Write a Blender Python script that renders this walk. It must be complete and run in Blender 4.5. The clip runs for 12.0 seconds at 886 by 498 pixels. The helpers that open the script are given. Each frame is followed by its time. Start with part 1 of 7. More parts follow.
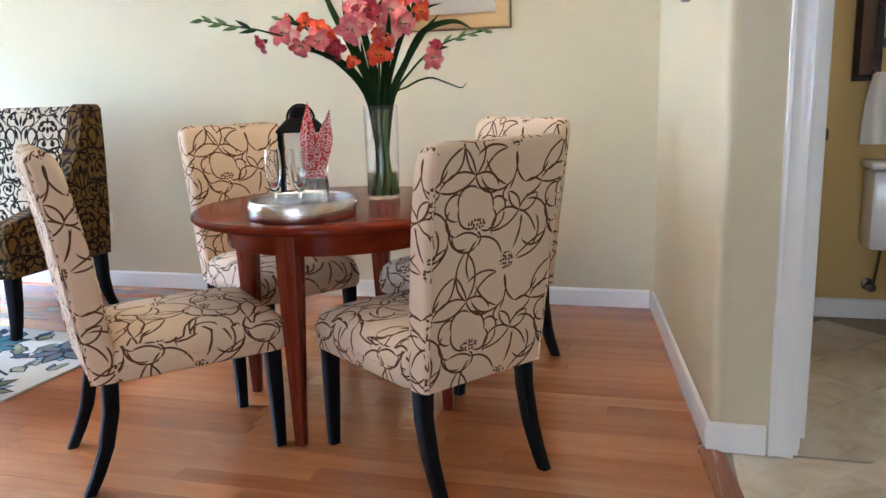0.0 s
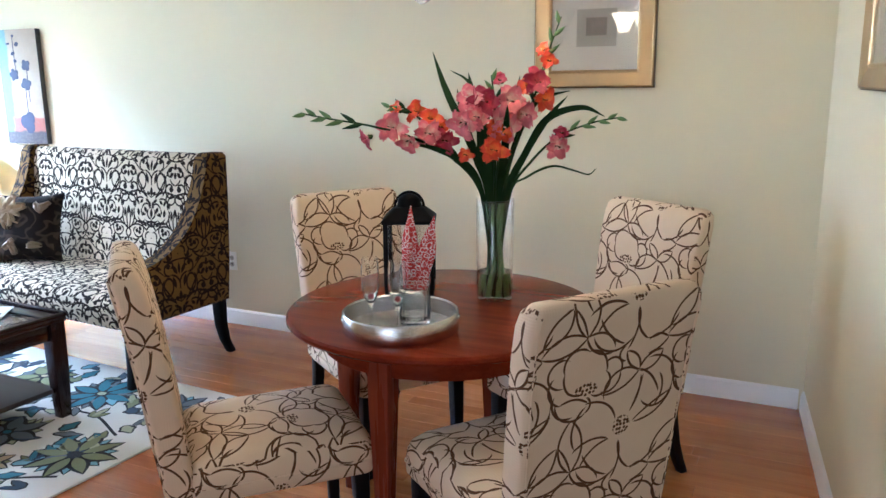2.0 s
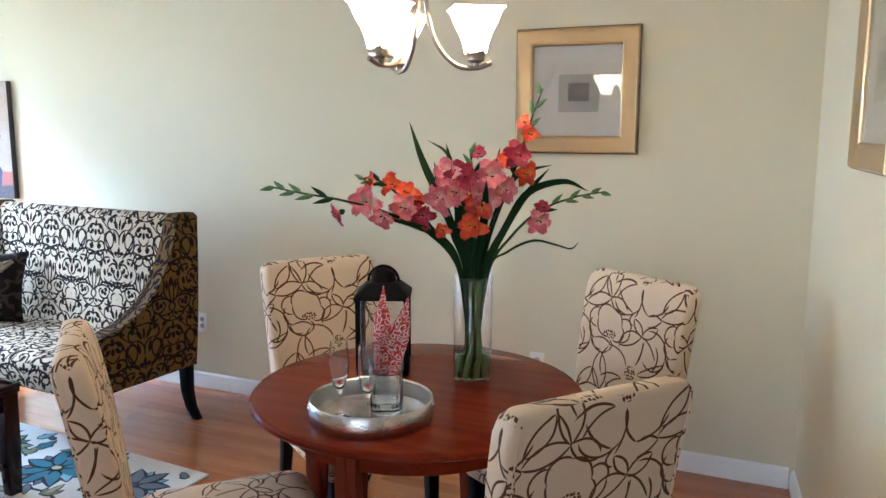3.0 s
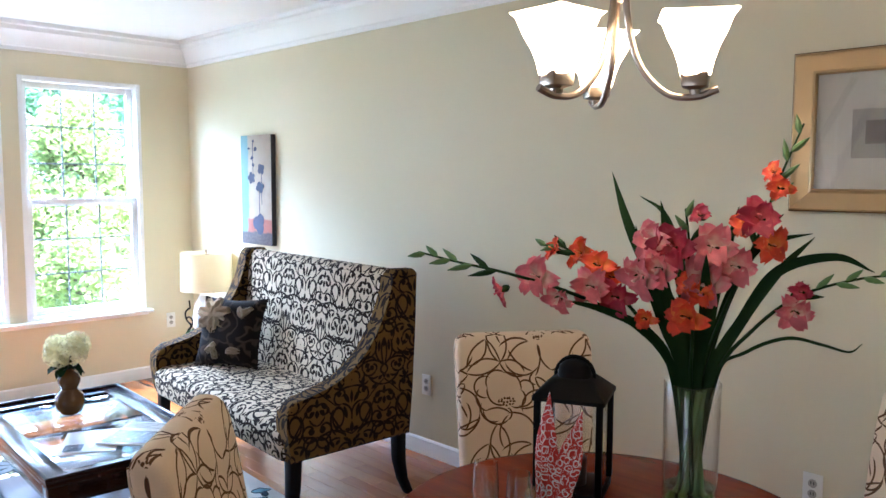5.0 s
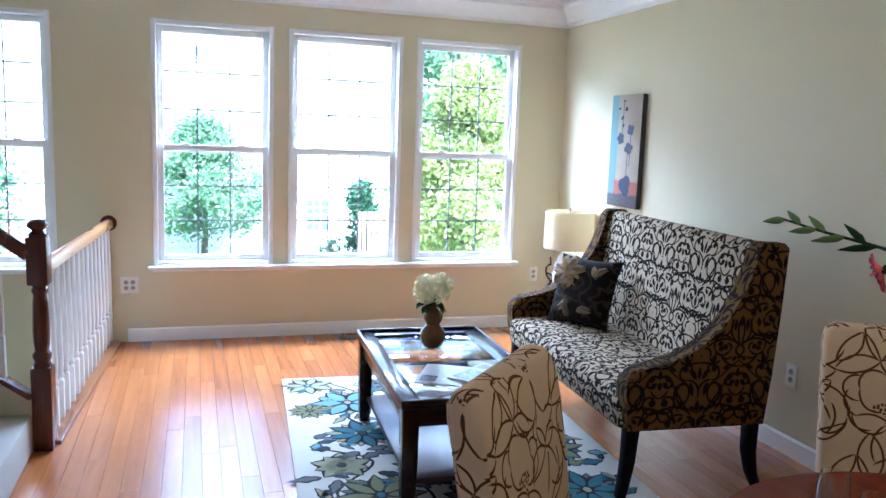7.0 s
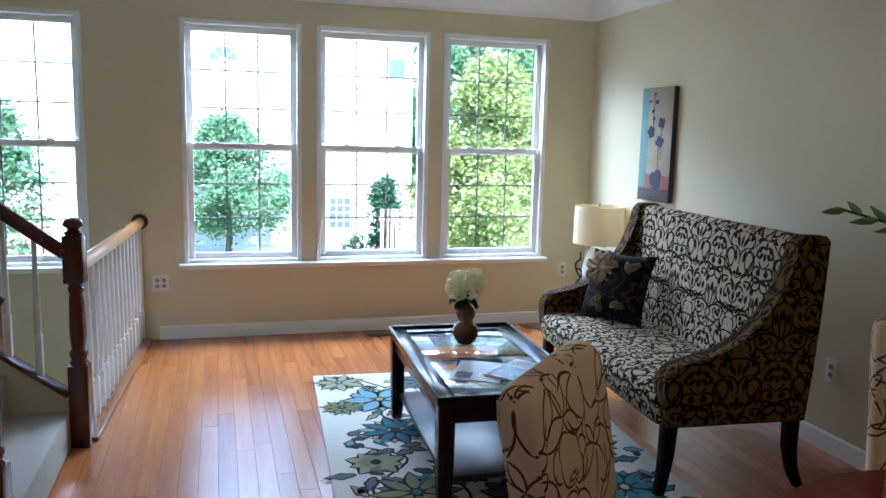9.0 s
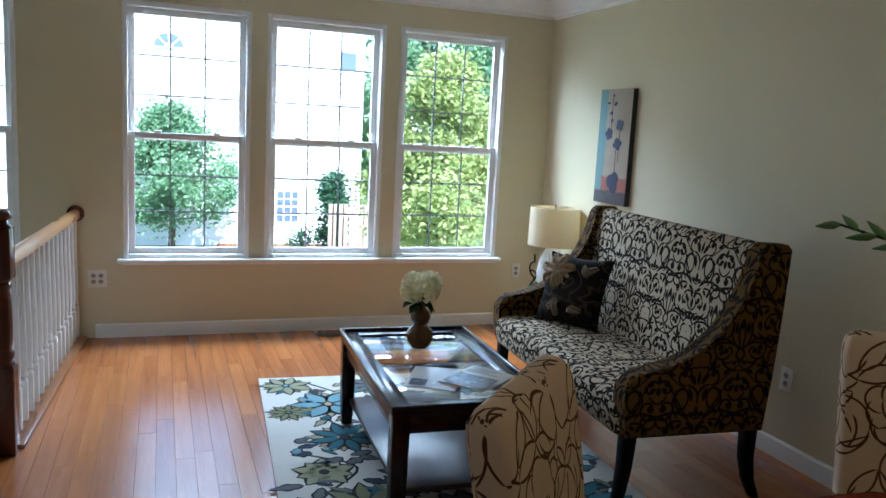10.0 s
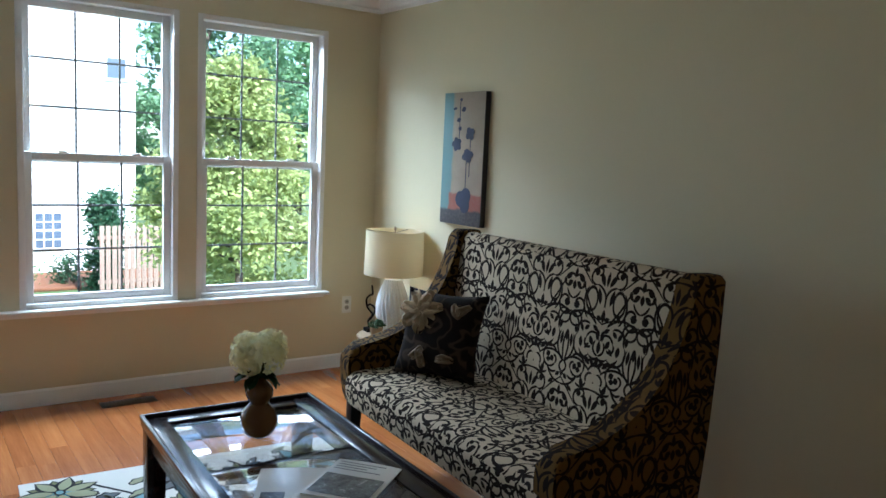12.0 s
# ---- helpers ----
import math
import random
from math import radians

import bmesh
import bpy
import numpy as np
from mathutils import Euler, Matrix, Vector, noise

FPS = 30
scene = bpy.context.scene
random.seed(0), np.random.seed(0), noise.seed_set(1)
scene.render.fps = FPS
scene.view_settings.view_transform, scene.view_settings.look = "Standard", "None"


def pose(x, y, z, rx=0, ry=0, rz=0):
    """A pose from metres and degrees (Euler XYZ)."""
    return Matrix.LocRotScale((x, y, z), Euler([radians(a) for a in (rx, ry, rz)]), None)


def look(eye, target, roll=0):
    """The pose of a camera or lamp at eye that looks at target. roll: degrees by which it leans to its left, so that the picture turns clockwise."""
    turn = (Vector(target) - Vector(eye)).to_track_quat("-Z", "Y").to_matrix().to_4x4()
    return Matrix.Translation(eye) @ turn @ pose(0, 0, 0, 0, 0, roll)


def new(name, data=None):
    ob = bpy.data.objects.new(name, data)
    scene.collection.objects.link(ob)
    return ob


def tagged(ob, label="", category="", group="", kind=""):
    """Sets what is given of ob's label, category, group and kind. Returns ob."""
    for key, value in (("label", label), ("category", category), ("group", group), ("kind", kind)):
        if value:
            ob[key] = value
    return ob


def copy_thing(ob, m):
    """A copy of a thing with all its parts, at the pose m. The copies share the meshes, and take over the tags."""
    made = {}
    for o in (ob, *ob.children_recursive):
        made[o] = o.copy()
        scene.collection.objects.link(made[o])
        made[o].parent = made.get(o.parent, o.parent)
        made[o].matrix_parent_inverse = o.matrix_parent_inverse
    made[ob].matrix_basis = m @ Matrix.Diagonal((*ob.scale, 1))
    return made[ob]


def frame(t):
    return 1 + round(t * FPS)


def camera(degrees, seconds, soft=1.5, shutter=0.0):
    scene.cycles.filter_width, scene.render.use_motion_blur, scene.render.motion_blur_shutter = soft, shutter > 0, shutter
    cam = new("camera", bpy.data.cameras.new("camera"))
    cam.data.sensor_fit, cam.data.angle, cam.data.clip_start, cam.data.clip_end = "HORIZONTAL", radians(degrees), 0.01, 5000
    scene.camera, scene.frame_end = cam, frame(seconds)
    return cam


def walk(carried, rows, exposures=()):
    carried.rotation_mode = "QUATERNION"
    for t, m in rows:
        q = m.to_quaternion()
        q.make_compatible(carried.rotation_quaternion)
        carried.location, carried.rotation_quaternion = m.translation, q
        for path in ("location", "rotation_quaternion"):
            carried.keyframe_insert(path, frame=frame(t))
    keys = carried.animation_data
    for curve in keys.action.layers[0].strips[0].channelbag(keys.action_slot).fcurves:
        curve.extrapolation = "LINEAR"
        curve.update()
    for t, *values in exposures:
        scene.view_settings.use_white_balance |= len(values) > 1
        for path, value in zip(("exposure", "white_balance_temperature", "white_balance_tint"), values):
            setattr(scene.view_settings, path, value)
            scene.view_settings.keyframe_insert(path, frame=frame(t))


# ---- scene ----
# ---------------- camera and walk ----------------
cam = camera(59.1, 12.0)
PATH = [
    (0, (0.489, 0.525, 1.155), (-0.028, 2.414, 0.752), -1.7),
    (0.5, (0.471, 0.653, 1.233), (-0.263, 2.466, 0.815), -0.7),
    (1, (0.464, 0.722, 1.344), (-0.312, 2.523, 0.952), -2.6),
    (1.5, (0.46, 0.796, 1.378), (-0.394, 2.555, 0.962), -2.2),
    (2, (0.465, 0.883, 1.482), (-0.379, 2.648, 1.063), -0.6),
    (2.5, (0.431, 0.936, 1.54), (-0.355, 2.745, 1.205), 0.4),
    (4.5, (0.409, 1.478, 1.569), (-0.779, 3.074, 1.367), -0.7),
    (5, (0.359, 1.638, 1.562), (-1.058, 3.037, 1.381), 0.2),
    (5.5, (0.336, 1.715, 1.554), (-1.264, 2.89, 1.311), -0.1),
    (6, (0.328, 1.756, 1.55), (-1.424, 2.672, 1.249), 1.1),
    (6.5, (0.327, 1.758, 1.547), (-1.506, 2.515, 1.281), 2.6),
    (7, (0.315, 1.76, 1.526), (-1.571, 2.361, 1.242), 2.1),
    (7.5, (0.316, 1.738, 1.533), (-1.606, 2.216, 1.254), 1.8),
    (9.5, (0.232, 1.715, 1.513), (-1.649, 2.326, 1.211), 2.0),
    (10, (0.132, 1.719, 1.517), (-1.727, 2.395, 1.219), 3.1),
    (10.5, (-0.09, 1.785, 1.482), (-1.961, 2.415, 1.166), 2.5),
    (11, (-0.301, 1.832, 1.479), (-2.104, 2.634, 1.153), 5.8),
    (11.5, (-0.566, 1.833, 1.482), (-2.305, 2.768, 1.162), 3.2),
    (12, (-0.806, 1.842, 1.49), (-2.422, 2.996, 1.252), 2.7),
]
EXPOSURES = [(0.0, 4.5, 4700, 10), (1.0, 4.36, 4620, 9), (2.5, 4.17, 4620, 9), (4.5, 3.82, 4750, 10), (5.5, 3.5, 4700, 13), (6.5, 3.2, 4700, 12), (7.5, 2.87, 4750, 10),
             (9.5, 2.1, 4950, 5), (12.0, 1.72, 5200, 4)]
walk(cam, [(t, look(eye, target, roll)) for t, eye, target, roll in PATH], EXPOSURES)

# ---------------- world, sun, large lights ----------------
SUN_ELEVATION, SUN_AZIMUTH = 52.0, 78.0          # azimuth clockwise from +y: the sun stands behind the house
world = bpy.data.worlds.new("sky")
scene.world = world
world.use_nodes = True
wn = world.node_tree.nodes
sky = wn.new("ShaderNodeTexSky")
sky.sky_type, sky.sun_disc = "NISHITA", False
sky.sun_elevation, sky.sun_rotation = radians(SUN_ELEVATION), radians(SUN_AZIMUTH)
wn["Background"].inputs["Strength"].default_value = 0.15
world.node_tree.links.new(sky.outputs["Color"], wn["Background"].inputs["Color"])

sun = new("sun", bpy.data.lights.new("sun", "SUN"))
sun.data.energy, sun.data.angle, sun.data.color = 5.0, radians(0.5), (1.0, 0.95, 0.88)
_e, _a = radians(SUN_ELEVATION), radians(SUN_AZIMUTH)
_d = Vector((math.sin(_a) * math.cos(_e), math.cos(_a) * math.cos(_e), math.sin(_e)))
sun.matrix_world = look(_d * 60, (0, 0, 0))

# area lamps added out of view above the window heads, boosting the sky's light
for name, y, wide, watts in (("window_sky_light", 2.84, 3.0, 128.0), ("stair_fill_light", 0.43, 0.9, 38.0)):
    lamp_ob = new(name, bpy.data.lights.new(name, "AREA"))
    lamp_ob.data.shape, lamp_ob.data.size, lamp_ob.data.size_y = "RECTANGLE", wide, 1.1
    lamp_ob.data.energy, lamp_ob.data.color = watts, (0.90, 0.96, 1.0)
    lamp_ob.matrix_world = look((-6.55, y, 3.05), (-4.6, y, 1.1))

# weak lamp added in each opening, laying a white glare over the view
for name, y0, y1, watts in (("window_haze_light", 1.47, 2.30, 0.60), ("window_haze_light", 2.40, 3.25, 0.60), ("window_haze_light", 3.36, 4.21, 0.60), ("window_haze_light", 0.02, 0.85, 0.60)):
    lamp_ob = new(name, bpy.data.lights.new(name, "AREA"))
    lamp_ob.data.shape, lamp_ob.data.size, lamp_ob.data.size_y = "RECTANGLE", y1 - y0 - 0.07, 1.63
    lamp_ob.data.energy, lamp_ob.data.color = watts, (0.92, 0.97, 1.0)
    lamp_ob.matrix_world = look((-5.515 - 0.135, (y0 + y1) / 2, 1.40), (0, (y0 + y1) / 2, 1.40))

# warm fill lamp, added in the unseen wide opening behind the walker
back_light = new("back_fill_light", bpy.data.lights.new("back_fill_light", "AREA"))
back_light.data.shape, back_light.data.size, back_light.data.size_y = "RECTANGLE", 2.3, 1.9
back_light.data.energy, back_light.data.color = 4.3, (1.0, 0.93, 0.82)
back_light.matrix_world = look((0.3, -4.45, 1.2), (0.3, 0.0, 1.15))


# unseen warm lamp, added to light the bathroom
bath_light = new("bathroom_light", bpy.data.lights.new("bathroom_light", "AREA"))
bath_light.data.shape, bath_light.data.size, bath_light.data.size_y = "RECTANGLE", 0.5, 0.15
bath_light.data.energy, bath_light.data.color = 0.4, (1.0, 0.74, 0.42)
bath_light.matrix_world = look((2.9, 3.6, 2.1), (1.6, 4.3, 0.7))

# ---------------- mesh helpers ----------------
def thing(name, x=0.0, y=0.0, z=0.0, yaw=0.0, label="", category="", group="", kind=""):
    ob = new(name)
    ob.matrix_basis = pose(x, y, z, 0, 0, yaw)
    return tagged(ob, label, category, group, kind)


def part(name, bm, material, parent=None, label="", smooth=40, uv=False):
    """One bmesh as one mesh object under a thing or a part."""
    bmesh.ops.recalc_face_normals(bm, faces=bm.faces)
    if uv:
        box_uv(bm)
    me = bpy.data.meshes.new(name)
    bm.to_mesh(me)
    bm.free()
    if material:
        me.materials.append(material)
    if smooth:
        me.polygons.foreach_set("use_smooth", [True] * len(me.polygons))
        me.set_sharp_from_angle(angle=radians(smooth))
    ob = new(name, me)
    if parent is not None:
        ob.parent = parent
    if label:
        ob["label"] = label
    return ob


def single(name, bm, material, m=None, label="", category="", group="", kind="", smooth=40, uv=False):
    """A thing that is one mesh."""
    ob = part(name, bm, material, None, "", smooth, uv)
    if m is not None:
        ob.matrix_basis = m
    return tagged(ob, label, category, group, kind)


def shared(name, ob, parent, m):
    """Another part on the same mesh as ob."""
    o = new(name, ob.data)
    o.parent = parent
    o.matrix_basis = m
    if "label" in ob:
        o["label"] = ob["label"]
    return o


def box_uv(bm):
    """Flat coordinates in metres, by the side that a face looks to."""
    layer = bm.loops.layers.uv.verify()
    for f in bm.faces:
        n = f.normal
        ax = max(range(3), key=lambda k: abs(n[k]) * (1.25 if k != 1 else 1.0))
        for lp in f.loops:
            c = lp.vert.co
            lp[layer].uv = ((math.copysign(c.y, c.y * n.x), c.z) if ax == 0 else (c.x, c.z) if ax == 1 else (c.y, c.x))


def add_box(bm, sx, sy, sz, at=(0, 0, 0), bevel=0.0, m=None, seg=2):
    made = bmesh.ops.create_cube(bm, size=1.0, matrix=Matrix.Translation(at) @ Matrix.Diagonal((sx, sy, sz, 1)))
    verts = made["verts"]
    if bevel:
        edges = list({e for v in verts for e in v.link_edges})
        res = bmesh.ops.bevel(bm, geom=edges, offset=bevel, segments=seg, profile=0.5, affect="EDGES")
        verts = list({v for f in res["faces"] for v in f.verts} | {v for v in verts if v.is_valid})
    if m is not None:
        bmesh.ops.transform(bm, matrix=m, verts=verts)
    return verts


def box(sx, sy, sz, at=(0, 0, 0), bevel=0.0, m=None, seg=2):
    bm = bmesh.new()
    add_box(bm, sx, sy, sz, at, bevel, m, seg)
    return bm


def slab(x0, x1, y0, y1, z0, z1, bevel=0.0):
    return box(x1 - x0, y1 - y0, z1 - z0, ((x0 + x1) / 2, (y0 + y1) / 2, (z0 + z1) / 2), bevel)


def loft(bm, rings, caps=True, closed=True):
    """Skins rings of equally many points."""
    rows = [[bm.verts.new(p) for p in ring] for ring in rings]
    n = len(rows[0])
    for a, b in zip(rows, rows[1:]):
        for i in range(n if closed else n - 1):
            j = (i + 1) % n
            bm.faces.new((a[i], a[j], b[j], b[i]))
    if caps and closed:
        bm.faces.new(rows[0][::-1])
        bm.faces.new(rows[-1])
    return rows


def lathe(bm, profile, seg=24, at=(0, 0, 0), caps=True, m=None):
    rings = [[Vector((at[0] + r * math.cos(2 * math.pi * i / seg), at[1] + r * math.sin(2 * math.pi * i / seg), at[2] + z)) for i in range(seg)]
             for r, z in profile]
    if m is not None:
        rings = [[m @ p for p in ring] for ring in rings]
    loft(bm, rings, caps)


def tube(bm, points, radii, seg=8, flat=1.0):
    """A round bar along a line of points."""
    pts = [Vector(p) for p in points]
    if not hasattr(radii, "__len__"):
        radii = [radii] * len(pts)
    rings, side = [], None
    for i, p in enumerate(pts):
        t = (pts[min(i + 1, len(pts) - 1)] - pts[max(i - 1, 0)]).normalized()
        if side is None:
            side = t.cross(Vector((0, 0, 1)) if abs(t.z) < 0.9 else Vector((1, 0, 0))).normalized()
        side = (side - t * side.dot(t)).normalized()
        up = t.cross(side)
        rings.append([p + radii[i] * (side * math.cos(2 * math.pi * k / seg) + up * math.sin(2 * math.pi * k / seg) * flat) for k in range(seg)])
    loft(bm, rings)


def bezier(a, b, c, d, n):
    a, b, c, d = (Vector(p) for p in (a, b, c, d))
    return [a * (1 - t) ** 3 + b * 3 * t * (1 - t) ** 2 + c * 3 * t * t * (1 - t) + d * t ** 3 for t in (i / n for i in range(n + 1))]


def spline(points, n=6):
    """A smooth line through points."""
    p = [Vector(q) for q in points]
    p = [2 * p[0] - p[1]] + p + [2 * p[-1] - p[-2]]
    out = []
    for i in range(1, len(p) - 2):
        for k in range(n):
            t = k / n
            out.append(0.5 * (2 * p[i] + (p[i + 1] - p[i - 1]) * t + (2 * p[i - 1] - 5 * p[i] + 4 * p[i + 1] - p[i + 2]) * t * t
                              + (3 * p[i] - p[i - 1] - 3 * p[i + 1] + p[i + 2]) * t ** 3))
    return out + [p[-2]]


def rounded_rect(w, d, r, n=5):
    """Points of a rounded rectangle round the origin."""
    out = []
    for cx, cy, a0 in ((w / 2 - r, d / 2 - r, 0), (-w / 2 + r, d / 2 - r, 90), (-w / 2 + r, -d / 2 + r, 180), (w / 2 - r, -d / 2 + r, 270)):
        for k in range(n + 1):
            a = radians(a0 + 90 * k / n)
            out.append((cx + r * math.cos(a), cy + r * math.sin(a)))
    return out


def prism(bm, outline, thickness, m, bevel=0.0, seg=2):
    """An outline (2D) given a thickness, its middle plane at z = 0, then placed by m."""
    n = len(outline)
    lo = [bm.verts.new((x, y, -thickness / 2)) for x, y in outline]
    hi = [bm.verts.new((x, y, thickness / 2)) for x, y in outline]
    faces = [bm.faces.new(lo[::-1]), bm.faces.new(hi)]
    for i in range(n):
        bm.faces.new((lo[i], lo[(i + 1) % n], hi[(i + 1) % n], hi[i]))
    verts = lo + hi
    if bevel:
        edges = [e for f in faces for e in f.edges]
        res = bmesh.ops.bevel(bm, geom=edges, offset=bevel, segments=seg, profile=0.5, affect="EDGES")
        verts = list({v for f in res["faces"] for v in f.verts} | {v for v in verts if v.is_valid})
    bmesh.ops.transform(bm, matrix=m, verts=verts)


def extrude_run(profile, a, b):
    """A moulding profile (out from the wall, up) run from a to b on the floor plan; out is to the left of the way."""
    a, b = Vector((*a, 0)), Vector((*b, 0))
    t = (b - a).normalized()
    out = Vector((-t.y, t.x, 0))
    bm = bmesh.new()
    loft(bm, [[p + out * u + Vector((0, 0, v)) for u, v in profile] for p in (a, b)])
    return bm


# ---------------- materials ----------------
class Graph:
    """Node material with short ways to write arithmetic."""

    def __init__(self, name):
        self.m = bpy.data.materials.new(name)
        self.m.use_nodes = True
        self.n, self.l = self.m.node_tree.nodes, self.m.node_tree.links
        self.b = self.n["Principled BSDF"]

    def put(self, socket, v):
        if isinstance(v, bpy.types.NodeSocket):
            self.l.new(v, socket)
        elif v is not None:
            if hasattr(v, "__len__") and len(v) == 3 and socket.type == "RGBA":
                v = (*v, 1)
            socket.default_value = v

    def math(self, op, a, b=None, c=None, clamp=False):
        node = self.n.new("ShaderNodeMath")
        node.operation, node.use_clamp = op, clamp
        for s, v in zip(node.inputs, (a, b, c)):
            self.put(s, v)
        return node.outputs[0]

    def vec(self, op, a, b=None):
        node = self.n.new("ShaderNodeVectorMath")
        node.operation = op
        for s, v in zip(node.inputs, (a, b)):
            self.put(s, v)
        return node.outputs["Value" if op in ("LENGTH", "DOT_PRODUCT") else "Vector"]

    def add(self, a, b): return self.math("ADD", a, b)
    def sub(self, a, b): return self.math("SUBTRACT", a, b)
    def mul(self, a, b): return self.math("MULTIPLY", a, b)
    def most(self, *v):
        out = v[0]
        for w in v[1:]:
            out = self.math("MAXIMUM", out, w)
        return out

    def below(self, v, limit, soft=0.15):
        """1 where v is under limit, with a soft edge."""
        lo, hi = (limit * (1 - soft), limit * (1 + soft)) if not isinstance(limit, bpy.types.NodeSocket) else (self.mul(limit, 1 - soft), self.mul(limit, 1 + soft))
        node = self.n.new("ShaderNodeMapRange")
        node.interpolation_type = "SMOOTHSTEP"
        for s, x in zip(node.inputs, (v, lo, hi, 1.0, 0.0)):
            self.put(s, x)
        return node.outputs[0]

    def coords(self, kind="Object"):
        return self.n.new("ShaderNodeTexCoord").outputs[kind]

    def scale(self, vec, s, offset=(0, 0, 0), turn=0.0):
        node = self.n.new("ShaderNodeMapping")
        self.put(node.inputs["Vector"], vec)
        node.inputs["Scale"].default_value = s if hasattr(s, "__len__") else (s, s, s)
        node.inputs["Location"].default_value = offset
        node.inputs["Rotation"].default_value = (0, 0, radians(turn))
        return node.outputs[0]

    def split(self, vec):
        node = self.n.new("ShaderNodeSeparateXYZ")
        self.put(node.inputs[0], vec)
        return node.outputs

    def join(self, x, y, z=0.0):
        node = self.n.new("ShaderNodeCombineXYZ")
        for s, v in zip(node.inputs, (x, y, z)):
            self.put(s, v)
        return node.outputs[0]

    def noise(self, vec, scale, detail=3.0, rough=0.55, color=False):
        node = self.n.new("ShaderNodeTexNoise")
        self.put(node.inputs["Vector"], vec)
        node.inputs["Scale"].default_value, node.inputs["Detail"].default_value, node.inputs["Roughness"].default_value = scale, detail, rough
        return node.outputs["Color" if color else "Fac"]

    def warp(self, vec, scale, amount):
        """vec pushed about by noise."""
        c = self.noise(vec, scale, 2.0, color=True)
        v = self.n.new("ShaderNodeVectorMath")
        v.operation = "MULTIPLY_ADD"
        self.put(v.inputs[0], c)
        v.inputs[1].default_value = (amount, amount, amount)
        self.put(v.inputs[2], vec)
        return v.outputs[0]

    def voronoi(self, vec, scale, feature="F1", rand=1.0):
        node = self.n.new("ShaderNodeTexVoronoi")
        node.feature = feature
        node.voronoi_dimensions = "2D"
        self.put(node.inputs["Vector"], vec)
        node.inputs["Scale"].default_value, node.inputs["Randomness"].default_value = scale, rand
        return node.outputs

    def mix(self, fac, a, b):
        node = self.n.new("ShaderNodeMix")
        node.data_type = "RGBA"
        self.put(node.inputs[0], fac)
        self.put(node.inputs[6], a)
        self.put(node.inputs[7], b)
        return node.outputs[2]

    def ramp(self, fac, stops):
        node = self.n.new("ShaderNodeValToRGB")
        self.put(node.inputs[0], fac)
        el = node.color_ramp.elements
        while len(el) < len(stops):
            el.new(0.5)
        for e, (pos, col) in zip(el, stops):
            e.position, e.color = pos, (*col, 1)
        return node.outputs[0]

    def bump(self, height, strength=0.3, distance=0.01):
        node = self.n.new("ShaderNodeBump")
        node.inputs["Strength"].default_value, node.inputs["Distance"].default_value = strength, distance
        self.put(node.inputs["Height"], height)
        self.l.new(node.outputs[0], self.b.inputs["Normal"])

    def done(self, color=None, rough=None, metal=None, **more):
        self.put(self.b.inputs["Base Color"], color)
        self.put(self.b.inputs["Roughness"], rough)
        self.put(self.b.inputs["Metallic"], metal)
        for k, v in more.items():
            self.put(self.b.inputs[k.replace("_", " ")], v)
        return self.m


def plain(name, color, rough=0.5, metal=0.0, vary=0.08, scale=6.0, fine=120.0, bump=0.06, stretch=(1, 1, 1), **more):
    """A surface with mottling at two scales and a fine relief."""
    g = Graph(name)
    v = g.scale(g.coords(), stretch)
    big, small = g.noise(v, scale), g.noise(v, fine, 2.0)
    k = g.add(g.mul(g.sub(big, 0.5), 2 * vary), g.mul(g.sub(small, 0.5), vary))
    dark, light = tuple(c * (1 - 2 * vary) for c in color), tuple(min(1.0, c * (1 + 2 * vary)) for c in color)
    col = g.mix(g.math("ADD", g.mul(k, 1.2), 0.5, clamp=True), dark, light)
    if bump:
        g.bump(small, bump, 0.004)
    return g.done(col, g.math("ADD", g.mul(g.sub(big, 0.5), 0.15), rough, clamp=True), metal, **more)


def wood(name, dark, light, rough=0.3, along="x", random=False, grain=1.0, coat=0.0, coat_rough=0.12, spec=0.5, uneven=0.18):
    """Lengthwise grain; random: each piece takes its own tone."""
    g = Graph(name)
    st = {"x": (0.9, 14, 14), "y": (14, 0.9, 14), "z": (14, 14, 0.9)}[along]
    co = g.coords()
    if random:
        rnd = g.n.new("ShaderNodeObjectInfo").outputs["Random"]
        isl = g.n.new("ShaderNodeNewGeometry").outputs["Random Per Island"]
        rnd = g.math("FRACT", g.add(g.mul(rnd, 7.31), isl))
        node = g.n.new("ShaderNodeVectorMath")
        node.operation = "ADD"
        g.put(node.inputs[0], co)
        g.put(node.inputs[1], g.join(g.mul(rnd, 37.0), g.mul(rnd, 11.0), 0.0))
        co = node.outputs[0]
    v = g.scale(co, st)
    big = g.noise(v, 1.6 * grain, 4.0, 0.6)
    fine = g.noise(v, 11.0 * grain, 3.0, 0.6)
    k = g.add(g.mul(big, 0.7), g.mul(fine, 0.3))
    if random:
        k = g.add(g.mul(k, 0.74), g.mul(rnd, 0.26))
    col = g.ramp(k, [(0.28, dark), (0.5, tuple((a + b) / 2 for a, b in zip(dark, light))), (0.72, light)])
    g.bump(fine, 0.05, 0.002)
    return g.done(col, g.math("ADD", g.mul(g.sub(big, 0.5), uneven), rough, clamp=True), 0.0, Coat_Weight=coat, Coat_Roughness=coat_rough, Specular_IOR_Level=spec)


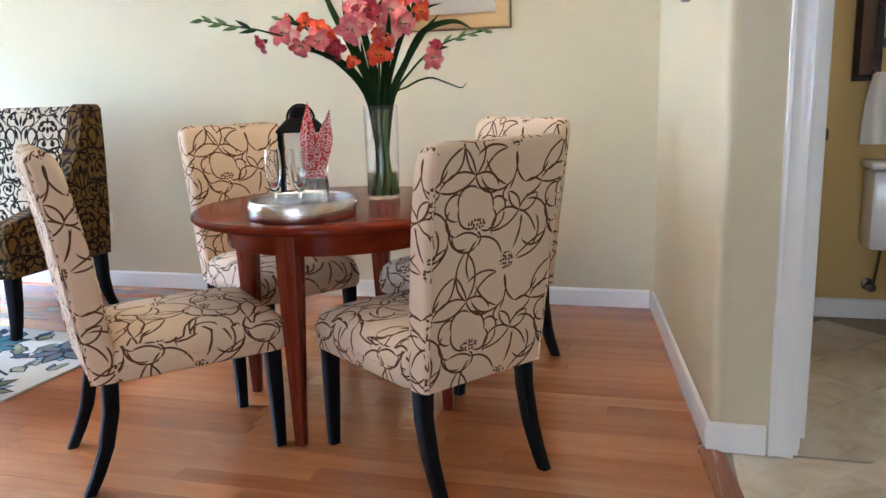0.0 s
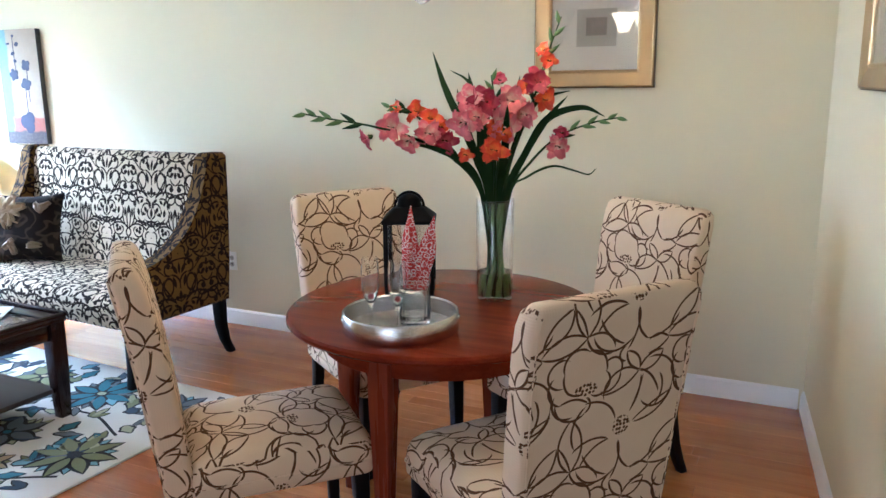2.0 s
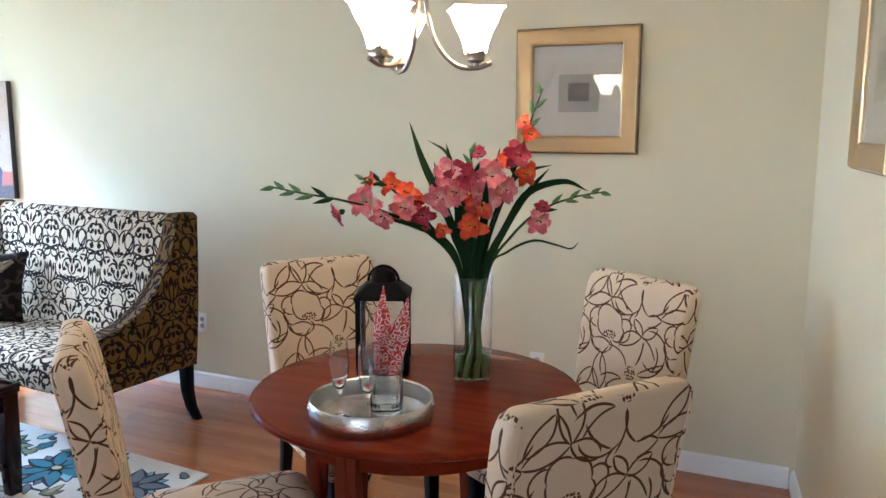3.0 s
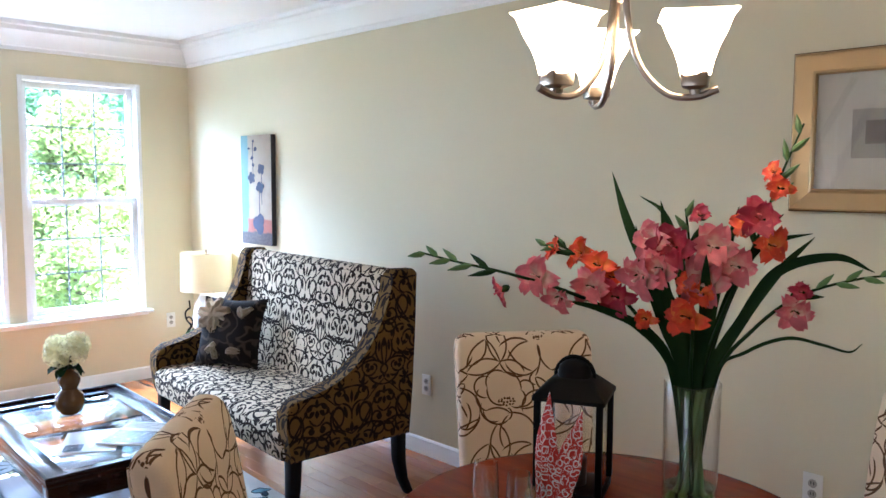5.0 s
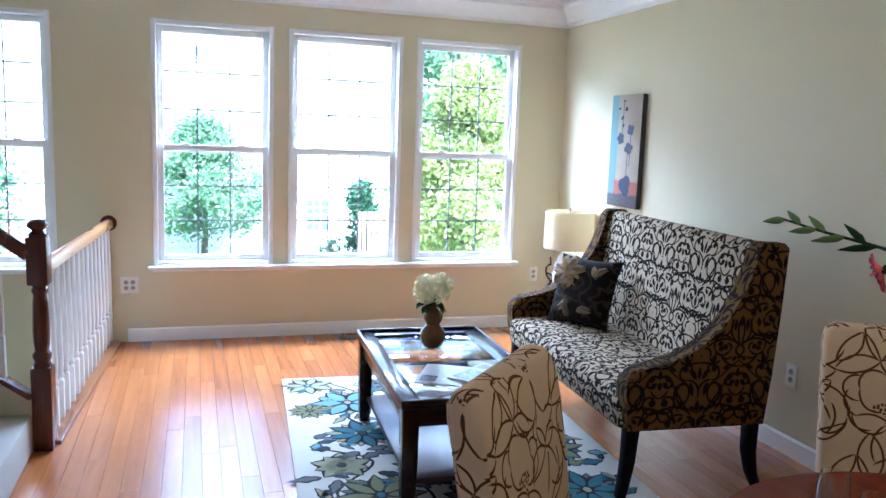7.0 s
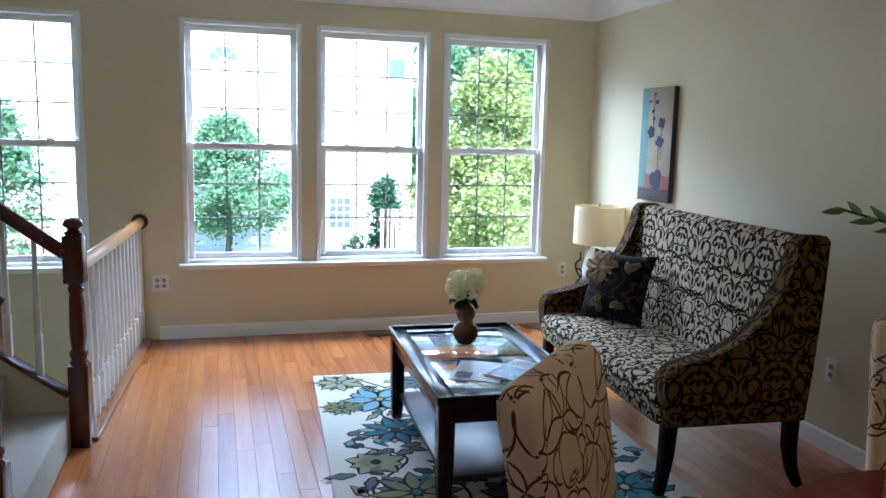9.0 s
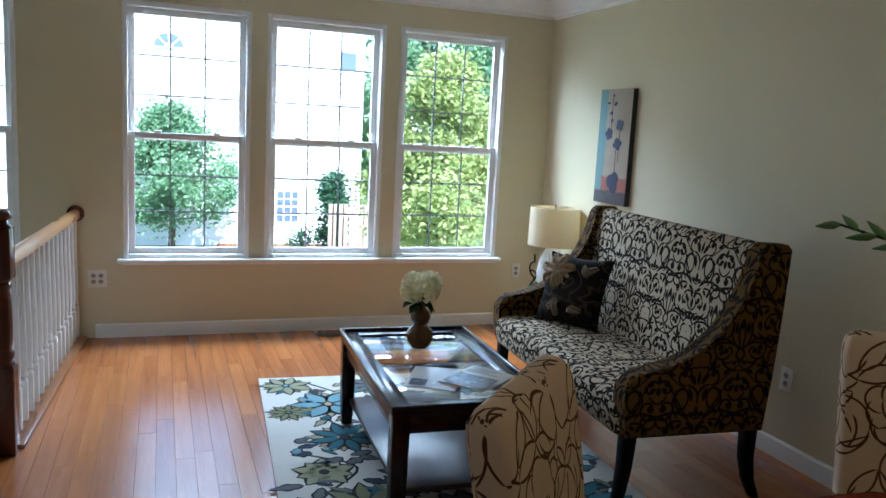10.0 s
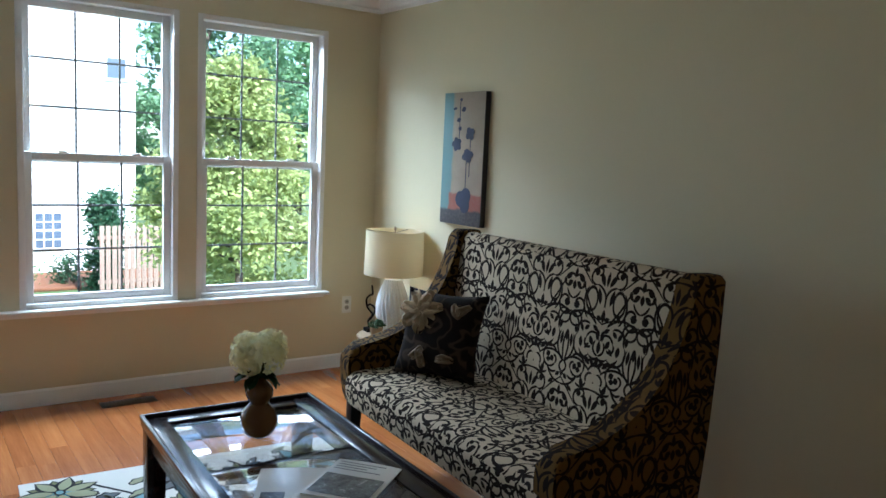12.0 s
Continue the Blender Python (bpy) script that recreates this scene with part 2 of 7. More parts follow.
M_WALL = plain("wall_paint", (0.675, 0.608, 0.415), 0.75, vary=0.02, scale=1.5, fine=260, bump=0.10)
M_BATH = plain("bath_wall_paint", (0.60, 0.43, 0.14), 0.7, vary=0.03, scale=1.5, fine=260, bump=0.1)
M_CEIL = plain("ceiling_paint", (0.86, 0.86, 0.84), 0.85, vary=0.015, scale=2, fine=180, bump=0.15)
M_TRIM = plain("trim_paint", (0.84, 0.83, 0.80), 0.35, vary=0.02, scale=3, fine=60, bump=0.04)
M_FLOOR = wood("floor_wood", (0.29, 0.083, 0.019), (0.54, 0.205, 0.055), 0.24, "x", True, coat=0.75, coat_rough=0.25, uneven=0.05, spec=0.3)
M_JOINT = plain("floor_joint", (0.13, 0.045, 0.018), 0.7)
M_CHERRY = wood("cherry_wood", (0.10, 0.013, 0.004), (0.20, 0.028, 0.007), 0.16, "x", spec=0.06, uneven=0.04)
M_CHERRY_Z = wood("cherry_wood_upright", (0.11, 0.018, 0.007), (0.22, 0.036, 0.010), 0.28, "z", spec=0.2)
M_ESPRESSO = wood("espresso_wood", (0.010, 0.0045, 0.004), (0.022, 0.009, 0.007), 0.22, "x", coat=0.15, spec=0.3)
M_BLACKLEG = plain("black_leg_paint", (0.005, 0.005, 0.006), 0.42, vary=0.15, bump=0.03, Specular_IOR_Level=0.12)
M_OAK = wood("oak_handrail", (0.36, 0.17, 0.055), (0.60, 0.33, 0.13), 0.3, "x", coat=0.2)
M_MAHOGANY = wood("mahogany_newel", (0.055, 0.012, 0.006), (0.13, 0.028, 0.012), 0.25, "z", coat=0.4)
# white grille bars; their backlit shade is put into the grey base colour
M_GRILLE = plain("shaded_white_grille", (0.20, 0.205, 0.205), 0.6, vary=0.02, bump=0.0)
M_WHITE = plain("white_gloss_paint", (0.84, 0.83, 0.81), 0.3, vary=0.02, bump=0.03)

# ---------------- the large structure ----------------
X_WIN, Y_BACK, Z_CEIL, Z_CROWN = -5.515, 4.6, 2.60, 2.415
RIGHT_A, RIGHT_B = Vector((0.5, 4.6, 0)), Vector((0.68, 2.98, 0))     # the short side wall, a little out of square
SILL_Z, HEAD_Z = 0.545, 2.255
WINDOWS = [(1.468, 2.299), (2.403, 3.252), (3.360, 4.212)]
STAIR_WINDOW = (0.02, 0.85)
# unseen south and east walls, set far back to weaken bounced light
Y_SOUTH, X_EAST = -4.5, 4.2


def wall_with_openings(lo, hi, bottom, top, openings, place):
    """Blocks of a wall round its openings (a0, a1, z0, z1); place(a0, a1, z0, z1) adds one block."""
    cuts = sorted({lo, hi, *(o[0] for o in openings), *(o[1] for o in openings)})
    for a0, a1 in zip(cuts, cuts[1:]):
        mid, z = (a0 + a1) / 2, bottom
        for o in sorted((o for o in openings if o[0] < mid < o[1]), key=lambda o: o[2]):
            if o[2] > z:
                place(a0, a1, z, o[2])
            z = o[3]
        if z < top:
            place(a0, a1, z, top)


bm = bmesh.new()
wall_with_openings(Y_SOUTH, Y_BACK + 0.15, -3.0, Z_CEIL, [(a, b, SILL_Z, HEAD_Z) for a, b in [*WINDOWS, STAIR_WINDOW]],
                   lambda a, b, c, d: add_box(bm, 0.16, b - a, d - c, (X_WIN - 0.08, (a + b) / 2, (c + d) / 2)))
tagged(part("wall_west", bm, M_WALL, smooth=0), "beige painted wall with tall sash windows", "wall", kind="structure")
tagged(part("wall_north", slab(X_WIN, X_EAST + 0.12, Y_BACK, Y_BACK + 0.15, -0.3, Z_CEIL), M_WALL, smooth=0), "long plain beige painted wall", "wall", kind="structure")

# short wall that runs off the back wall, and the doorway wall at its end
d = (RIGHT_B - RIGHT_A).normalized()
side = Vector((-d.y, d.x, 0))
bm = bmesh.new()
NOSE = 0.032                                                          # rounded drywall corner
nose = [RIGHT_B - d * NOSE + side * NOSE + d * (NOSE * math.sin(q)) - side * (NOSE * math.cos(q)) for q in (math.pi / 2 * k / 6 for k in range(7))]
loft(bm, [[p + Vector((0, 0, z)) for p in (RIGHT_A, *nose, RIGHT_B + side * 0.12, RIGHT_A + side * 0.12)] for z in (-0.02, Z_CEIL)])
tagged(part("wall_east", bm, M_WALL, smooth=30), "short beige painted side wall", "wall", kind="structure")
DOOR_X0, DOOR_X1, DOOR_H = 0.925, 1.70, 2.04
bm = bmesh.new()
wall_with_openings(0.720, X_EAST, -0.02, Z_CEIL, [(DOOR_X0, DOOR_X1, -0.02, DOOR_H)],
                   lambda a, b, c, e: add_box(bm, b - a, 0.12, e - c, ((a + b) / 2, 3.037, (c + e) / 2)))
tagged(part("wall_bath", bm, M_WALL, smooth=0), "beige wall with the bathroom doorway", "wall", kind="structure")
tagged(part("wall_bath_back", slab(0.66, X_EAST, 4.585, 4.60, 0, Z_CEIL), M_BATH, smooth=0), "mustard yellow painted bathroom wall", "wall", kind="structure")
tagged(part("wall_bath_side", slab(X_EAST, X_EAST + 0.12, Y_SOUTH, Y_BACK, -0.02, Z_CEIL), M_WALL, smooth=0), "plain beige wall", "wall", kind="structure")
# unseen wall; its opening is made up to hold the fill lamp
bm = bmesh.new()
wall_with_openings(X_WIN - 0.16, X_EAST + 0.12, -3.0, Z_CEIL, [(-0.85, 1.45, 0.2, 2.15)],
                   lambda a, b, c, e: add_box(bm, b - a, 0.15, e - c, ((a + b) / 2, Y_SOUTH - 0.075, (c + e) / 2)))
tagged(part("wall_south", bm, M_WALL, smooth=0), "unseen plain beige wall with an added wide opening", "wall", kind="structure")
tagged(part("ceiling", slab(X_WIN - 0.16, X_EAST + 0.12, Y_SOUTH - 0.15, Y_BACK + 0.15, Z_CEIL, Z_CEIL + 0.25), M_CEIL, smooth=0), "smooth white painted ceiling", "ceiling", kind="structure")
# closed box added behind the opening, keeping outdoor light out
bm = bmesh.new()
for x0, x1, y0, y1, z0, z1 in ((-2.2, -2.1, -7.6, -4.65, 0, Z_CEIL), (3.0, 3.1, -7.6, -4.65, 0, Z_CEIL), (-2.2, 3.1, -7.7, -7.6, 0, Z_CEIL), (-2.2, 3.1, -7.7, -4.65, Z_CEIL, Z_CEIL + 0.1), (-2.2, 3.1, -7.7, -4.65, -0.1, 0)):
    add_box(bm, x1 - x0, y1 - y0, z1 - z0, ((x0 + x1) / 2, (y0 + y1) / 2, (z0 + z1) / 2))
tagged(part("wall_back_room", bm, M_WALL, smooth=0), "plain beige walls added to close off the opening", "wall", kind="structure")
# walls of the stair well below the floor
tagged(part("wall_well", slab(-3.72, -3.62, Y_SOUTH, 1.02, -3.0, -0.06), M_WALL, smooth=0), "beige wall of the stair well", "wall", kind="structure")
tagged(part("wall_well_end", slab(X_WIN, -3.6, 1.13, 1.25, -3.0, -0.06), M_WALL, smooth=0), "beige wall of the stair well", "wall", kind="structure")
tagged(part("floor_well", slab(X_WIN, -3.6, Y_SOUTH, 1.2, -3.1, -3.0), M_JOINT, smooth=0), "dark floor at the foot of the well", "floor", kind="structure")

# baseboards, crown
BASE = [(0, 0), (0.015, 0), (0.015, 0.065), (0.011, 0.075), (0.011, 0.082), (0.005, 0.092), (0, 0.095)]


def baseboard(a, b):
    tagged(part("baseboard", extrude_run(BASE, a, b), M_TRIM, smooth=30), "white painted baseboard", "baseboard", kind="structure")


baseboard((0.48, Y_BACK), (X_WIN, Y_BACK))
baseboard((X_WIN, Y_BACK - 0.016), (X_WIN, 1.29))
baseboard(RIGHT_B.to_2d(), (RIGHT_A - d * -0.016).to_2d())
baseboard((0.845, 2.977), (0.668, 2.977))
CROWN = [(0, 0), (0.012, 0), (0.014, 0.022), (0.03, 0.03), (0.045, 0.062), (0.075, 0.10), (0.105, 0.122), (0.112, 0.15), (0.128, 0.158), (0.13, 0.185), (0, 0.185)]
for a, b in (((0.66, Y_BACK), (X_WIN, Y_BACK)), ((X_WIN, Y_BACK), (X_WIN, Y_SOUTH))):
    bm = extrude_run([(u, v + Z_CROWN) for u, v in CROWN], a, b)
    tagged(part("crown_trim", bm, M_TRIM, smooth=25), "white crown moulding", "moulding", kind="structure")


# sash windows
def glass_material(name, normal_gloss=0.045):
    """Thin clear sheet: gloss grows towards a grazing view, alike from both sides."""
    m = bpy.data.materials.new(name)
    m.use_nodes = True
    n, l = m.node_tree.nodes, m.node_tree.links
    n.remove(n["Principled BSDF"])
    clear, gloss, mix = n.new("ShaderNodeBsdfTransparent"), n.new("ShaderNodeBsdfGlossy"), n.new("ShaderNodeMixShader")
    lw, power, scaled = n.new("ShaderNodeLayerWeight"), n.new("ShaderNodeMath"), n.new("ShaderNodeMath")
    lw.inputs["Blend"].default_value = 0.5
    power.operation, power.inputs[1].default_value = "POWER", 4.0
    scaled.operation, scaled.inputs[1].default_value, scaled.inputs[2].default_value = "MULTIPLY_ADD", 1.0 - normal_gloss, normal_gloss
    gloss.inputs["Roughness"].default_value = 0.01
    l.new(lw.outputs["Facing"], power.inputs[0])
    l.new(power.outputs[0], scaled.inputs[0])
    l.new(scaled.outputs[0], mix.inputs[0])
    l.new(clear.outputs[0], mix.inputs[1])
    l.new(gloss.outputs[0], mix.inputs[2])
    l.new(mix.outputs[0], n["Material Output"].inputs["Surface"])
    return m


M_PANE = glass_material("window_glass")


def sash(win, name, y0, y1, z0, z1, x, wide=0.042):
    """A sash with its pane and three by three grille."""
    bm = bmesh.new()
    t = 0.032
    for yy in (y0 + wide / 2, y1 - wide / 2):
        add_box(bm, t, wide, z1 - z0, (x, yy, (z0 + z1) / 2), 0.004)
    for zz, w in ((z0 + wide / 2, wide), (z1 - wide / 2, wide)):
        add_box(bm, t - 0.004, y1 - y0 - 2 * wide + 0.004, w, (x, (y0 + y1) / 2, zz), 0.004)
    s = part(name, bm, M_WHITE, win)
    iy0, iy1, iz0, iz1 = y0 + wide, y1 - wide, z0 + wide, z1 - wide
    pane = part("pane", slab(x - 0.003, x + 0.003, iy0 - 0.005, iy1 + 0.005, iz0 - 0.005, iz1 + 0.005), M_PANE, s, "clear window glass", smooth=0)
    pane.visible_shadow = False
    for k in (1, 2):
        yy, zz = iy0 + (iy1 - iy0) * k / 3, iz0 + (iz1 - iz0) * k / 3
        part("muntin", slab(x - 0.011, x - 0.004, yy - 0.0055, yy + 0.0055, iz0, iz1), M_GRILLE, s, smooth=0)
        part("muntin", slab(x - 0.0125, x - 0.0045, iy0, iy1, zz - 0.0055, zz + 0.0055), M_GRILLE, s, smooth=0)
    return s


def sash_window(name, y0, y1):
    win = thing(name, label="white double-hung sash window with a nine-light grille in each sash", category="window", kind="structure")
    z0, z1, x = SILL_Z, HEAD_Z, X_WIN
    bm = bmesh.new()
    f = 0.034
    for yy in (y0 + f / 2, y1 - f / 2):
        add_box(bm, 0.13, f, z1 - z0, (x - 0.062, yy, (z0 + z1) / 2), 0.004)
    add_box(bm, 0.13, y1 - y0 - 2 * f + 0.002, f, (x - 0.064, (y0 + y1) / 2, z1 - f / 2), 0.004)
    add_box(bm, 0.13, y1 - y0 - 2 * f + 0.002, 0.03, (x - 0.064, (y0 + y1) / 2, z0 + 0.015), 0.004)
    part("window_frame", bm, M_WHITE, win)
    zm = 1.375
    sash(win, "upper_sash", y0 + f, y1 - f, zm - 0.025, z1 - f, x - 0.092)
    low = sash(win, "lower_sash", y0 + f, y1 - f, z0 + 0.03, zm + 0.03, x - 0.052)
    for k in (0.27, 0.73):
        bm = box(0.02, 0.05, 0.014, (x - 0.045, y0 + (y1 - y0) * k, zm + 0.037), 0.005)
        part("sash_lock", bm, M_WHITE, low)
    return win


for k, (a, b) in enumerate(WINDOWS):
    sash_window("window_%d" % (k + 1), a, b)
sash_window("window_4", *STAIR_WINDOW)
for a, b in ((1.432, 4.247), (-0.02, 0.89)):
    bm = bmesh.new()
    add_box(bm, 0.075, b - a, 0.026, (X_WIN + 0.0225, (a + b) / 2, SILL_Z - 0.011), 0.008)
    add_box(bm, 0.014, b - a - 0.05, 0.02, (X_WIN + 0.008, (a + b) / 2, SILL_Z - 0.033), 0.004)
    tagged(part("window_sill", bm, M_TRIM), "white painted window stool", "window sill", kind="structure")

# bathroom doorway: jamb, casing, open door
CASING = [(0, 0), (0.018, 0), (0.020, 0.012), (0.014, 0.022), (0.012, 0.055), (0.017, 0.062), (0.015, 0.072), (0, 0.075)]
trim = thing("trim_bath_door", label="white moulded door casing", category="door casing", kind="structure")
y = 2.977
for x0, sgn in ((DOOR_X0, -1), (DOOR_X1, 1)):
    bm = bmesh.new()
    loft(bm, [[Vector((x0 + sgn * v, y - u, z)) for u, v in CASING] for z in (0, DOOR_H + 0.075)])
    part("casing", bm, M_TRIM, trim)
    part("jamb", slab(min(x0, x0 - sgn * 0.018), max(x0, x0 - sgn * 0.018), 2.984, 3.106, 0, DOOR_H), M_TRIM, trim, smooth=0)
    part("stop", slab(min(x0 - sgn * 0.018, x0 - sgn * 0.03), max(x0 - sgn * 0.018, x0 - sgn * 0.03), 3.03, 3.06, 0, DOOR_H), M_TRIM, trim, smooth=0)
part("head_casing", slab(DOOR_X0, DOOR_X1, y - 0.016, y, DOOR_H, DOOR_H + 0.075, 0.003), M_TRIM, trim)

# floors: wooden boards, stone tiles, threshold
edge_x = lambda yy: 0.5 + 0.1111 * (4.6 - yy)
tagged(part("floor", slab(-3.68, 1.6, Y_SOUTH, Y_BACK, -0.10, -0.008), M_JOINT, smooth=0), "dark bed beneath the floor boards", "floor", kind="structure")
tagged(part("floor_front", slab(X_WIN, -3.68, 1.12, Y_BACK, -0.10, -0.008), M_JOINT, smooth=0), "dark bed beneath the floor boards", "floor", kind="structure")

# ---------------- stairs and railing ----------------
NEWEL_FAR, NEWEL_NEAR = Vector((-3.60, 1.07, 0)), Vector((-2.45, 0.985, 0))
RAIL_WALL = Vector((X_WIN, 1.178, 0.85))
M_CARPET = plain("stair_carpet", (0.52, 0.50, 0.45), 0.95, vary=0.08, scale=20, fine=400, bump=0.6)


def newel(name, x, y, yaw):
    n = thing(name, x, y, 0, yaw, "turned mahogany newel post with a ball cap", "newel post", "newel posts at the stair foot")
    part("base_block", box(0.088, 0.088, 0.40, (0, 0, 0.20), 0.004), M_MAHOGANY, n)
    bm = bmesh.new()
    lathe(bm, [(0.040, 0.40), (0.042, 0.41), (0.034, 0.425), (0.041, 0.445), (0.041, 0.46), (0.030, 0.475), (0.036, 0.52), (0.037, 0.58), (0.033, 0.70),
               (0.029, 0.74), (0.036, 0.755), (0.036, 0.768), (0.030, 0.775), (0.040, 0.79)], 20)
    part("turned_shaft", bm, M_MAHOGANY, n)
    part("upper_block", box(0.088, 0.088, 0.22, (0, 0, 0.90), 0.004), M_MAHOGANY, n)
    bm = bmesh.new()
    lathe(bm, [(0.030, 1.008), (0.040, 1.014), (0.043, 1.022), (0.030, 1.032), (0.026, 1.040), (0.044, 1.052), (0.047, 1.062), (0.040, 1.078), (0.025, 1.088), (0.006, 1.092)], 20)
    part("cap", bm, M_MAHOGANY, n)
    return n


newel("newel_post", NEWEL_FAR.x, NEWEL_FAR.y, -4)
newel("newel_post", NEWEL_NEAR.x, NEWEL_NEAR.y, -4)

BAL = [(0.018, 0.0), (0.018, 0.22), (0.012, 0.235), (0.019, 0.25), (0.013, 0.27), (0.017, 0.33), (0.015, 0.5), (0.011, 0.72), (0.010, 0.9)]


def baluster_mesh(height):
    bm = bmesh.new()
    add_box(bm, 0.032, 0.032, 0.20, (0, 0, 0.10), 0.002, seg=1)
    prof = [(r, z * height / 0.9) for r, z in BAL[1:]]
    lathe(bm, [(0.014, 0.2)] + prof[0:], 10)
    return bm


rail_dir = (RAIL_WALL - Vector((NEWEL_FAR.x, NEWEL_FAR.y, 0.85))).normalized()
guard = thing("stair_railing", label="white turned balusters under an oak handrail guarding the stair well", category="railing")
HANDRAIL = [(-0.030, -0.028), (-0.022, -0.030), (0.022, -0.030), (0.030, -0.028), (0.031, -0.005), (0.026, 0.016), (0.014, 0.027), (0, 0.030), (-0.014, 0.027), (-0.026, 0.016), (-0.031, -0.005)]


def handrail(a, b):
    a, b = Vector(a), Vector(b)
    t = (b - a).normalized()
    s = t.cross(Vector((0, 0, 1))).normalized()
    up = s.cross(t)
    bm = bmesh.new()
    loft(bm, [[p + s * u + up * v for u, v in HANDRAIL] for p in (a, b)])
    return bm


NF = Vector((NEWEL_FAR.x, NEWEL_FAR.y, 0.86))
part("handrail", handrail(NF + rail_dir * 0.045, RAIL_WALL - rail_dir * 0.02), M_OAK, guard, "honey oak handrail")
bm = bmesh.new()
lathe(bm, [(0.052, 0), (0.055, 0.006), (0.052, 0.014), (0.044, 0.020)], 24, m=Matrix.Translation(RAIL_WALL) @ pose(0, 0, 0, 0, 90, 0))
part("rosette", bm, M_MAHOGANY, guard, "dark round wall rosette")
first = part("baluster", baluster_mesh(0.81), M_WHITE, guard)
n_bal = 15
run = (Vector((RAIL_WALL.x, RAIL_WALL.y, 0)) - Vector((NEWEL_FAR.x, NEWEL_FAR.y, 0)))
first.matrix_basis = Matrix.Translation(Vector((NEWEL_FAR.x, NEWEL_FAR.y, 0.022)) + run * (0.5 / n_bal + 0.02))
for k in range(1, n_bal):
    shared("baluster", first, guard, Matrix.Translation(Vector((NEWEL_FAR.x, NEWEL_FAR.y, 0.022)) + run * ((k + 0.5) / n_bal + 0.015)))
yaw = math.degrees(math.atan2(run.y, run.x))
bm = box(run.length - 0.05, 0.125, 0.03, (run.length / 2 + 0.01, 0, 0.006), 0.006)
bmesh.ops.transform(bm, matrix=pose(NEWEL_FAR.x, NEWEL_FAR.y, 0, 0, 0, yaw), verts=bm.verts)
part("landing_nosing", bm, wood("nosing_wood", (0.17, 0.062, 0.02), (0.36, 0.16, 0.055), 0.3, "x"), guard, "brown wooden nosing board")

stairs = thing("staircase", label="cream carpeted stairs rising between closed stringers", category="stairs", kind="structure")
RISE, GO = 0.19, 0.25
for k in range(11):
    y1 = 1.0 - GO * k
    if y1 - GO < -2.0:
        break
    bm = slab(-3.56, -2.49, y1 - GO, y1 + 0.025, RISE * k + (0.0 if k else 0.001), RISE * (k + 1), 0.014)
    part("step", bm, M_CARPET, stairs)
slope = RISE / GO
for x in (-3.585, -2.465):
    y0, y1, z0 = 1.025, -1.75, 0.25
    bm = bmesh.new()
    top = z0 + (y0 - y1) * slope
    prism(bm, [(y0, 0.0), (y0, z0), (y1, top), (y1, 0.0)], 0.05, Matrix(((0, 0, 1, x), (1, 0, 0, 0), (0, 1, 0, 0), (0, 0, 0, 1))))
    part("stringer", bm, M_WALL, stairs, "cream painted stringer wall", smooth=0)
    bm = bmesh.new()
    ln = math.hypot(y0 - y1, top - z0)
    add_box(bm, 0.085, ln, 0.022, (0, 0, 0), 0.004, Matrix.Translation((x, (y0 + y1) / 2, (z0 + top) / 2 + 0.012)) @ pose(0, 0, 0, -math.degrees(math.atan(slope)), 0, 0))
    part("stringer_cap", bm, M_MAHOGANY, stairs, "dark wooden stringer cap")
    part("sloping_handrail", handrail((x, y0 + 0.01, 0.93), (x, y1, 0.93 + (y0 + 0.01 - y1) * slope)), M_MAHOGANY, stairs, "dark mahogany handrail")
    b0 = None
    for k in range(14):
        yy = y0 - 0.12 - 0.125 * k
        m = Matrix.Translation((x, yy, z0 + (y0 - yy) * slope + 0.016))
        if b0 is None:
            b0 = part("stair_baluster", baluster_mesh(0.655), M_WHITE, stairs)
            b0.matrix_basis = m
        else:
            shared("stair_baluster", b0, stairs, m)


# ---------------- printed fabrics ----------------
def fabric_bump(g):
    uv = g.coords("UV")
    x, y, _ = g.split(g.scale(uv, 900))
    weave = g.add(g.math("SINE", x), g.math("SINE", y))
    g.bump(weave, 0.12, 0.001)
    return uv


def stroke(g, p, a, m, b, width):
    """Tapered pen stroke from a through m to b (vectors in the repeat's plane): how far p lies inside it."""
    a, m, b = Vector(a), Vector(m), Vector(b)
    cross = (m.x - a.x) * (b.y - a.y) - (m.y - a.y) * (b.x - a.x)
    if abs(cross) < 0.02 * (b - a).length_squared:
        m = (a + b) / 2 + Vector((-(b - a).y, (b - a).x)) * 0.03
        cross = (m.x - a.x) * (b.y - a.y) - (m.y - a.y) * (b.x - a.x)
    q, r = m - a, b - a
    c = a + Vector((r.y * q.length_squared - q.y * r.length_squared, q.x * r.length_squared - r.x * q.length_squared)) / (2 * cross)
    radius = (a - c).length
    axis = (a + b) / 2 - c
    if axis.length < 1e-6 or (m - c).dot(axis) < 0:
        axis = -axis if axis.length > 1e-6 else m - c
    axis = axis.normalized()
    ends = (a - c).dot(axis)
    rel = g.vec("SUBTRACT", p, (c.x, c.y, 0))
    off = g.math("ABSOLUTE", g.sub(g.vec("LENGTH", rel), radius))
    slope = 1.9 * width / max(1e-5, radius - ends)
    taper = g.math("MULTIPLY_ADD", g.vec("DOT_PRODUCT", rel, (axis.x * slope, axis.y * slope, 0)), 1.0, 0.25 * width - ends * slope)
    return g.sub(g.math("MINIMUM", taper, width), off)


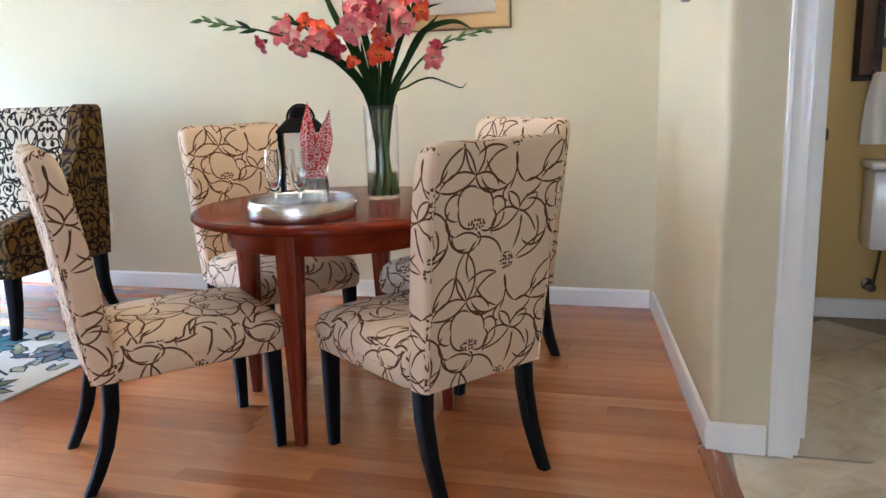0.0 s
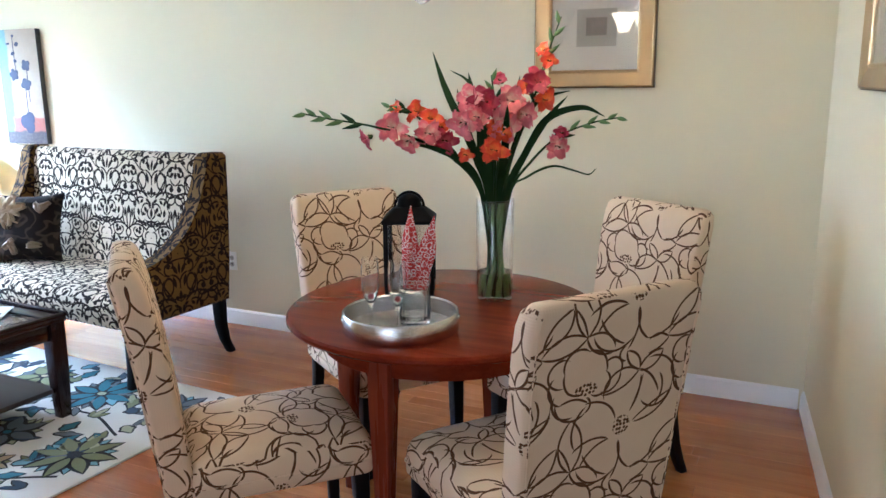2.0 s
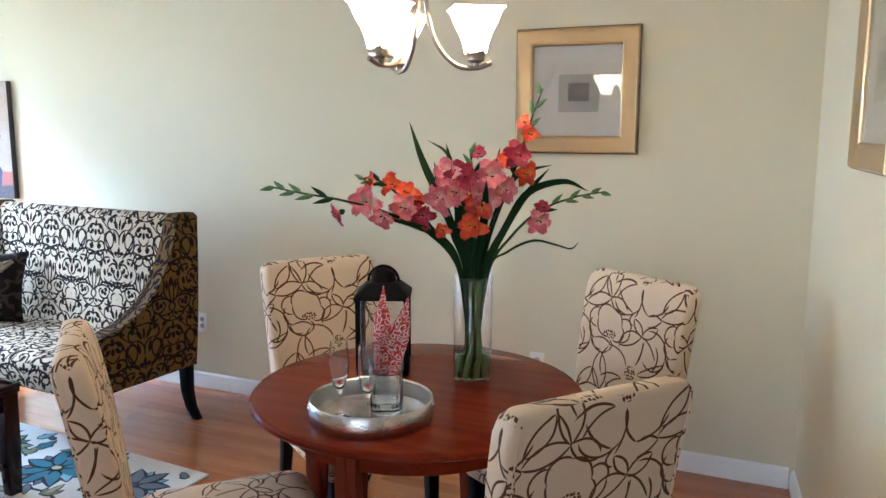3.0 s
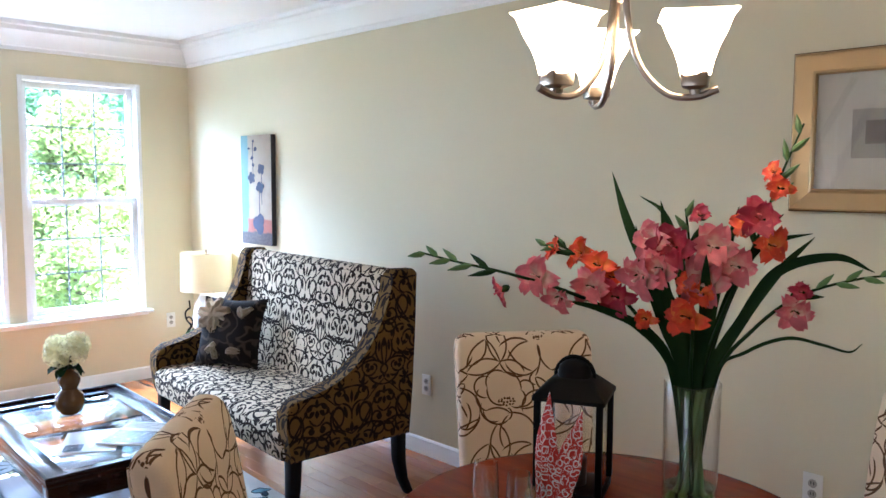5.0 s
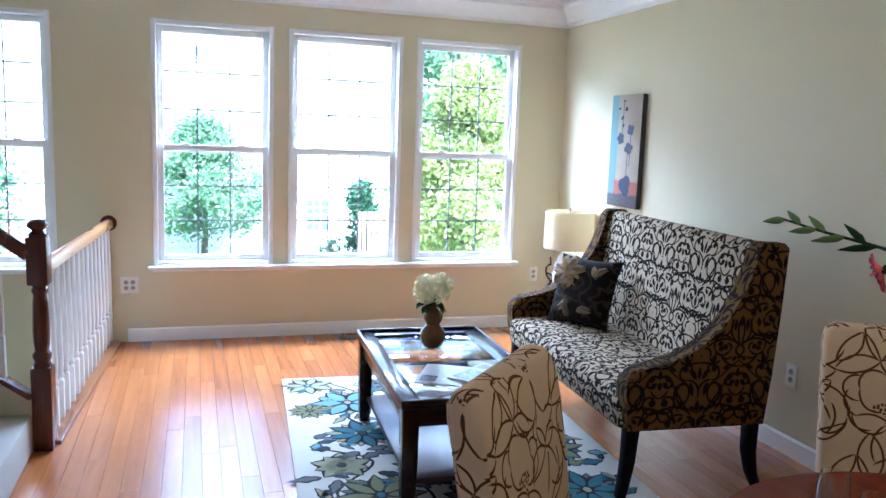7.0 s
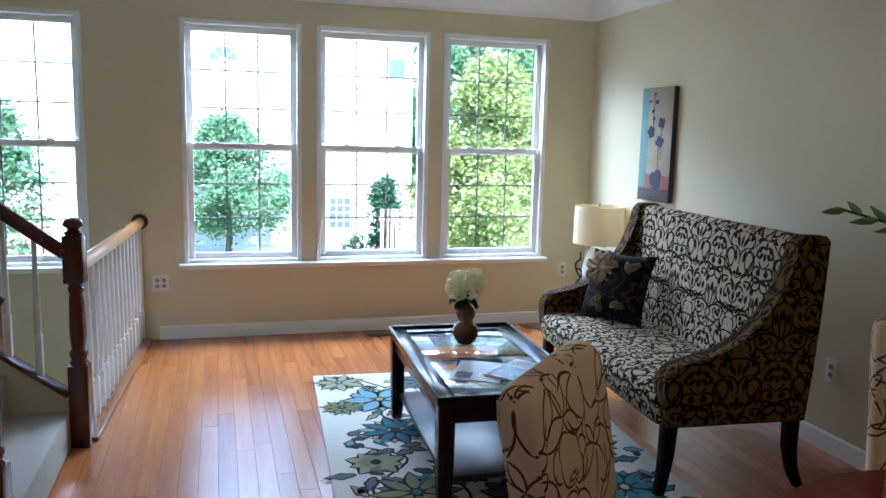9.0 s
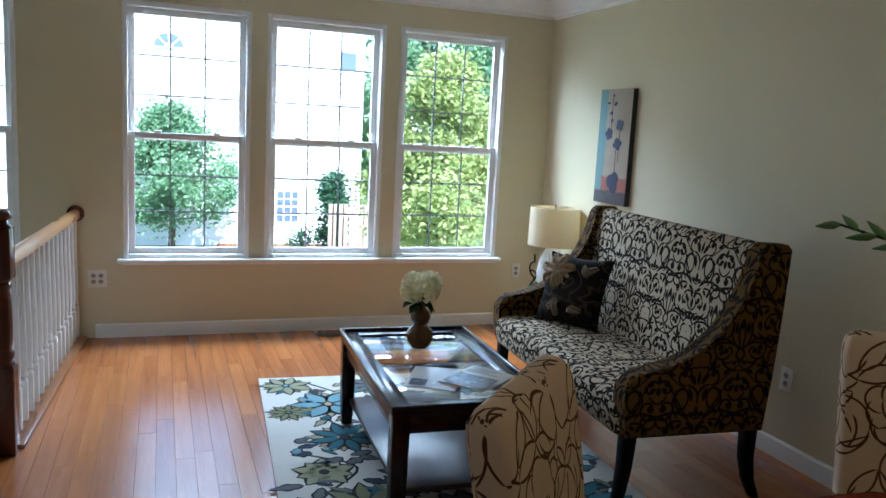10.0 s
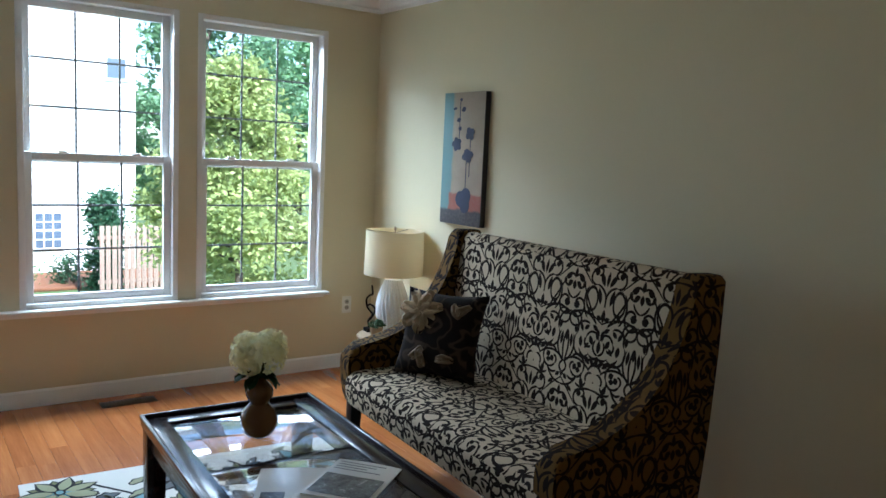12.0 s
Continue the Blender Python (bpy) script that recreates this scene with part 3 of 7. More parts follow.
def bud_shape(g, p, c, long, wide, turn):
    """Pointed leaf about c: how far p lies inside it."""
    co, si = math.cos(radians(turn)), math.sin(radians(turn))
    rel = g.vec("SUBTRACT", p, (*c, 0))
    along, across = g.vec("DOT_PRODUCT", rel, (co / long, si / long, 0)), g.vec("DOT_PRODUCT", rel, (-si / wide, co / wide, 0))
    return g.mul(g.sub(1.0, g.add(g.mul(along, along), g.math("ABSOLUTE", across))), wide)


def inked(g, value, soft):
    return g.sub(1.0, g.below(g.add(value, 1.0), 1.0, soft))


def floral_fabric():
    """Cream cotton with large brown line-drawn blossoms, lilies, poppies and leaves, in a repeat of 360 x 345 mm."""
    g = Graph("floral_print_fabric")
    uv = g.warp(fabric_bump(g), 9.0, 0.006)
    blossom = (0, 12), ((-21, 10, -48, 51, -115, 68), (-64, 71, -56, 117, 27, 126), (59, 155, 133, 125, 144, 72), (144, 72, 138, 46, 53, 42), (-114, 61, -144, 18, -134, -45), (-36, -40, -88, -30, -137, -54), (-36, -42, -79, -56, -111, -100), (-120, -110, -57, -153, -5, -127), (-2, -54, 4, -107, -14, -154), (-2, -54, 12, -108, 42, -137), (42, -137, 87, -128, 124, -86), (37, -6, 66, 16, 144, 53), (38, -11, 98, 3, 144, 53), (40, 110, 40, 67, 21, 25), (45, 109, 36, 59, 21, 25), (100, 106, 113, 57, 91, 18))
    leaves = (16, 148), ((16, -6, -23, 23, -29, 48), (16, -6, 7, 28, -29, 48), (16, -6, 42, 28, 79, 34), (17, -11, 58, -5, 79, 34), (32, 67, 65, 77, 89, 64), (36, 32, 70, 43, 89, 64), (16, -6, -10, -35, -88, -53), (-38, 61, -51, 46, -30, 24), (16, -8, 71, -47, 85, -77))
    lily = (-142, 296), ((3, -45, -38, 32, -10, 94), (3, -45, 29, 22, -10, 94), (3, -45, -61, -36, -114, -76), (3, -45, -36, -77, -114, -79), (-44, 28, -54, -24, -111, -54), (-44, 28, -96, -9, -113, -62), (3, -45, 55, -43, 87, -80), (3, -45, 30, -84, 84, -94), (3, -45, -16, 0, -39, 27), (35, -7, 49, -32, 114, -77))
    poppy = (-126, 130), ((-60, 38, -56, 80, -1, 86), (-1, 86, 42, 71, 58, 26), (58, 26, 67, -20, 23, -28), (-60, 38, -52, -3, -3, -22), (-55, 73, -98, 62, -63, 5), (-90, 33, -100, -4, -64, -39), (-64, -39, -27, -31, 16, -48), (-78, -35, -35, -85, 11, -71), (11, -71, 24, -49, 10, -33), (53, 48, 93, 51, 100, 15), (100, 15, 87, -22, 51, -27), (-84, -15, -70, -66, -26, -76))
    lines = []
    for (cx, cy), strokes in (blossom, leaves, lily, poppy):
        node = g.n.new("ShaderNodeVectorMath")
        node.operation = "WRAP"
        g.put(node.inputs[0], g.vec("SUBTRACT", uv, (cx / 1000 + 0.047, cy / 1000 + 0.685, 0)))
        node.inputs[1].default_value, node.inputs[2].default_value = (0.18, 0.1725, 1), (-0.18, -0.1725, -1)
        for ax, ay, mx, my, bx, by in strokes:
            lines.append(stroke(g, node.outputs[0], (ax / 1000, ay / 1000), (mx / 1000, my / 1000), (bx / 1000, by / 1000), 0.0030))
    ink = inked(g, g.most(*lines), 0.0006)
    # seed clusters
    dots = g.below(g.voronoi(uv, 95.0, "F1", 0.5)["Distance"], 0.40, 0.15)
    for (cx, cy), rx, ry in (((0, 0), 0.026, 0.026), ((-120, 119), 0.032, 0.017)):
        node = g.n.new("ShaderNodeVectorMath")
        node.operation = "WRAP"
        g.put(node.inputs[0], g.vec("SUBTRACT", uv, (cx / 1000 + 0.047, cy / 1000 + 0.685, 0)))
        node.inputs[1].default_value, node.inputs[2].default_value = (0.18, 0.1725, 1), (-0.18, -0.1725, -1)
        near = g.vec("LENGTH", g.vec("MULTIPLY", node.outputs[0], (1 / rx, 1 / ry, 0)))
        ink = g.most(ink, g.mul(dots, g.below(near, 1.0, 0.03)))
    tone = g.noise(uv, 9.0)
    cream = g.mix(tone, (0.66, 0.50, 0.33), (0.73, 0.58, 0.41))
    brown = g.mix(g.noise(uv, 40.0), (0.075, 0.032, 0.014), (0.125, 0.060, 0.028))
    return g.done(g.mix(ink, cream, brown), 0.85, Specular_IOR_Level=0.2)


def damask_fabric(name, ground_a, ground_b, ink_color):
    """Dark scrolls, buds and rings, mirrored every 185 mm and repeated every 480 mm upwards."""
    g = Graph(name)
    uv = g.warp(fabric_bump(g), 9.0, 0.006)
    x, y, _ = g.split(uv)
    p = g.join(g.math("PINGPONG", g.add(x, 0.02), 0.185), g.math("FLOORED_MODULO", g.add(y, 0.317), 0.48))
    fleur_lines = ((4, 298, 6, 348, 55, 378), (55, 378, 94, 406, 64, 437), (64, 437, 38, 429, 55, 415), (185, 456, 149, 429, 102, 387), (0, 228, 30, 242, 64, 257), (34, 237, 89, 306, 128, 376), (185, 434, 128, 448, 98, 484), (98, 484, 119, 467, 149, 476))
    curl_lines = ((185, 256, 128, 242, 115, 284), (115, 284, 136, 309, 166, 289), (166, 289, 162, 273, 145, 278), (185, 306, 157, 320, 149, 337), (185, 230, 106, 264, 34, 225), (185, 250, 132, 220, 132, 167), (132, 167, 128, 104, 51, 106), (51, 106, -17, 125, 4, 170), (4, 170, 43, 195, 72, 167), (72, 167, 77, 142, 43, 142))
    tulip_lines = ((185, 45, 140, 97, 149, 161), (185, 45, 170, 111, 185, 173), (185, 45, 106, 75, 34, 42), (34, 42, 13, 67, 0, 67), (140, 67, 64, 67, 68, 25), (68, 25, 102, 3, 136, 25), (136, 25, 140, 45, 115, 50), (0, 36, 4, -6, 19, -14), (19, -14, 38, -6, 13, 36), (185, 45, 166, 25, 185, 3), (43, 477, 64, 452, 94, 462))
    leaf_buds = ((0, 406, 29, 8, 90), (28, 403, 29, 10, 60), (34, 337, 32, 10, 75), (68, 426, 14, 13, 0), (185, 356, 19, 10, 90), (159, 362, 16, 10, 30), (0, 262, 26, 10, 90), (21, 253, 16, 8, 20), (153, 284, 14, 13, 0), (45, 161, 19, 10, 60), (66, 136, 16, 8, 130))
    leaf_pairs = ((157, 136, 27, 8, 85), (185, 150, 22, 8, 90), (0, 83, 22, 10, 90), (21, 75, 14, 8, 20), (89, 53, 14, 11, 30), (115, 39, 14, 11, 120), (94, 31, 13, 10, 0), (185, 479, 18, 10, 90), (162, 467, 14, 8, 40), (128, 365, 16, 8, 100), (106, 202, 19, 8, 60))
    filler_lines = ((0, 111, 28, 132, 21, 164), (0, 103, 64, 86, 106, 117), (64, 220, 111, 220, 128, 181), (0, 451, 47, 448, 89, 429), (185, 387, 149, 398, 132, 376), (132, 376, 140, 351, 166, 365), (85, 243, 111, 285, 98, 362), (43, 0, 72, 11, 64, 28))
    filler_buds = ((0, 142, 26, 10, 90), (102, 145, 21, 10, 80), (85, 92, 18, 8, 20), (30, 211, 19, 8, 30), (77, 206, 16, 8, 140), (51, 81, 21, 10, 40), (149, 387, 19, 10, 45), (64, 467, 18, 10, 60), (81, 270, 19, 8, 110), (13, 189, 21, 10, 90), (128, 429, 18, 8, 30), (185, 406, 21, 8, 90), (140, 189, 19, 8, 80))
    shapes = [stroke(g, p, (ax / 1000, ay / 1000), (mx / 1000, my / 1000), (bx / 1000, by / 1000), 0.0051) for ax, ay, mx, my, bx, by in (*fleur_lines, *curl_lines, *tulip_lines, *filler_lines)]
    shapes += [bud_shape(g, p, (cx / 1000, cy / 1000), long / 950, wide / 900, turn) for cx, cy, long, wide, turn in (*leaf_buds, *leaf_pairs, *filler_buds)]
    # linked rings between the fleurs
    for cx, cy, rx, ry in ((0.074, 0.320, 0.030, 0.045), (0.150, 0.228, 0.034, 0.030)):
        r = g.vec("LENGTH", g.vec("MULTIPLY", g.vec("SUBTRACT", p, (cx, cy, 0)), (1 / rx, 1 / ry, 0)))
        shapes.append(g.sub(0.0045, g.mul(g.math("ABSOLUTE", g.sub(r, 1.0)), min(rx, ry))))
    pat = inked(g, g.most(*shapes), 0.0008)
    tone = g.noise(uv, 14.0)
    ground = g.mix(tone, ground_a, ground_b)
    ground.node.name = "ground"
    return g.done(g.mix(pat, ground, ink_color), 0.85, Specular_IOR_Level=0.15)


M_FLORAL = floral_fabric()
M_DAMASK = damask_fabric("scroll_damask_fabric", (0.49, 0.39, 0.26), (0.58, 0.48, 0.34), (0.014, 0.008, 0.005))
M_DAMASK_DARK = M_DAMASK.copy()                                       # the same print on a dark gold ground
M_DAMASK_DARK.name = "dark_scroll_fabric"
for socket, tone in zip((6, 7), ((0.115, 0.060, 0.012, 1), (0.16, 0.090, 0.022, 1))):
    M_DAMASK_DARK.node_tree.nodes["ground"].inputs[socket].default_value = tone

# ---------------- dining set ----------------


def dining_chair():
    """Upholstered side chair facing +x, standing on its origin."""
    ch = thing("dining_chair", label="cream dining chair printed with brown line-drawn flowers, black legs", category="chair", group="chairs round the dining table")
    bm = bmesh.new()
    spine = [(0.340, -0.225, 0.075, 0.450), (0.40, -0.229, 0.082, 0.455), (0.52, -0.243, 0.088, 0.462), (0.66, -0.260, 0.088, 0.470), (0.80, -0.280, 0.086, 0.480),
             (0.90, -0.298, 0.085, 0.486), (0.965, -0.312, 0.083, 0.488), (0.998, -0.321, 0.074, 0.478), (1.014, -0.326, 0.052, 0.455), (1.019, -0.328, 0.022, 0.42)]
    rings = []
    for z, x, t, w in spine:
        rings.append([Vector((x + px, py, z + 0.012 * (1 - (2 * py / 0.49) ** 2) * (z > 0.99))) for px, py in rounded_rect(t, w, min(0.022, t * 0.42), 4)])
    loft(bm, rings)
    part("backrest", bm, M_FLORAL, ch, uv=True, smooth=60)
    for sy in (-1, 1):
        bm = bmesh.new()
        tube(bm, [(x - t / 2 - 0.0005, sy * (w / 2 - 0.016), z) for z, x, t, w in spine[:8]], 0.0032, 6)
        part("back_seam", bm, M_FLORAL, ch, uv=True)
    bm = bmesh.new()
    rings = []
    for z, inset, r in ((0.340, 0.006, 0.03), (0.35, 0.0, 0.03), (0.38, -0.002, 0.032), (0.415, 0.0, 0.035), (0.445, 0.008, 0.04), (0.465, 0.026, 0.05), (0.478, 0.06, 0.06), (0.485, 0.11, 0.06), (0.487, 0.17, 0.04)):
        rings.append([Vector((0.062 + px, py, z)) for px, py in rounded_rect(0.53 - 2 * inset, 0.47 - 2 * inset, r, 5)])
    loft(bm, rings)
    part("seat", bm, M_FLORAL, ch, uv=True, smooth=60)
    # welt where seat side meets its lower band
    bm = bmesh.new()
    ring = [Vector((0.062 + px, py, 0.385)) for px, py in rounded_rect(0.535, 0.475, 0.034, 5)]
    tube(bm, ring + [ring[0]], 0.0035, 6)
    part("welt", bm, M_FLORAL, ch, uv=True)
    for sy in (-1, 1):
        bm = bmesh.new()
        pts = [(0.285, sy * 0.195, 0.345), (0.288, sy * 0.197, 0.17), (0.290, sy * 0.198, 0.0)]
        loft(bm, [[Vector((x + px, y + py, z)) for px, py in rounded_rect(w, w, 0.006, 2)] for (x, y, z), w in zip(pts, (0.050, 0.043, 0.034))])
        part("front_leg", bm, M_BLACKLEG, ch)
        bm = bmesh.new()
        rings = []
        for z, x, w in ((0.35, -0.212, 0.046), (0.25, -0.218, 0.045), (0.14, -0.242, 0.042), (0.06, -0.273, 0.038), (0.0, -0.302, 0.034)):
            rings.append([Vector((x + px, sy * 0.195 + py, z)) for px, py in rounded_rect(w, w * 0.95, 0.006, 2)])
        loft(bm, rings)
        part("rear_leg", bm, M_BLACKLEG, ch)
    return ch


chair = dining_chair()
chair.matrix_basis = pose(-0.175, 2.765, 0, 0, 0, 143.5)
for x, y, yaw in ((-1.11, 3.56, -34.7), (-0.232, 3.625, -121.5), (-1.042, 2.655, 47.0)):
    copy_thing(chair, pose(x, y, 0, 0, 0, yaw))

TABLE = (-0.615, 3.14)
table = thing("dining_table", *TABLE, 0, 0, "round cherry wood dining table with square tapered legs", "table")
bm = bmesh.new()
lathe(bm, [(0.40, 0.722), (0.490, 0.724), (0.508, 0.730), (0.516, 0.739), (0.515, 0.748), (0.508, 0.755), (0.495, 0.7575), (0.25, 0.758), (0.02, 0.758)], 72)
part("tabletop", bm, M_CHERRY, table, smooth=30)
bm = bmesh.new()
outer, inner = [(0.40, 0.645), (0.40, 0.723)], [(0.378, 0.723), (0.378, 0.645)]
lathe(bm, outer + inner + [outer[0]], 56, caps=False)
part("apron", bm, M_CHERRY, table)
for a in (-92, -2, 88, 178):
    bm = bmesh.new()
    c, s = math.cos(radians(a)), math.sin(radians(a))
    rings = []
    for z, r, w in ((0.722, 0.385, 0.072), (0.60, 0.387, 0.070), (0.30, 0.392, 0.052), (0.0, 0.396, 0.034)):
        rings.append([Vector((r * c + px * c - py * s, r * s + px * s + py * c, z)) for px, py in rounded_rect(w, w, 0.006, 2)])
    loft(bm, rings)
    part("leg", bm, M_CHERRY_Z, table)

# ---------------- settee ----------------
SOFA_YAW = -3.6
settee = thing("settee", -3.21, 3.875, 0, SOFA_YAW, "high-backed wing settee in cream and black scroll damask", "sofa")
W2 = 0.79
# back: leaning cushion panel between the wings
bm = bmesh.new()
rings = []
for z, yf, yb, w in ((0.36, 0.16, 0.30, 1.44), (0.60, 0.185, 0.32, 1.45), (0.85, 0.215, 0.335, 1.46), (1.03, 0.235, 0.345, 1.47), (1.09, 0.248, 0.348, 1.47), (1.112, 0.270, 0.335, 1.45), (1.117, 0.29, 0.318, 1.42)):
    rings.append([Vector((px, (yf + yb) / 2 + py, z)) for px, py in rounded_rect(w, yb - yf, min(0.03, (yb - yf) * 0.4), 4)])
loft(bm, rings)
part("backrest", bm, M_DAMASK, settee, uv=True, smooth=60)
bm = bmesh.new()
rings = []
for z, inset, front in ((0.315, 0.01, -0.345), (0.33, 0.0, -0.355), (0.40, 0.0, -0.362), (0.445, 0.006, -0.358), (0.468, 0.03, -0.335), (0.478, 0.08, -0.28), (0.482, 0.14, -0.2)):
    back = 0.20
    rings.append([Vector((px, (front + back) / 2 + py - 0.012 * (1 - (px / 0.76) ** 2) * (py < 0), z)) for px, py in rounded_rect(1.50 - 2 * inset, back - front, 0.05, 5)])
loft(bm, rings)
part("seat", bm, M_DAMASK, settee, uv=True, smooth=60)
WING = [(-0.335, 0.315), (0.325, 0.315), (0.335, 0.55), (0.352, 0.85), (0.372, 1.105), (0.350, 1.125), (0.245, 1.128), (0.222, 1.11)]
curve = spline([(0.222, 1.11, 0), (0.195, 1.00, 0), (0.135, 0.86, 0), (0.045, 0.74, 0), (-0.08, 0.65, 0), (-0.22, 0.605, 0), (-0.315, 0.585, 0), (-0.352, 0.545, 0), (-0.358, 0.46, 0), (-0.335, 0.315, 0)], 4)
outline = WING + [(p.x, p.y) for p in curve[1:-1]]
for sx in (-1, 1):
    bm = bmesh.new()
    prism(bm, outline, 0.095, Matrix(((0, 0, 1, sx * (W2 - 0.05)), (1, 0, 0, 0), (0, 1, 0, 0), (0, 0, 0, 1))), 0.022, 3)
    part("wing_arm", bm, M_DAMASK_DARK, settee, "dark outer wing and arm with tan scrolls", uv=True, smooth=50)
    bm = bmesh.new()
    loft(bm, [[Vector((sx * x + px, y + py, z)) for px, py in rounded_rect(w, w, 0.008, 2)] for x, y, z, w in
              ((0.735, -0.30, 0.325, 0.062), (0.735, -0.305, 0.18, 0.055), (0.738, -0.318, 0.08, 0.047), (0.742, -0.335, 0.0, 0.042))])
    part("front_leg", bm, M_BLACKLEG, settee)
    bm = bmesh.new()
    loft(bm, [[Vector((sx * x + px, y + py, z)) for px, py in rounded_rect(w, w, 0.008, 2)] for x, y, z, w in
              ((0.735, 0.285, 0.325, 0.060), (0.735, 0.288, 0.18, 0.054), (0.737, 0.308, 0.08, 0.047), (0.740, 0.345, 0.0, 0.042))])
    part("rear_leg", bm, M_BLACKLEG, settee)

# ---------------- coffee table ----------------
coffee = thing("coffee_table", -3.085, 2.873, 0, -2.4, "dark espresso coffee table with glass top and lower shelf", "coffee table")
CL, CW, CH = 1.15, 0.66, 0.474
CH_TOP = CH
bm = bmesh.new()
fr = 0.085
for sy in (-1, 1):
    add_box(bm, CL, fr, 0.03, (0, sy * (CW - fr) / 2, CH - 0.015), 0.006)
for sx in (-1, 1):
    add_box(bm, fr, CW - 2 * fr + 0.002, 0.0295, (sx * (CL - fr) / 2, 0, CH - 0.0155), 0.005)
add_box(bm, 0.05, CW - 2 * fr + 0.002, 0.020, (0.0, 0, CH - 0.022), 0.004)
part("top_frame", bm, M_ESPRESSO, coffee)
bm = bmesh.new()
for sy in (-1, 1):
    add_box(bm, CL + 0.006, 0.016, 0.022, (0, sy * (CW / 2 - 0.005), CH + 0.003), 0.005)
for sx in (-1, 1):
    add_box(bm, 0.016, CW - 0.025, 0.0215, (sx * (CL / 2 - 0.005), 0, CH + 0.003), 0.005)
part("raised_lip", bm, M_ESPRESSO, coffee)
M_TGLASS = glass_material("table_glass", 0.09)
for x0, x1 in ((-CL / 2 + fr - 0.008, -0.020), (0.020, CL / 2 - fr + 0.008)):
    part("glass_pane", slab(x0, x1, -CW / 2 + fr - 0.008, CW / 2 - fr + 0.008, CH - 0.012, CH - 0.005, 0.002), M_TGLASS, coffee, "clear bevelled glass panel")
for sy in (-1, 1):
    part("long_apron", slab(-CL / 2 + 0.06, CL / 2 - 0.06, sy * (CW / 2 - 0.03) - 0.01, sy * (CW / 2 - 0.03) + 0.01, CH - 0.105, CH - 0.03, 0.003), M_ESPRESSO, coffee)
for sx in (-1, 1):
    part("short_apron", slab(sx * (CL / 2 - 0.03) - 0.01, sx * (CL / 2 - 0.03) + 0.01, -CW / 2 + 0.06, CW / 2 - 0.06, CH - 0.105, CH - 0.03, 0.003), M_ESPRESSO, coffee)
    for sy in (-1, 1):
        bm = bmesh.new()
        loft(bm, [[Vector((sx * (CL / 2 - 0.042) + px, sy * (CW / 2 - 0.042) + py, z)) for px, py in rounded_rect(w, w, 0.005, 2)] for z, w in ((0.0, 0.052), (0.2, 0.066), (CH - 0.031, 0.070))])
        part("leg", bm, M_ESPRESSO, coffee)
M_SHELF = wood("shelf_wood", (0.010, 0.0045, 0.004), (0.026, 0.011, 0.009), 0.34, "x", coat=0.15, coat_rough=0.3)
part("shelf", box(CL - 0.10, CW - 0.10, 0.024, (0, 0, 0.125), 0.005), M_SHELF, coffee, "glossy dark lower shelf")
coffee.matrix_basis = pose(-3.085, 2.873, 0.012, 0, 0, -2.4)
RUG = pose(-3.16, 2.944, 0, 0, 0, -3.5)
single("area_rug", slab(-1.21, 1.21, -0.765, 0.765, 0.001, 0.012, 0.004), plain("rug_wool", (0.70, 0.68, 0.62), 0.95, vary=0.06, scale=9, fine=500, bump=0.7), RUG, "cream wool rug with tufted teal, olive and navy flowers", "rug")

# ---------------- more materials ----------------
M_NICKEL = plain("brushed_nickel", (0.32, 0.26, 0.20), 0.30, 1.0, vary=0.06, scale=20, fine=300, bump=0.05)
M_SILVER = plain("hammered_silver", (0.66, 0.64, 0.61), 0.2, 1.0, vary=0.22, scale=34, fine=160, bump=0.35)
M_BRONZE = plain("dark_bronze", (0.10, 0.08, 0.06), 0.35, 0.9, vary=0.1)
M_BLACKMETAL = plain("black_iron", (0.006, 0.006, 0.006), 0.5, 0.0, vary=0.2, bump=0.05, Specular_IOR_Level=0.05)
M_GOLD = plain("champagne_gilt", (0.44, 0.31, 0.15), 0.36, 0.75, vary=0.12, scale=14, fine=260, bump=0.12)
M_GOLD_DARK = plain("dark_gilt_edge", (0.12, 0.075, 0.035), 0.4, 0.5, vary=0.12)
M_PLASTIC = plain("ivory_plastic", (0.80, 0.78, 0.70), 0.35, vary=0.01, bump=0.0)
M_SOCKET = plain("beige_socket_face", (0.40, 0.37, 0.31), 0.4, vary=0.03, bump=0.0)
M_SLOT = plain("socket_slot", (0.04, 0.04, 0.04), 0.6, bump=0.0)
M_GREEN = plain("gladiolus_leaf", (0.013, 0.034, 0.008), 0.6, vary=0.25, scale=12, fine=90, bump=0.1, stretch=(1, 1, 0.3), Specular_IOR_Level=0.12)
M_BUD = plain("gladiolus_bud", (0.085, 0.16, 0.035), 0.5, vary=0.2, scale=30)
M_MAT = plain("picture_mat", (0.62, 0.58, 0.50), 0.9, vary=0.03)


def clear_glass(name, tint=(1, 1, 1), rough=0.0):
    g = Graph(name)
    return g.done(tint, rough, 0.0, Transmission_Weight=1.0, IOR=1.45)


M_GLASS = clear_glass("clear_glassware", (0.98, 1.0, 0.99))


def petal_material(name, inner, outer):
    """Paler throat, deeper veined rim; every petal a little different."""
    g = Graph(name)
    rnd = g.n.new("ShaderNodeNewGeometry").outputs["Random Per Island"]
    uvx, uvy, _ = g.split(g.coords("UV"))
    n = g.noise(g.coords(), 45.0, 4.0)
    f = g.math("ADD", g.math("POWER", uvx, 1.3), g.add(g.mul(g.sub(rnd, 0.5), 0.7), g.mul(g.sub(n, 0.5), 0.9)), clamp=True)
    deep = tuple(c * 0.7 for c in outer)
    col = g.ramp(f, [(0.0, inner), (0.55, outer), (1.0, deep)])
    return g.done(col, 0.5, Subsurface_Weight=0.08, Subsurface_Radius=(0.01, 0.005, 0.004))


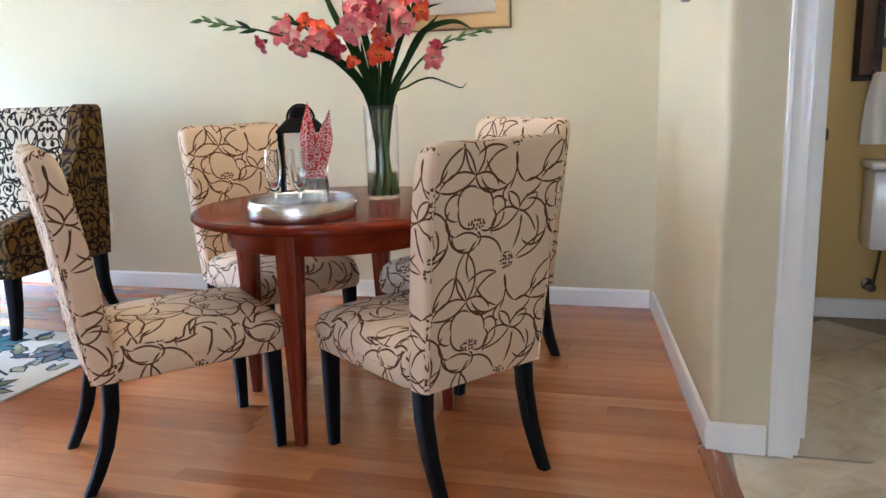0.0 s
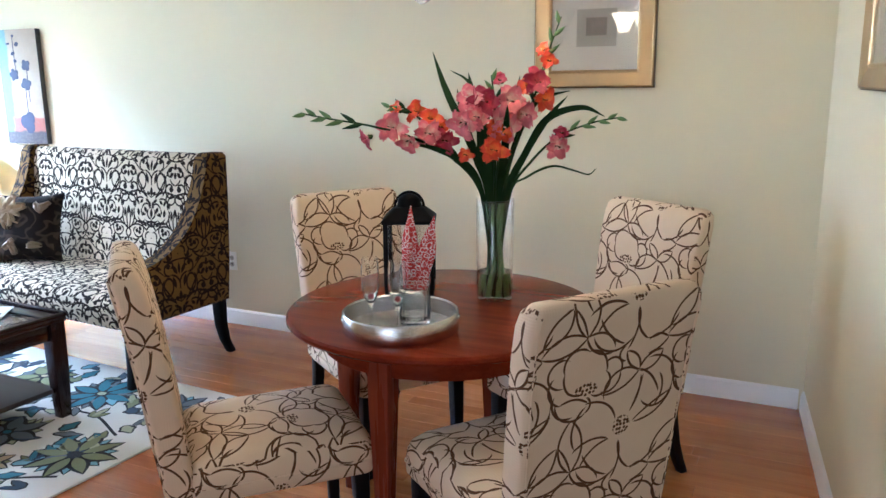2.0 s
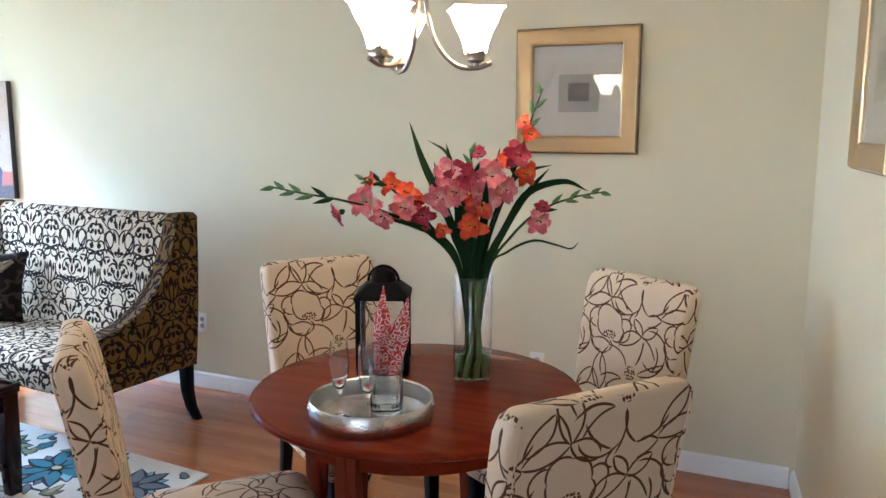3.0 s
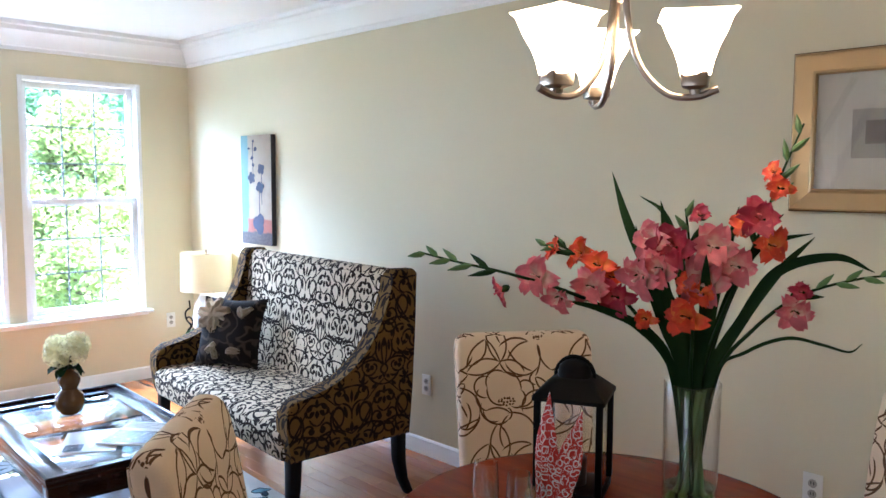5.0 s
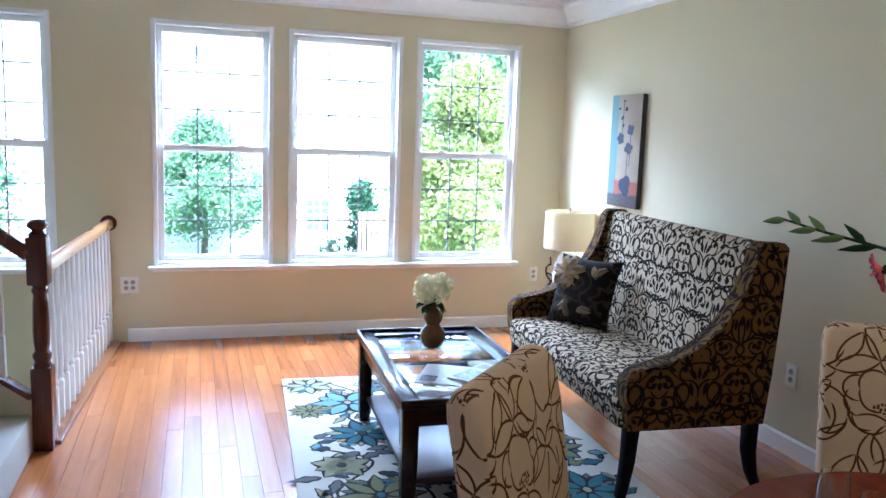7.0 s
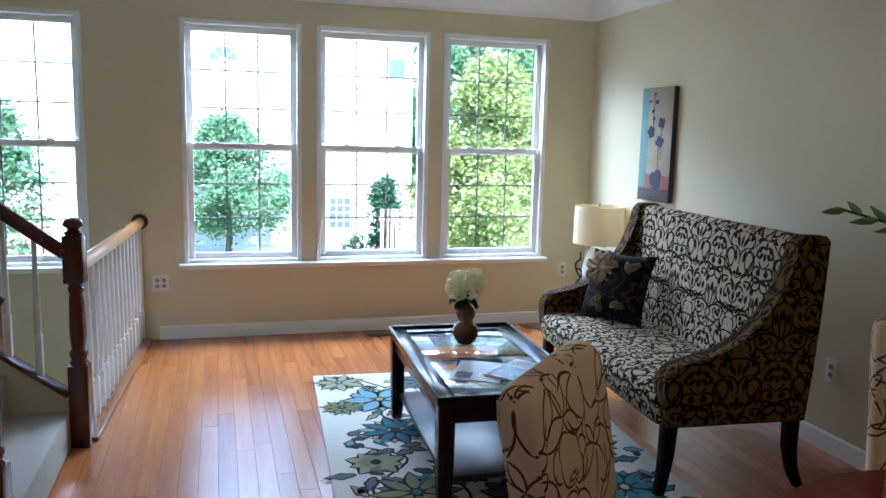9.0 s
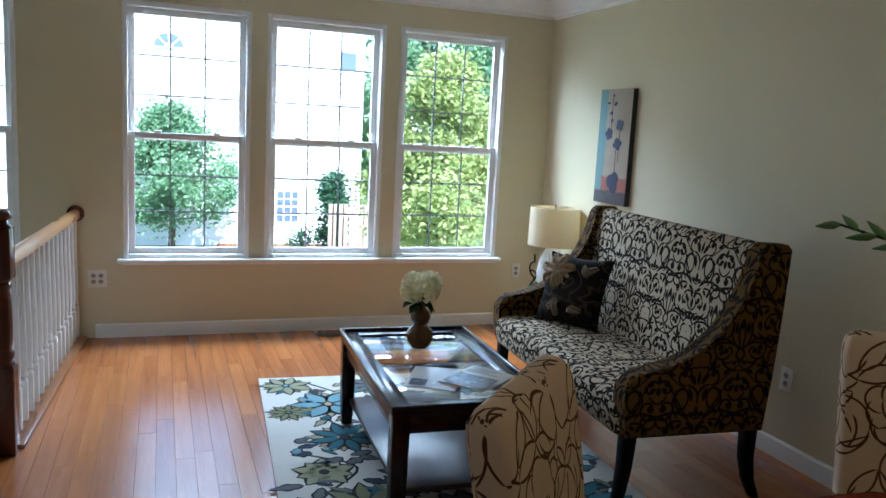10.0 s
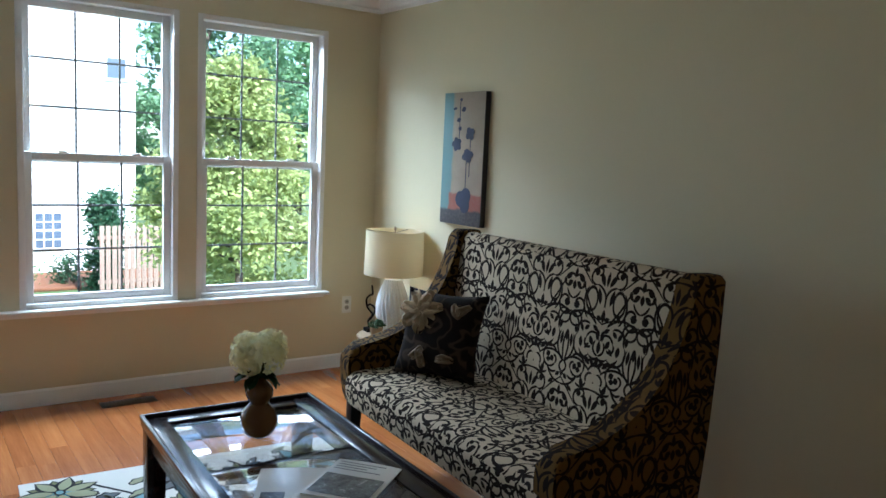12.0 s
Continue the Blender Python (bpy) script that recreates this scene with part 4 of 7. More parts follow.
M_PINK = petal_material("pink_petal", (0.88, 0.58, 0.42), (0.80, 0.19, 0.21))
M_DEEP = petal_material("deep_pink_petal", (0.58, 0.10, 0.10), (0.42, 0.016, 0.05))
M_ORANGE = petal_material("orange_petal", (0.85, 0.22, 0.025), (0.80, 0.07, 0.01))

# ---------------- things on the dining table ----------------
TOP = 0.7585
TRAY = (-0.620, 2.852)
tray = thing("serving_tray", *TRAY, TOP, 30, "round silver tray with a hammered rim and two cut handles", "tray")
bm = bmesh.new()
lathe(bm, [(0.160, 0.0), (0.172, 0.001), (0.174, 0.004), (0.174, 0.056), (0.171, 0.060), (0.166, 0.056), (0.164, 0.010), (0.155, 0.006), (0.05, 0.006), (0.004, 0.006)], 64)
part("tray_body", bm, M_SILVER, tray)
for s in (-1, 1):
    bm = box(0.011, 0.080, 0.015, (s * 0.1695, 0, 0.041), 0.004)
    part("handle_slot", bm, plain("slot_shine", (0.75, 0.75, 0.74), 0.15, 1.0), tray, "bright cut-out handle")


def flute(x, y, z, yaw=0):
    gl = thing("champagne_flute", x, y, z, yaw, "clear glass flute holding one dark red berry", "glass", "flutes on the tray")
    bm = bmesh.new()
    lathe(bm, [(0.001, 0.0), (0.029, 0.0), (0.030, 0.0015), (0.012, 0.005), (0.0045, 0.012), (0.0040, 0.06), (0.006, 0.072), (0.017, 0.092), (0.0255, 0.125), (0.0275, 0.155), (0.0255, 0.195), (0.0235, 0.214),
               (0.0225, 0.214), (0.0245, 0.195), (0.0263, 0.155), (0.0242, 0.125), (0.0158, 0.094), (0.005, 0.080), (0.001, 0.079)], 28)
    part("glass_body", bm, M_GLASS, gl)
    bm = bmesh.new()
    bmesh.ops.create_icosphere(bm, subdivisions=2, radius=0.0105, matrix=Matrix.Translation((0.002, 0, 0.0985)) @ Matrix.Diagonal((1, 1, 0.9, 1)))
    part("berry", bm, plain("red_berry", (0.22, 0.012, 0.018), 0.3, vary=0.2), gl, "dark red berry")
    return gl


flute(-0.690, 2.800, TOP + 0.0075)
flute(-0.600, 2.800, TOP + 0.0075, 70)
TUM = (-0.590, 2.886)
tum = thing("tumbler", *TUM, TOP + 0.0075, 0, "cut crystal tumbler with a thick base", "glass")
bm = bmesh.new()
seg = 40
rings = []
for r, z, cut in ((0.001, 0.0, 0), (0.040, 0.0, 0), (0.046, 0.006, 0), (0.048, 0.02, 1), (0.049, 0.045, 1), (0.049, 0.075, 1), (0.047, 0.09, 1), (0.045, 0.10, 0), (0.049, 0.108, 0), (0.051, 0.128, 0), (0.0485, 0.128, 0), (0.0465, 0.108, 0), (0.042, 0.098, 0), (0.043, 0.03, 0), (0.036, 0.016, 0), (0.001, 0.014, 0)):
    rings.append([Vector((r * (1 - 0.05 * cut * (i % 2)) * math.cos(2 * math.pi * i / seg), r * (1 - 0.05 * cut * (i % 2)) * math.sin(2 * math.pi * i / seg), z * 1.17)) for i in range(seg)])
loft(bm, rings)
part("glass_body", bm, M_GLASS, tum, smooth=20)

g = Graph("red_scroll_napkin")
uv = g.coords("UV")
w = g.warp(uv, 14.0, 0.03)
a = g.math("ABSOLUTE", g.sub(g.voronoi(w, 62.0, "F1", 0.9)["Distance"], 0.36))
b = g.math("ABSOLUTE", g.sub(g.noise(w, 75.0, 0.0), 0.5))
M_NAPKIN = g.done(g.mix(g.most(g.below(a, 0.065, 0.3), g.below(b, 0.013, 0.4)), (0.46, 0.035, 0.03), (0.74, 0.66, 0.60)), 0.85)
napkin = thing("napkin", *TUM, TOP + 0.024, 0, "folded napkin in red with white scrolls, standing in the tumbler", "napkin")
for tipx, tipy, tipz, lean, wd in ((-0.008, 0.004, 0.345, -0.014, 0.027), (0.058, 0.026, 0.315, 0.016, 0.029)):
    bm = bmesh.new()
    rings = []
    n = 28
    for k in range(9):
        t = k / 8
        z = 0.095 + (tipz - 0.095) * t
        wide = (0.016 + (wd - 0.016) * math.sin(min(1, t * 1.25) * math.pi / 2)) * (1 if t < 0.55 else max(0.03, (1 - t) / 0.45))
        deep = wide * (0.55 - 0.25 * t)
        cx, cy = lean * (1 - t) + tipx * t, tipy * t
        rings.append([Vector((cx + (wide * math.cos(q)) * (1 + 0.22 * math.cos(5 * q + 3 * t)), cy + deep * math.sin(q) * (1 + 0.25 * math.sin(7 * q)), z)) for q in (2 * math.pi * i / n for i in range(n))])
    loft(bm, rings)
    part("fold", bm, M_NAPKIN, napkin, uv=True, smooth=50)

LAN = (-0.797, 3.255)
lantern = thing("candle_lantern", *LAN, TOP, 24, "black metal candle lantern with glass sides and a peaked lid", "lantern")
h, a = 0.235, 0.078
part("base", box(2 * a + 0.012, 2 * a + 0.012, 0.022, (0, 0, 0.011), 0.003), M_BLACKMETAL, lantern)
for sx in (-1, 1):
    for sy in (-1, 1):
        part("post", box(0.016, 0.016, h, (sx * a, sy * a, 0.022 + h / 2), 0.002), M_BLACKMETAL, lantern)
M_LGLASS = glass_material("lantern_glass")
for k in range(4):
    m = pose(0, 0, 0, 0, 0, 90 * k)
    part("glass_side", box(0.002, 2 * a - 0.012, h - 0.004, (a, 0, 0.022 + h / 2), m=m), M_LGLASS, lantern, smooth=0).visible_shadow = False
bm = bmesh.new()
loft(bm, [[Vector((px, py, z)) for px, py in rounded_rect(w, w, r, 3)] for z, w, r in ((0.252, 0.182, 0.006), (0.262, 0.182, 0.006), (0.300, 0.105, 0.02), (0.304, 0.085, 0.03), (0.330, 0.078, 0.035), (0.342, 0.05, 0.022), (0.347, 0.02, 0.009))])
part("lid", bm, M_BLACKMETAL, lantern)
bm = bmesh.new()
tube(bm, [(0.05 * math.cos(q), 0.0, 0.300 + 0.052 * math.sin(q)) for q in (math.pi * i / 14 for i in range(15))], 0.005, 6)
part("ring_handle", bm, M_BLACKMETAL, lantern)
bm = bmesh.new()
lathe(bm, [(0.001, 0.022), (0.034, 0.022), (0.034, 0.088), (0.030, 0.092), (0.004, 0.090), (0.002, 0.105), (0.0005, 0.106)], 20)
part("candle", bm, plain("dark_candle_wax", (0.05, 0.035, 0.03), 0.5), lantern, "dark pillar candle")

VASE = (-0.487, 3.278)
vase = thing("glass_vase", *VASE, TOP, 20, "tall clear glass vase part filled with water", "vase")
bm = bmesh.new()
lathe(bm, [(0.001, 0.0), (0.056, 0.0), (0.060, 0.004), (0.061, 0.02), (0.0635, 0.34), (0.0625, 0.342), (0.061, 0.338), (0.0585, 0.02), (0.055, 0.014), (0.001, 0.013)], 40)
part("glass_body", bm, glass_material("vase_glass", 0.05), vase)
bm = bmesh.new()
lathe(bm, [(0.001, 0.0135), (0.0545, 0.0145), (0.0580, 0.0205), (0.0586, 0.095), (0.001, 0.095)], 40)
part("water", bm, clear_glass("vase_water", (0.93, 0.95, 0.72)), vase, "faintly green water")

bouquet = thing("gladiolus_bouquet", 0, 0, 0, 0, "pink and orange gladioli with long green blades in the vase", "flowers")
rng = random.Random(11)
VB = Vector((*VASE, TOP + 0.016))


def petal(bm, layer, c, u, v, w, length, width, curl, point=0.76):
    """One cupped petal from c, along u, across v, w up its face."""
    rows = 5
    grid = []
    for i in range(rows + 1):
        t = i / rows
        half = width * math.sin(math.pi * min(0.95, 0.10 + point * t)) ** 0.7
        row = []
        for j in (-1, -0.5, 0, 0.5, 1):
            p = c + u * (length * t) + v * (half * j) + w * (curl * length * t * t + 0.35 * half * j * j - (0.04 + 0.10 * t) * length * math.sin(7 * t + 5 * j + 40 * length))
            row.append((bm.verts.new(p), t))
        grid.append(row)
    for r0, r1 in zip(grid, grid[1:]):
        for k in range(4):
            q = (r0[k], r0[k + 1], r1[k + 1], r1[k])
            f = bm.faces.new([x[0] for x in q])
            for lp, x in zip(f.loops, q):
                lp[layer].uv = (x[1], 0.5)


def bloom(c, aim, size, material):
    """A ruffled open bloom of six petals and its stamens."""
    bm = bmesh.new()
    layer = bm.loops.layers.uv.verify()
    c, aim = Vector(c), Vector(aim).normalized()
    s = aim.cross(Vector((0.2, 0.1, 1))).normalized()
    t = aim.cross(s)
    for k in range(6):
        q = 2 * math.pi * (k + 0.2 * rng.random()) / 6
        out = s * math.cos(q) + t * math.sin(q)
        u = (out * (0.80 if k % 2 else 0.62) + aim * (0.62 if k % 2 else 0.80)).normalized()
        v = aim.cross(out).normalized()
        face = v.cross(u) * (1 if v.cross(u).dot(aim) > 0 else -1)
        petal(bm, layer, c - aim * size * 0.55, u, v, face, size * rng.uniform(1.0, 1.3), size * rng.uniform(0.44, 0.56), rng.uniform(-0.62, -0.25), 0.77)
    for k in range(3):
        tip = c + aim * size * 0.28 + s * size * 0.07 * (k - 1)
        tube(bm, [c - aim * size * 0.3, tip], [0.0012, 0.002], 5)
    part("bloom", bm, material, bouquet, smooth=80)
    bm = bmesh.new()
    for k in (-1, 1):
        tube(bm, [c - aim * size * 0.95, c - aim * size * 0.7 + s * k * size * 0.16, c - aim * size * 0.2 + s * k * size * 0.26], [0.004, 0.008, 0.0008], 6)
    part("calyx", bm, M_GREEN, bouquet, smooth=60)


def stem(points, r0=0.006, r1=0.002):
    bm = bmesh.new()
    pts = spline(points, 6)
    n = len(pts)
    tube(bm, pts, [r0 + (r1 - r0) * i / (n - 1) for i in range(n)], 7)
    part("stem", bm, M_GREEN, bouquet)
    return pts


def buds(pts, a, b, count, size):
    """Alternating pointed buds along the end of a stem."""
    for k in range(count):
        i = int(a + (b - a) * k / max(1, count - 1))
        i = min(i, len(pts) - 2)
        p, t = pts[i], (pts[i + 1] - pts[i]).normalized()
        s = t.cross(Vector((0.3, -0.6, 0.7))).normalized() * (1 if k % 2 else -1)
        u = (t * 0.85 + s * 0.5).normalized()
        ln = size * (1.15 - 0.5 * k / count)
        bm = bmesh.new()
        tube(bm, [p, p + u * ln * 0.25, p + u * ln * 0.6, p + u * ln], [0.003, 0.0075, 0.0062, 0.0008], 7)
        part("bud", bm, M_BUD if k > 1 else M_GREEN, bouquet)


def blade(points, width, droop=0.0):
    """A long sword-shaped leaf with a folded midrib."""
    pts = spline(points, 6)
    bm = bmesh.new()
    n = len(pts)
    rows = []
    side = None
    for i, p in enumerate(pts):
        t = (pts[min(i + 1, n - 1)] - pts[max(i - 1, 0)]).normalized()
        if side is None:
            side = t.cross(Vector((0.55, -0.75, 0.15))).normalized()
        side = (side - t * side.dot(t)).normalized()
        nrm = t.cross(side)
        f = i / (n - 1)
        half = width / 2 * min(1.0, 0.55 + f) * (1 - max(0, (f - 0.55) / 0.45) ** 2.0) + 0.0006
        rows.append([p - side * half, p + nrm * half * 0.35 + nrm * 0.0015, p + side * half, p + nrm * half * 0.35 - nrm * 0.0012])
    loft(bm, rows)
    part("leaf", bm, M_GREEN, bouquet, smooth=50)


at = lambda x, y, z: (x, y, z)
N = VB + Vector((0, 0, 0.33))        # the vase's mouth
left = stem([VB + Vector((0.03, 0.02, 0)), N + Vector((-0.035, -0.02, 0)), at(-0.585, 3.16, 1.24), at(-0.665, 3.03, 1.315), at(-0.76, 2.935, 1.355), at(-0.86, 2.885, 1.375), at(-0.944, 2.846, 1.394)])
buds(left, 25, 35, 7, 0.055)
orange = stem([VB + Vector((0.0, 0.03, 0)), N + Vector((-0.045, 0.0, 0)), at(-0.60, 3.20, 1.26), at(-0.67, 3.15, 1.345), at(-0.735, 3.12, 1.40), at(-0.79, 3.10, 1.405)])
buds(orange, 22, 29, 4, 0.045)
tall = stem([VB + Vector((-0.03, -0.02, 0)), N + Vector((0.015, 0.005, 0)), at(-0.42, 3.29, 1.28), at(-0.37, 3.31, 1.42), at(-0.335, 3.34, 1.56), at(-0.30, 3.37, 1.68)])
buds(tall, 18, 29, 9, 0.060)
mid = stem([VB + Vector((-0.01, -0.03, 0)), N + Vector((0.0, -0.01, 0)), at(-0.455, 3.20, 1.28), at(-0.44, 3.16, 1.40), at(-0.45, 3.15, 1.50)])
buds(mid, 17, 23, 4, 0.05)
right = stem([VB + Vector((-0.03, 0.0, 0)), N + Vector((0.04, 0.02, 0)), at(-0.39, 3.36, 1.22), at(-0.315, 3.42, 1.30), at(-0.21, 3.46, 1.345), at(-0.122, 3.485, 1.362)])
buds(right, 17, 29, 8, 0.05)
low = stem([VB + Vector((0.02, -0.02, 0)), N + Vector((0.01, -0.03, 0)), at(-0.44, 3.18, 1.22), at(-0.425, 3.14, 1.30)])

CAMSIDE = Vector((0.42, -0.9, 0.12))
for c, aim, size, mat_ in (
        ((-0.705, 2.965, 1.352), (0.2, -1, 0.25), 0.047, M_PINK), ((-0.765, 2.915, 1.312), (-0.6, -0.7, -0.5), 0.036, M_DEEP), ((-0.655, 2.985, 1.298), (0.1, -0.8, -0.6), 0.038, M_PINK),
        ((-0.625, 3.06, 1.325), (0.4, -0.9, 0.0), 0.044, M_PINK), ((-0.585, 3.10, 1.30), (0.5, -0.8, -0.1), 0.042, M_DEEP), ((-0.635, 3.10, 1.375), (0.3, -0.8, 0.5), 0.038, M_ORANGE),
        ((-0.70, 3.12, 1.395), (-0.2, -0.9, 0.4), 0.042, M_ORANGE), ((-0.76, 3.10, 1.40), (-0.5, -0.7, 0.4), 0.034, M_ORANGE), ((-0.615, 3.13, 1.345), (0.3, -0.8, 0.3), 0.034, M_ORANGE), ((-0.535, 3.14, 1.255), (0.3, -0.9, 0.0), 0.026, M_ORANGE),
        ((-0.455, 3.10, 1.425), (0.2, -1, 0.2), 0.052, M_DEEP), ((-0.505, 3.10, 1.435), (-0.2, -1, 0.2), 0.050, M_PINK), ((-0.475, 3.08, 1.375), (0.0, -1, -0.1), 0.046, M_PINK), ((-0.515, 3.07, 1.352), (-0.1, -1, -0.4), 0.050, M_PINK),
        ((-0.44, 3.19, 1.49), (-0.1, -0.8, 0.6), 0.028, M_DEEP), ((-0.385, 3.15, 1.425), (0.5, -0.9, 0.2), 0.052, M_PINK), ((-0.36, 3.20, 1.38), (0.5, -0.9, 0.0), 0.048, M_PINK), ((-0.405, 3.15, 1.345), (0.4, -0.9, -0.2), 0.050, M_PINK),
        ((-0.335, 3.25, 1.485), (0.3, -0.9, 0.4), 0.048, M_DEEP), ((-0.315, 3.28, 1.425), (0.7, -0.6, 0.1), 0.040, M_ORANGE), ((-0.375, 3.26, 1.47), (-0.3, -0.9, 0.3), 0.036, M_ORANGE), ((-0.315, 3.30, 1.545), (0.3, -0.9, 0.2), 0.030, M_ORANGE), ((-0.345, 3.32, 1.58), (-0.4, -0.8, 0.3), 0.026, M_ORANGE),
        ((-0.43, 3.12, 1.275), (0.2, -1, 0.1), 0.046, M_ORANGE), ((-0.41, 3.15, 1.325), (0.4, -0.9, 0.3), 0.030, M_ORANGE), ((-0.44, 3.14, 1.345), (0.0, -0.9, 0.3), 0.026, M_ORANGE),
        ((-0.312, 3.40, 1.262), (0.4, -0.8, -0.3), 0.042, M_PINK), ((-0.30, 3.40, 1.315), (0.2, -0.9, 0.2), 0.026, M_DEEP)):
    bloom(c, aim, size * 0.84, mat_)
for pts, wd in (
        ([VB, N + Vector((-0.02, 0.0, 0)), (-0.58, 3.27, 1.30), (-0.65, 3.255, 1.45), (-0.698, 3.252, 1.578)], 0.034),
        ([VB, N + Vector((-0.01, 0.02, 0)), (-0.53, 3.30, 1.30), (-0.57, 3.29, 1.44), (-0.585, 3.285, 1.51)], 0.030),
        ([VB, N + Vector((0.0, 0.03, 0)), (-0.54, 3.33, 1.32), (-0.60, 3.34, 1.47), (-0.68, 3.35, 1.52)], 0.018),
        ([VB, N + Vector((-0.03, -0.03, 0)), (-0.54, 3.17, 1.22), (-0.60, 3.08, 1.275), (-0.66, 3.0, 1.30)], 0.026),
        ([VB, N + Vector((0.03, 0.01, 0)), (-0.40, 3.33, 1.25), (-0.34, 3.37, 1.36), (-0.24, 3.42, 1.395), (-0.17, 3.45, 1.365)], 0.030),
        ([VB, N + Vector((0.035, 0.03, 0)), (-0.42, 3.38, 1.24), (-0.36, 3.44, 1.36), (-0.31, 3.49, 1.43)], 0.028),
        ([VB, N + Vector((0.02, -0.02, 0)), (-0.43, 3.21, 1.25), (-0.40, 3.15, 1.35), (-0.385, 3.12, 1.41)], 0.030),
        ([VB, N + Vector((0.0, -0.04, 0)), (-0.48, 3.19, 1.24), (-0.475, 3.12, 1.33), (-0.47, 3.10, 1.38)], 0.032),
        ([VB, N + Vector((-0.01, -0.03, 0)), (-0.52, 3.20, 1.24), (-0.545, 3.15, 1.37), (-0.555, 3.13, 1.46)], 0.030),
        ([VB, N + Vector((0.01, 0.03, 0)), (-0.47, 3.33, 1.28), (-0.455, 3.36, 1.40), (-0.44, 3.38, 1.50)], 0.030),
        ([VB, N + Vector((0.04, 0.01, 0)), (-0.41, 3.38, 1.165), (-0.35, 3.46, 1.195), (-0.30, 3.54, 1.175), (-0.26, 3.60, 1.155), (-0.238, 3.62, 1.175)], 0.010),
        ([VB, N + Vector((0.02, 0.02, 0)), (-0.43, 3.30, 1.27), (-0.37, 3.30, 1.40), (-0.31, 3.30, 1.435), (-0.25, 3.31, 1.45)], 0.024),
        ([VB + Vector((0.02, 0, 0)), N + Vector((0.015, -0.01, -0.02)), (-0.455, 3.26, 1.22), (-0.445, 3.25, 1.33)], 0.034),
        ([VB + Vector((-0.02, 0, 0)), N + Vector((-0.02, 0.01, -0.02)), (-0.525, 3.26, 1.20), (-0.54, 3.25, 1.33)], 0.034)):
    blade(pts, wd * 0.78)
# stalks crowded in the water
for k in range(7):
    q = 2 * math.pi * k / 7
    p0, p1 = VB + Vector((0.036 * math.cos(q), 0.036 * math.sin(q), 0)), N + Vector((0.028 * math.cos(q + 2.2), 0.028 * math.sin(q + 2.2), -0.02))
    bm = bmesh.new()
    tube(bm, [p0, (p0 + p1) / 2 + Vector((0.004, 0, 0)), p1], [0.009, 0.0085, 0.008], 8)
    part("stalk", bm, M_BUD, bouquet)

# ---------------- chandelier ----------------
CH = Vector((-0.575, 3.075, 0))
SHADE_Z = 1.768
chandelier = thing("chandelier", CH.x, CH.y, 0, 0, "three-light brushed nickel chandelier with flared white glass shades", "chandelier")
g = Graph("lit_white_glass")
M_SHADE = g.done((0.9, 0.88, 0.82), 0.4, 0.0, Emission_Color=(1.0, 0.66, 0.32), Emission_Strength=1.5)
bm = bmesh.new()
lathe(bm, [(0.001, 1.93), (0.012, 1.93), (0.02, 1.945), (0.024, 1.97), (0.018, 1.99), (0.012, 2.0), (0.010, 2.02), (0.010, 2.30), (0.03, 2.32), (0.012, 2.34), (0.008, 2.36), (0.008, 2.575), (0.05, 2.58), (0.065, 2.599), (0.001, 2.5995)], 24)
part("stem", bm, M_NICKEL, chandelier)
for k, ang in enumerate((-106.0, 22.0, 140.0)):
    m = pose(0, 0, 0, 0, 0, ang)
    R = 0.158
    bm = bmesh.new()
    pts = [m @ Vector(p) for p in spline([(0.012, 0, 2.02), (0.018, 0, 1.90), (0.045, 0, 1.80), (0.10, 0, 1.738), (R, 0, 1.728), (R + 0.045, 0, 1.742)], 7)]
    tube(bm, pts, 0.0075, 8)
    arm = part("arm", bm, M_NICKEL, chandelier)
    c = m @ Vector((R, 0, 0))
    bm = bmesh.new()
    loft(bm, [[Vector((c.x, c.y, z)) + (m.to_3x3() @ Vector((px, py, 0))) for px, py in rounded_rect(w, w, 0.004, 2)] for z, w in ((1.732, 0.02), (1.742, 0.022), (1.748, 0.05), (1.772, 0.055), (1.776, 0.05))])
    part("socket_cup", bm, M_NICKEL, arm)
    bm = bmesh.new()
    prof = [(1.770, 0.042), (1.795, 0.049), (1.823, 0.062), (1.848, 0.080), (1.868, 0.098), (1.878, 0.112)]
    turn = m.to_3x3() @ pose(0, 0, 0, 0, 0, 12).to_3x3()
    ring = lambda z, w: [Vector((c.x, c.y, z + 0.010 * (abs(px * py) / (w / 2) ** 2) * (z > 1.86))) + turn @ Vector((px, py, 0)) for px, py in rounded_rect(w * 1.32, w * 1.32, 0.018 * w / 0.112, 4)]
    loft(bm, [ring(z, w) for z, w in prof] + [ring(z, w - 0.006) for z, w in prof[::-1]])
    part("shade", bm, M_SHADE, chandelier, "glowing frosted white glass shade", smooth=50)

# ---------------- framed prints ----------------


def frame_bars(bm, w, h, wide, deep, prof):
    """Four mitred bars round w x h (outer), in the x-z plane, facing -y."""
    rings = []
    for k, (sx, sz) in enumerate(((-1, -1), (1, -1), (1, 1), (-1, 1), (-1, -1))):
        rings.append([Vector((sx * (w / 2 - u), -v, sz * (h / 2 - u))) for u, v in prof])
    loft(bm, rings, caps=False)


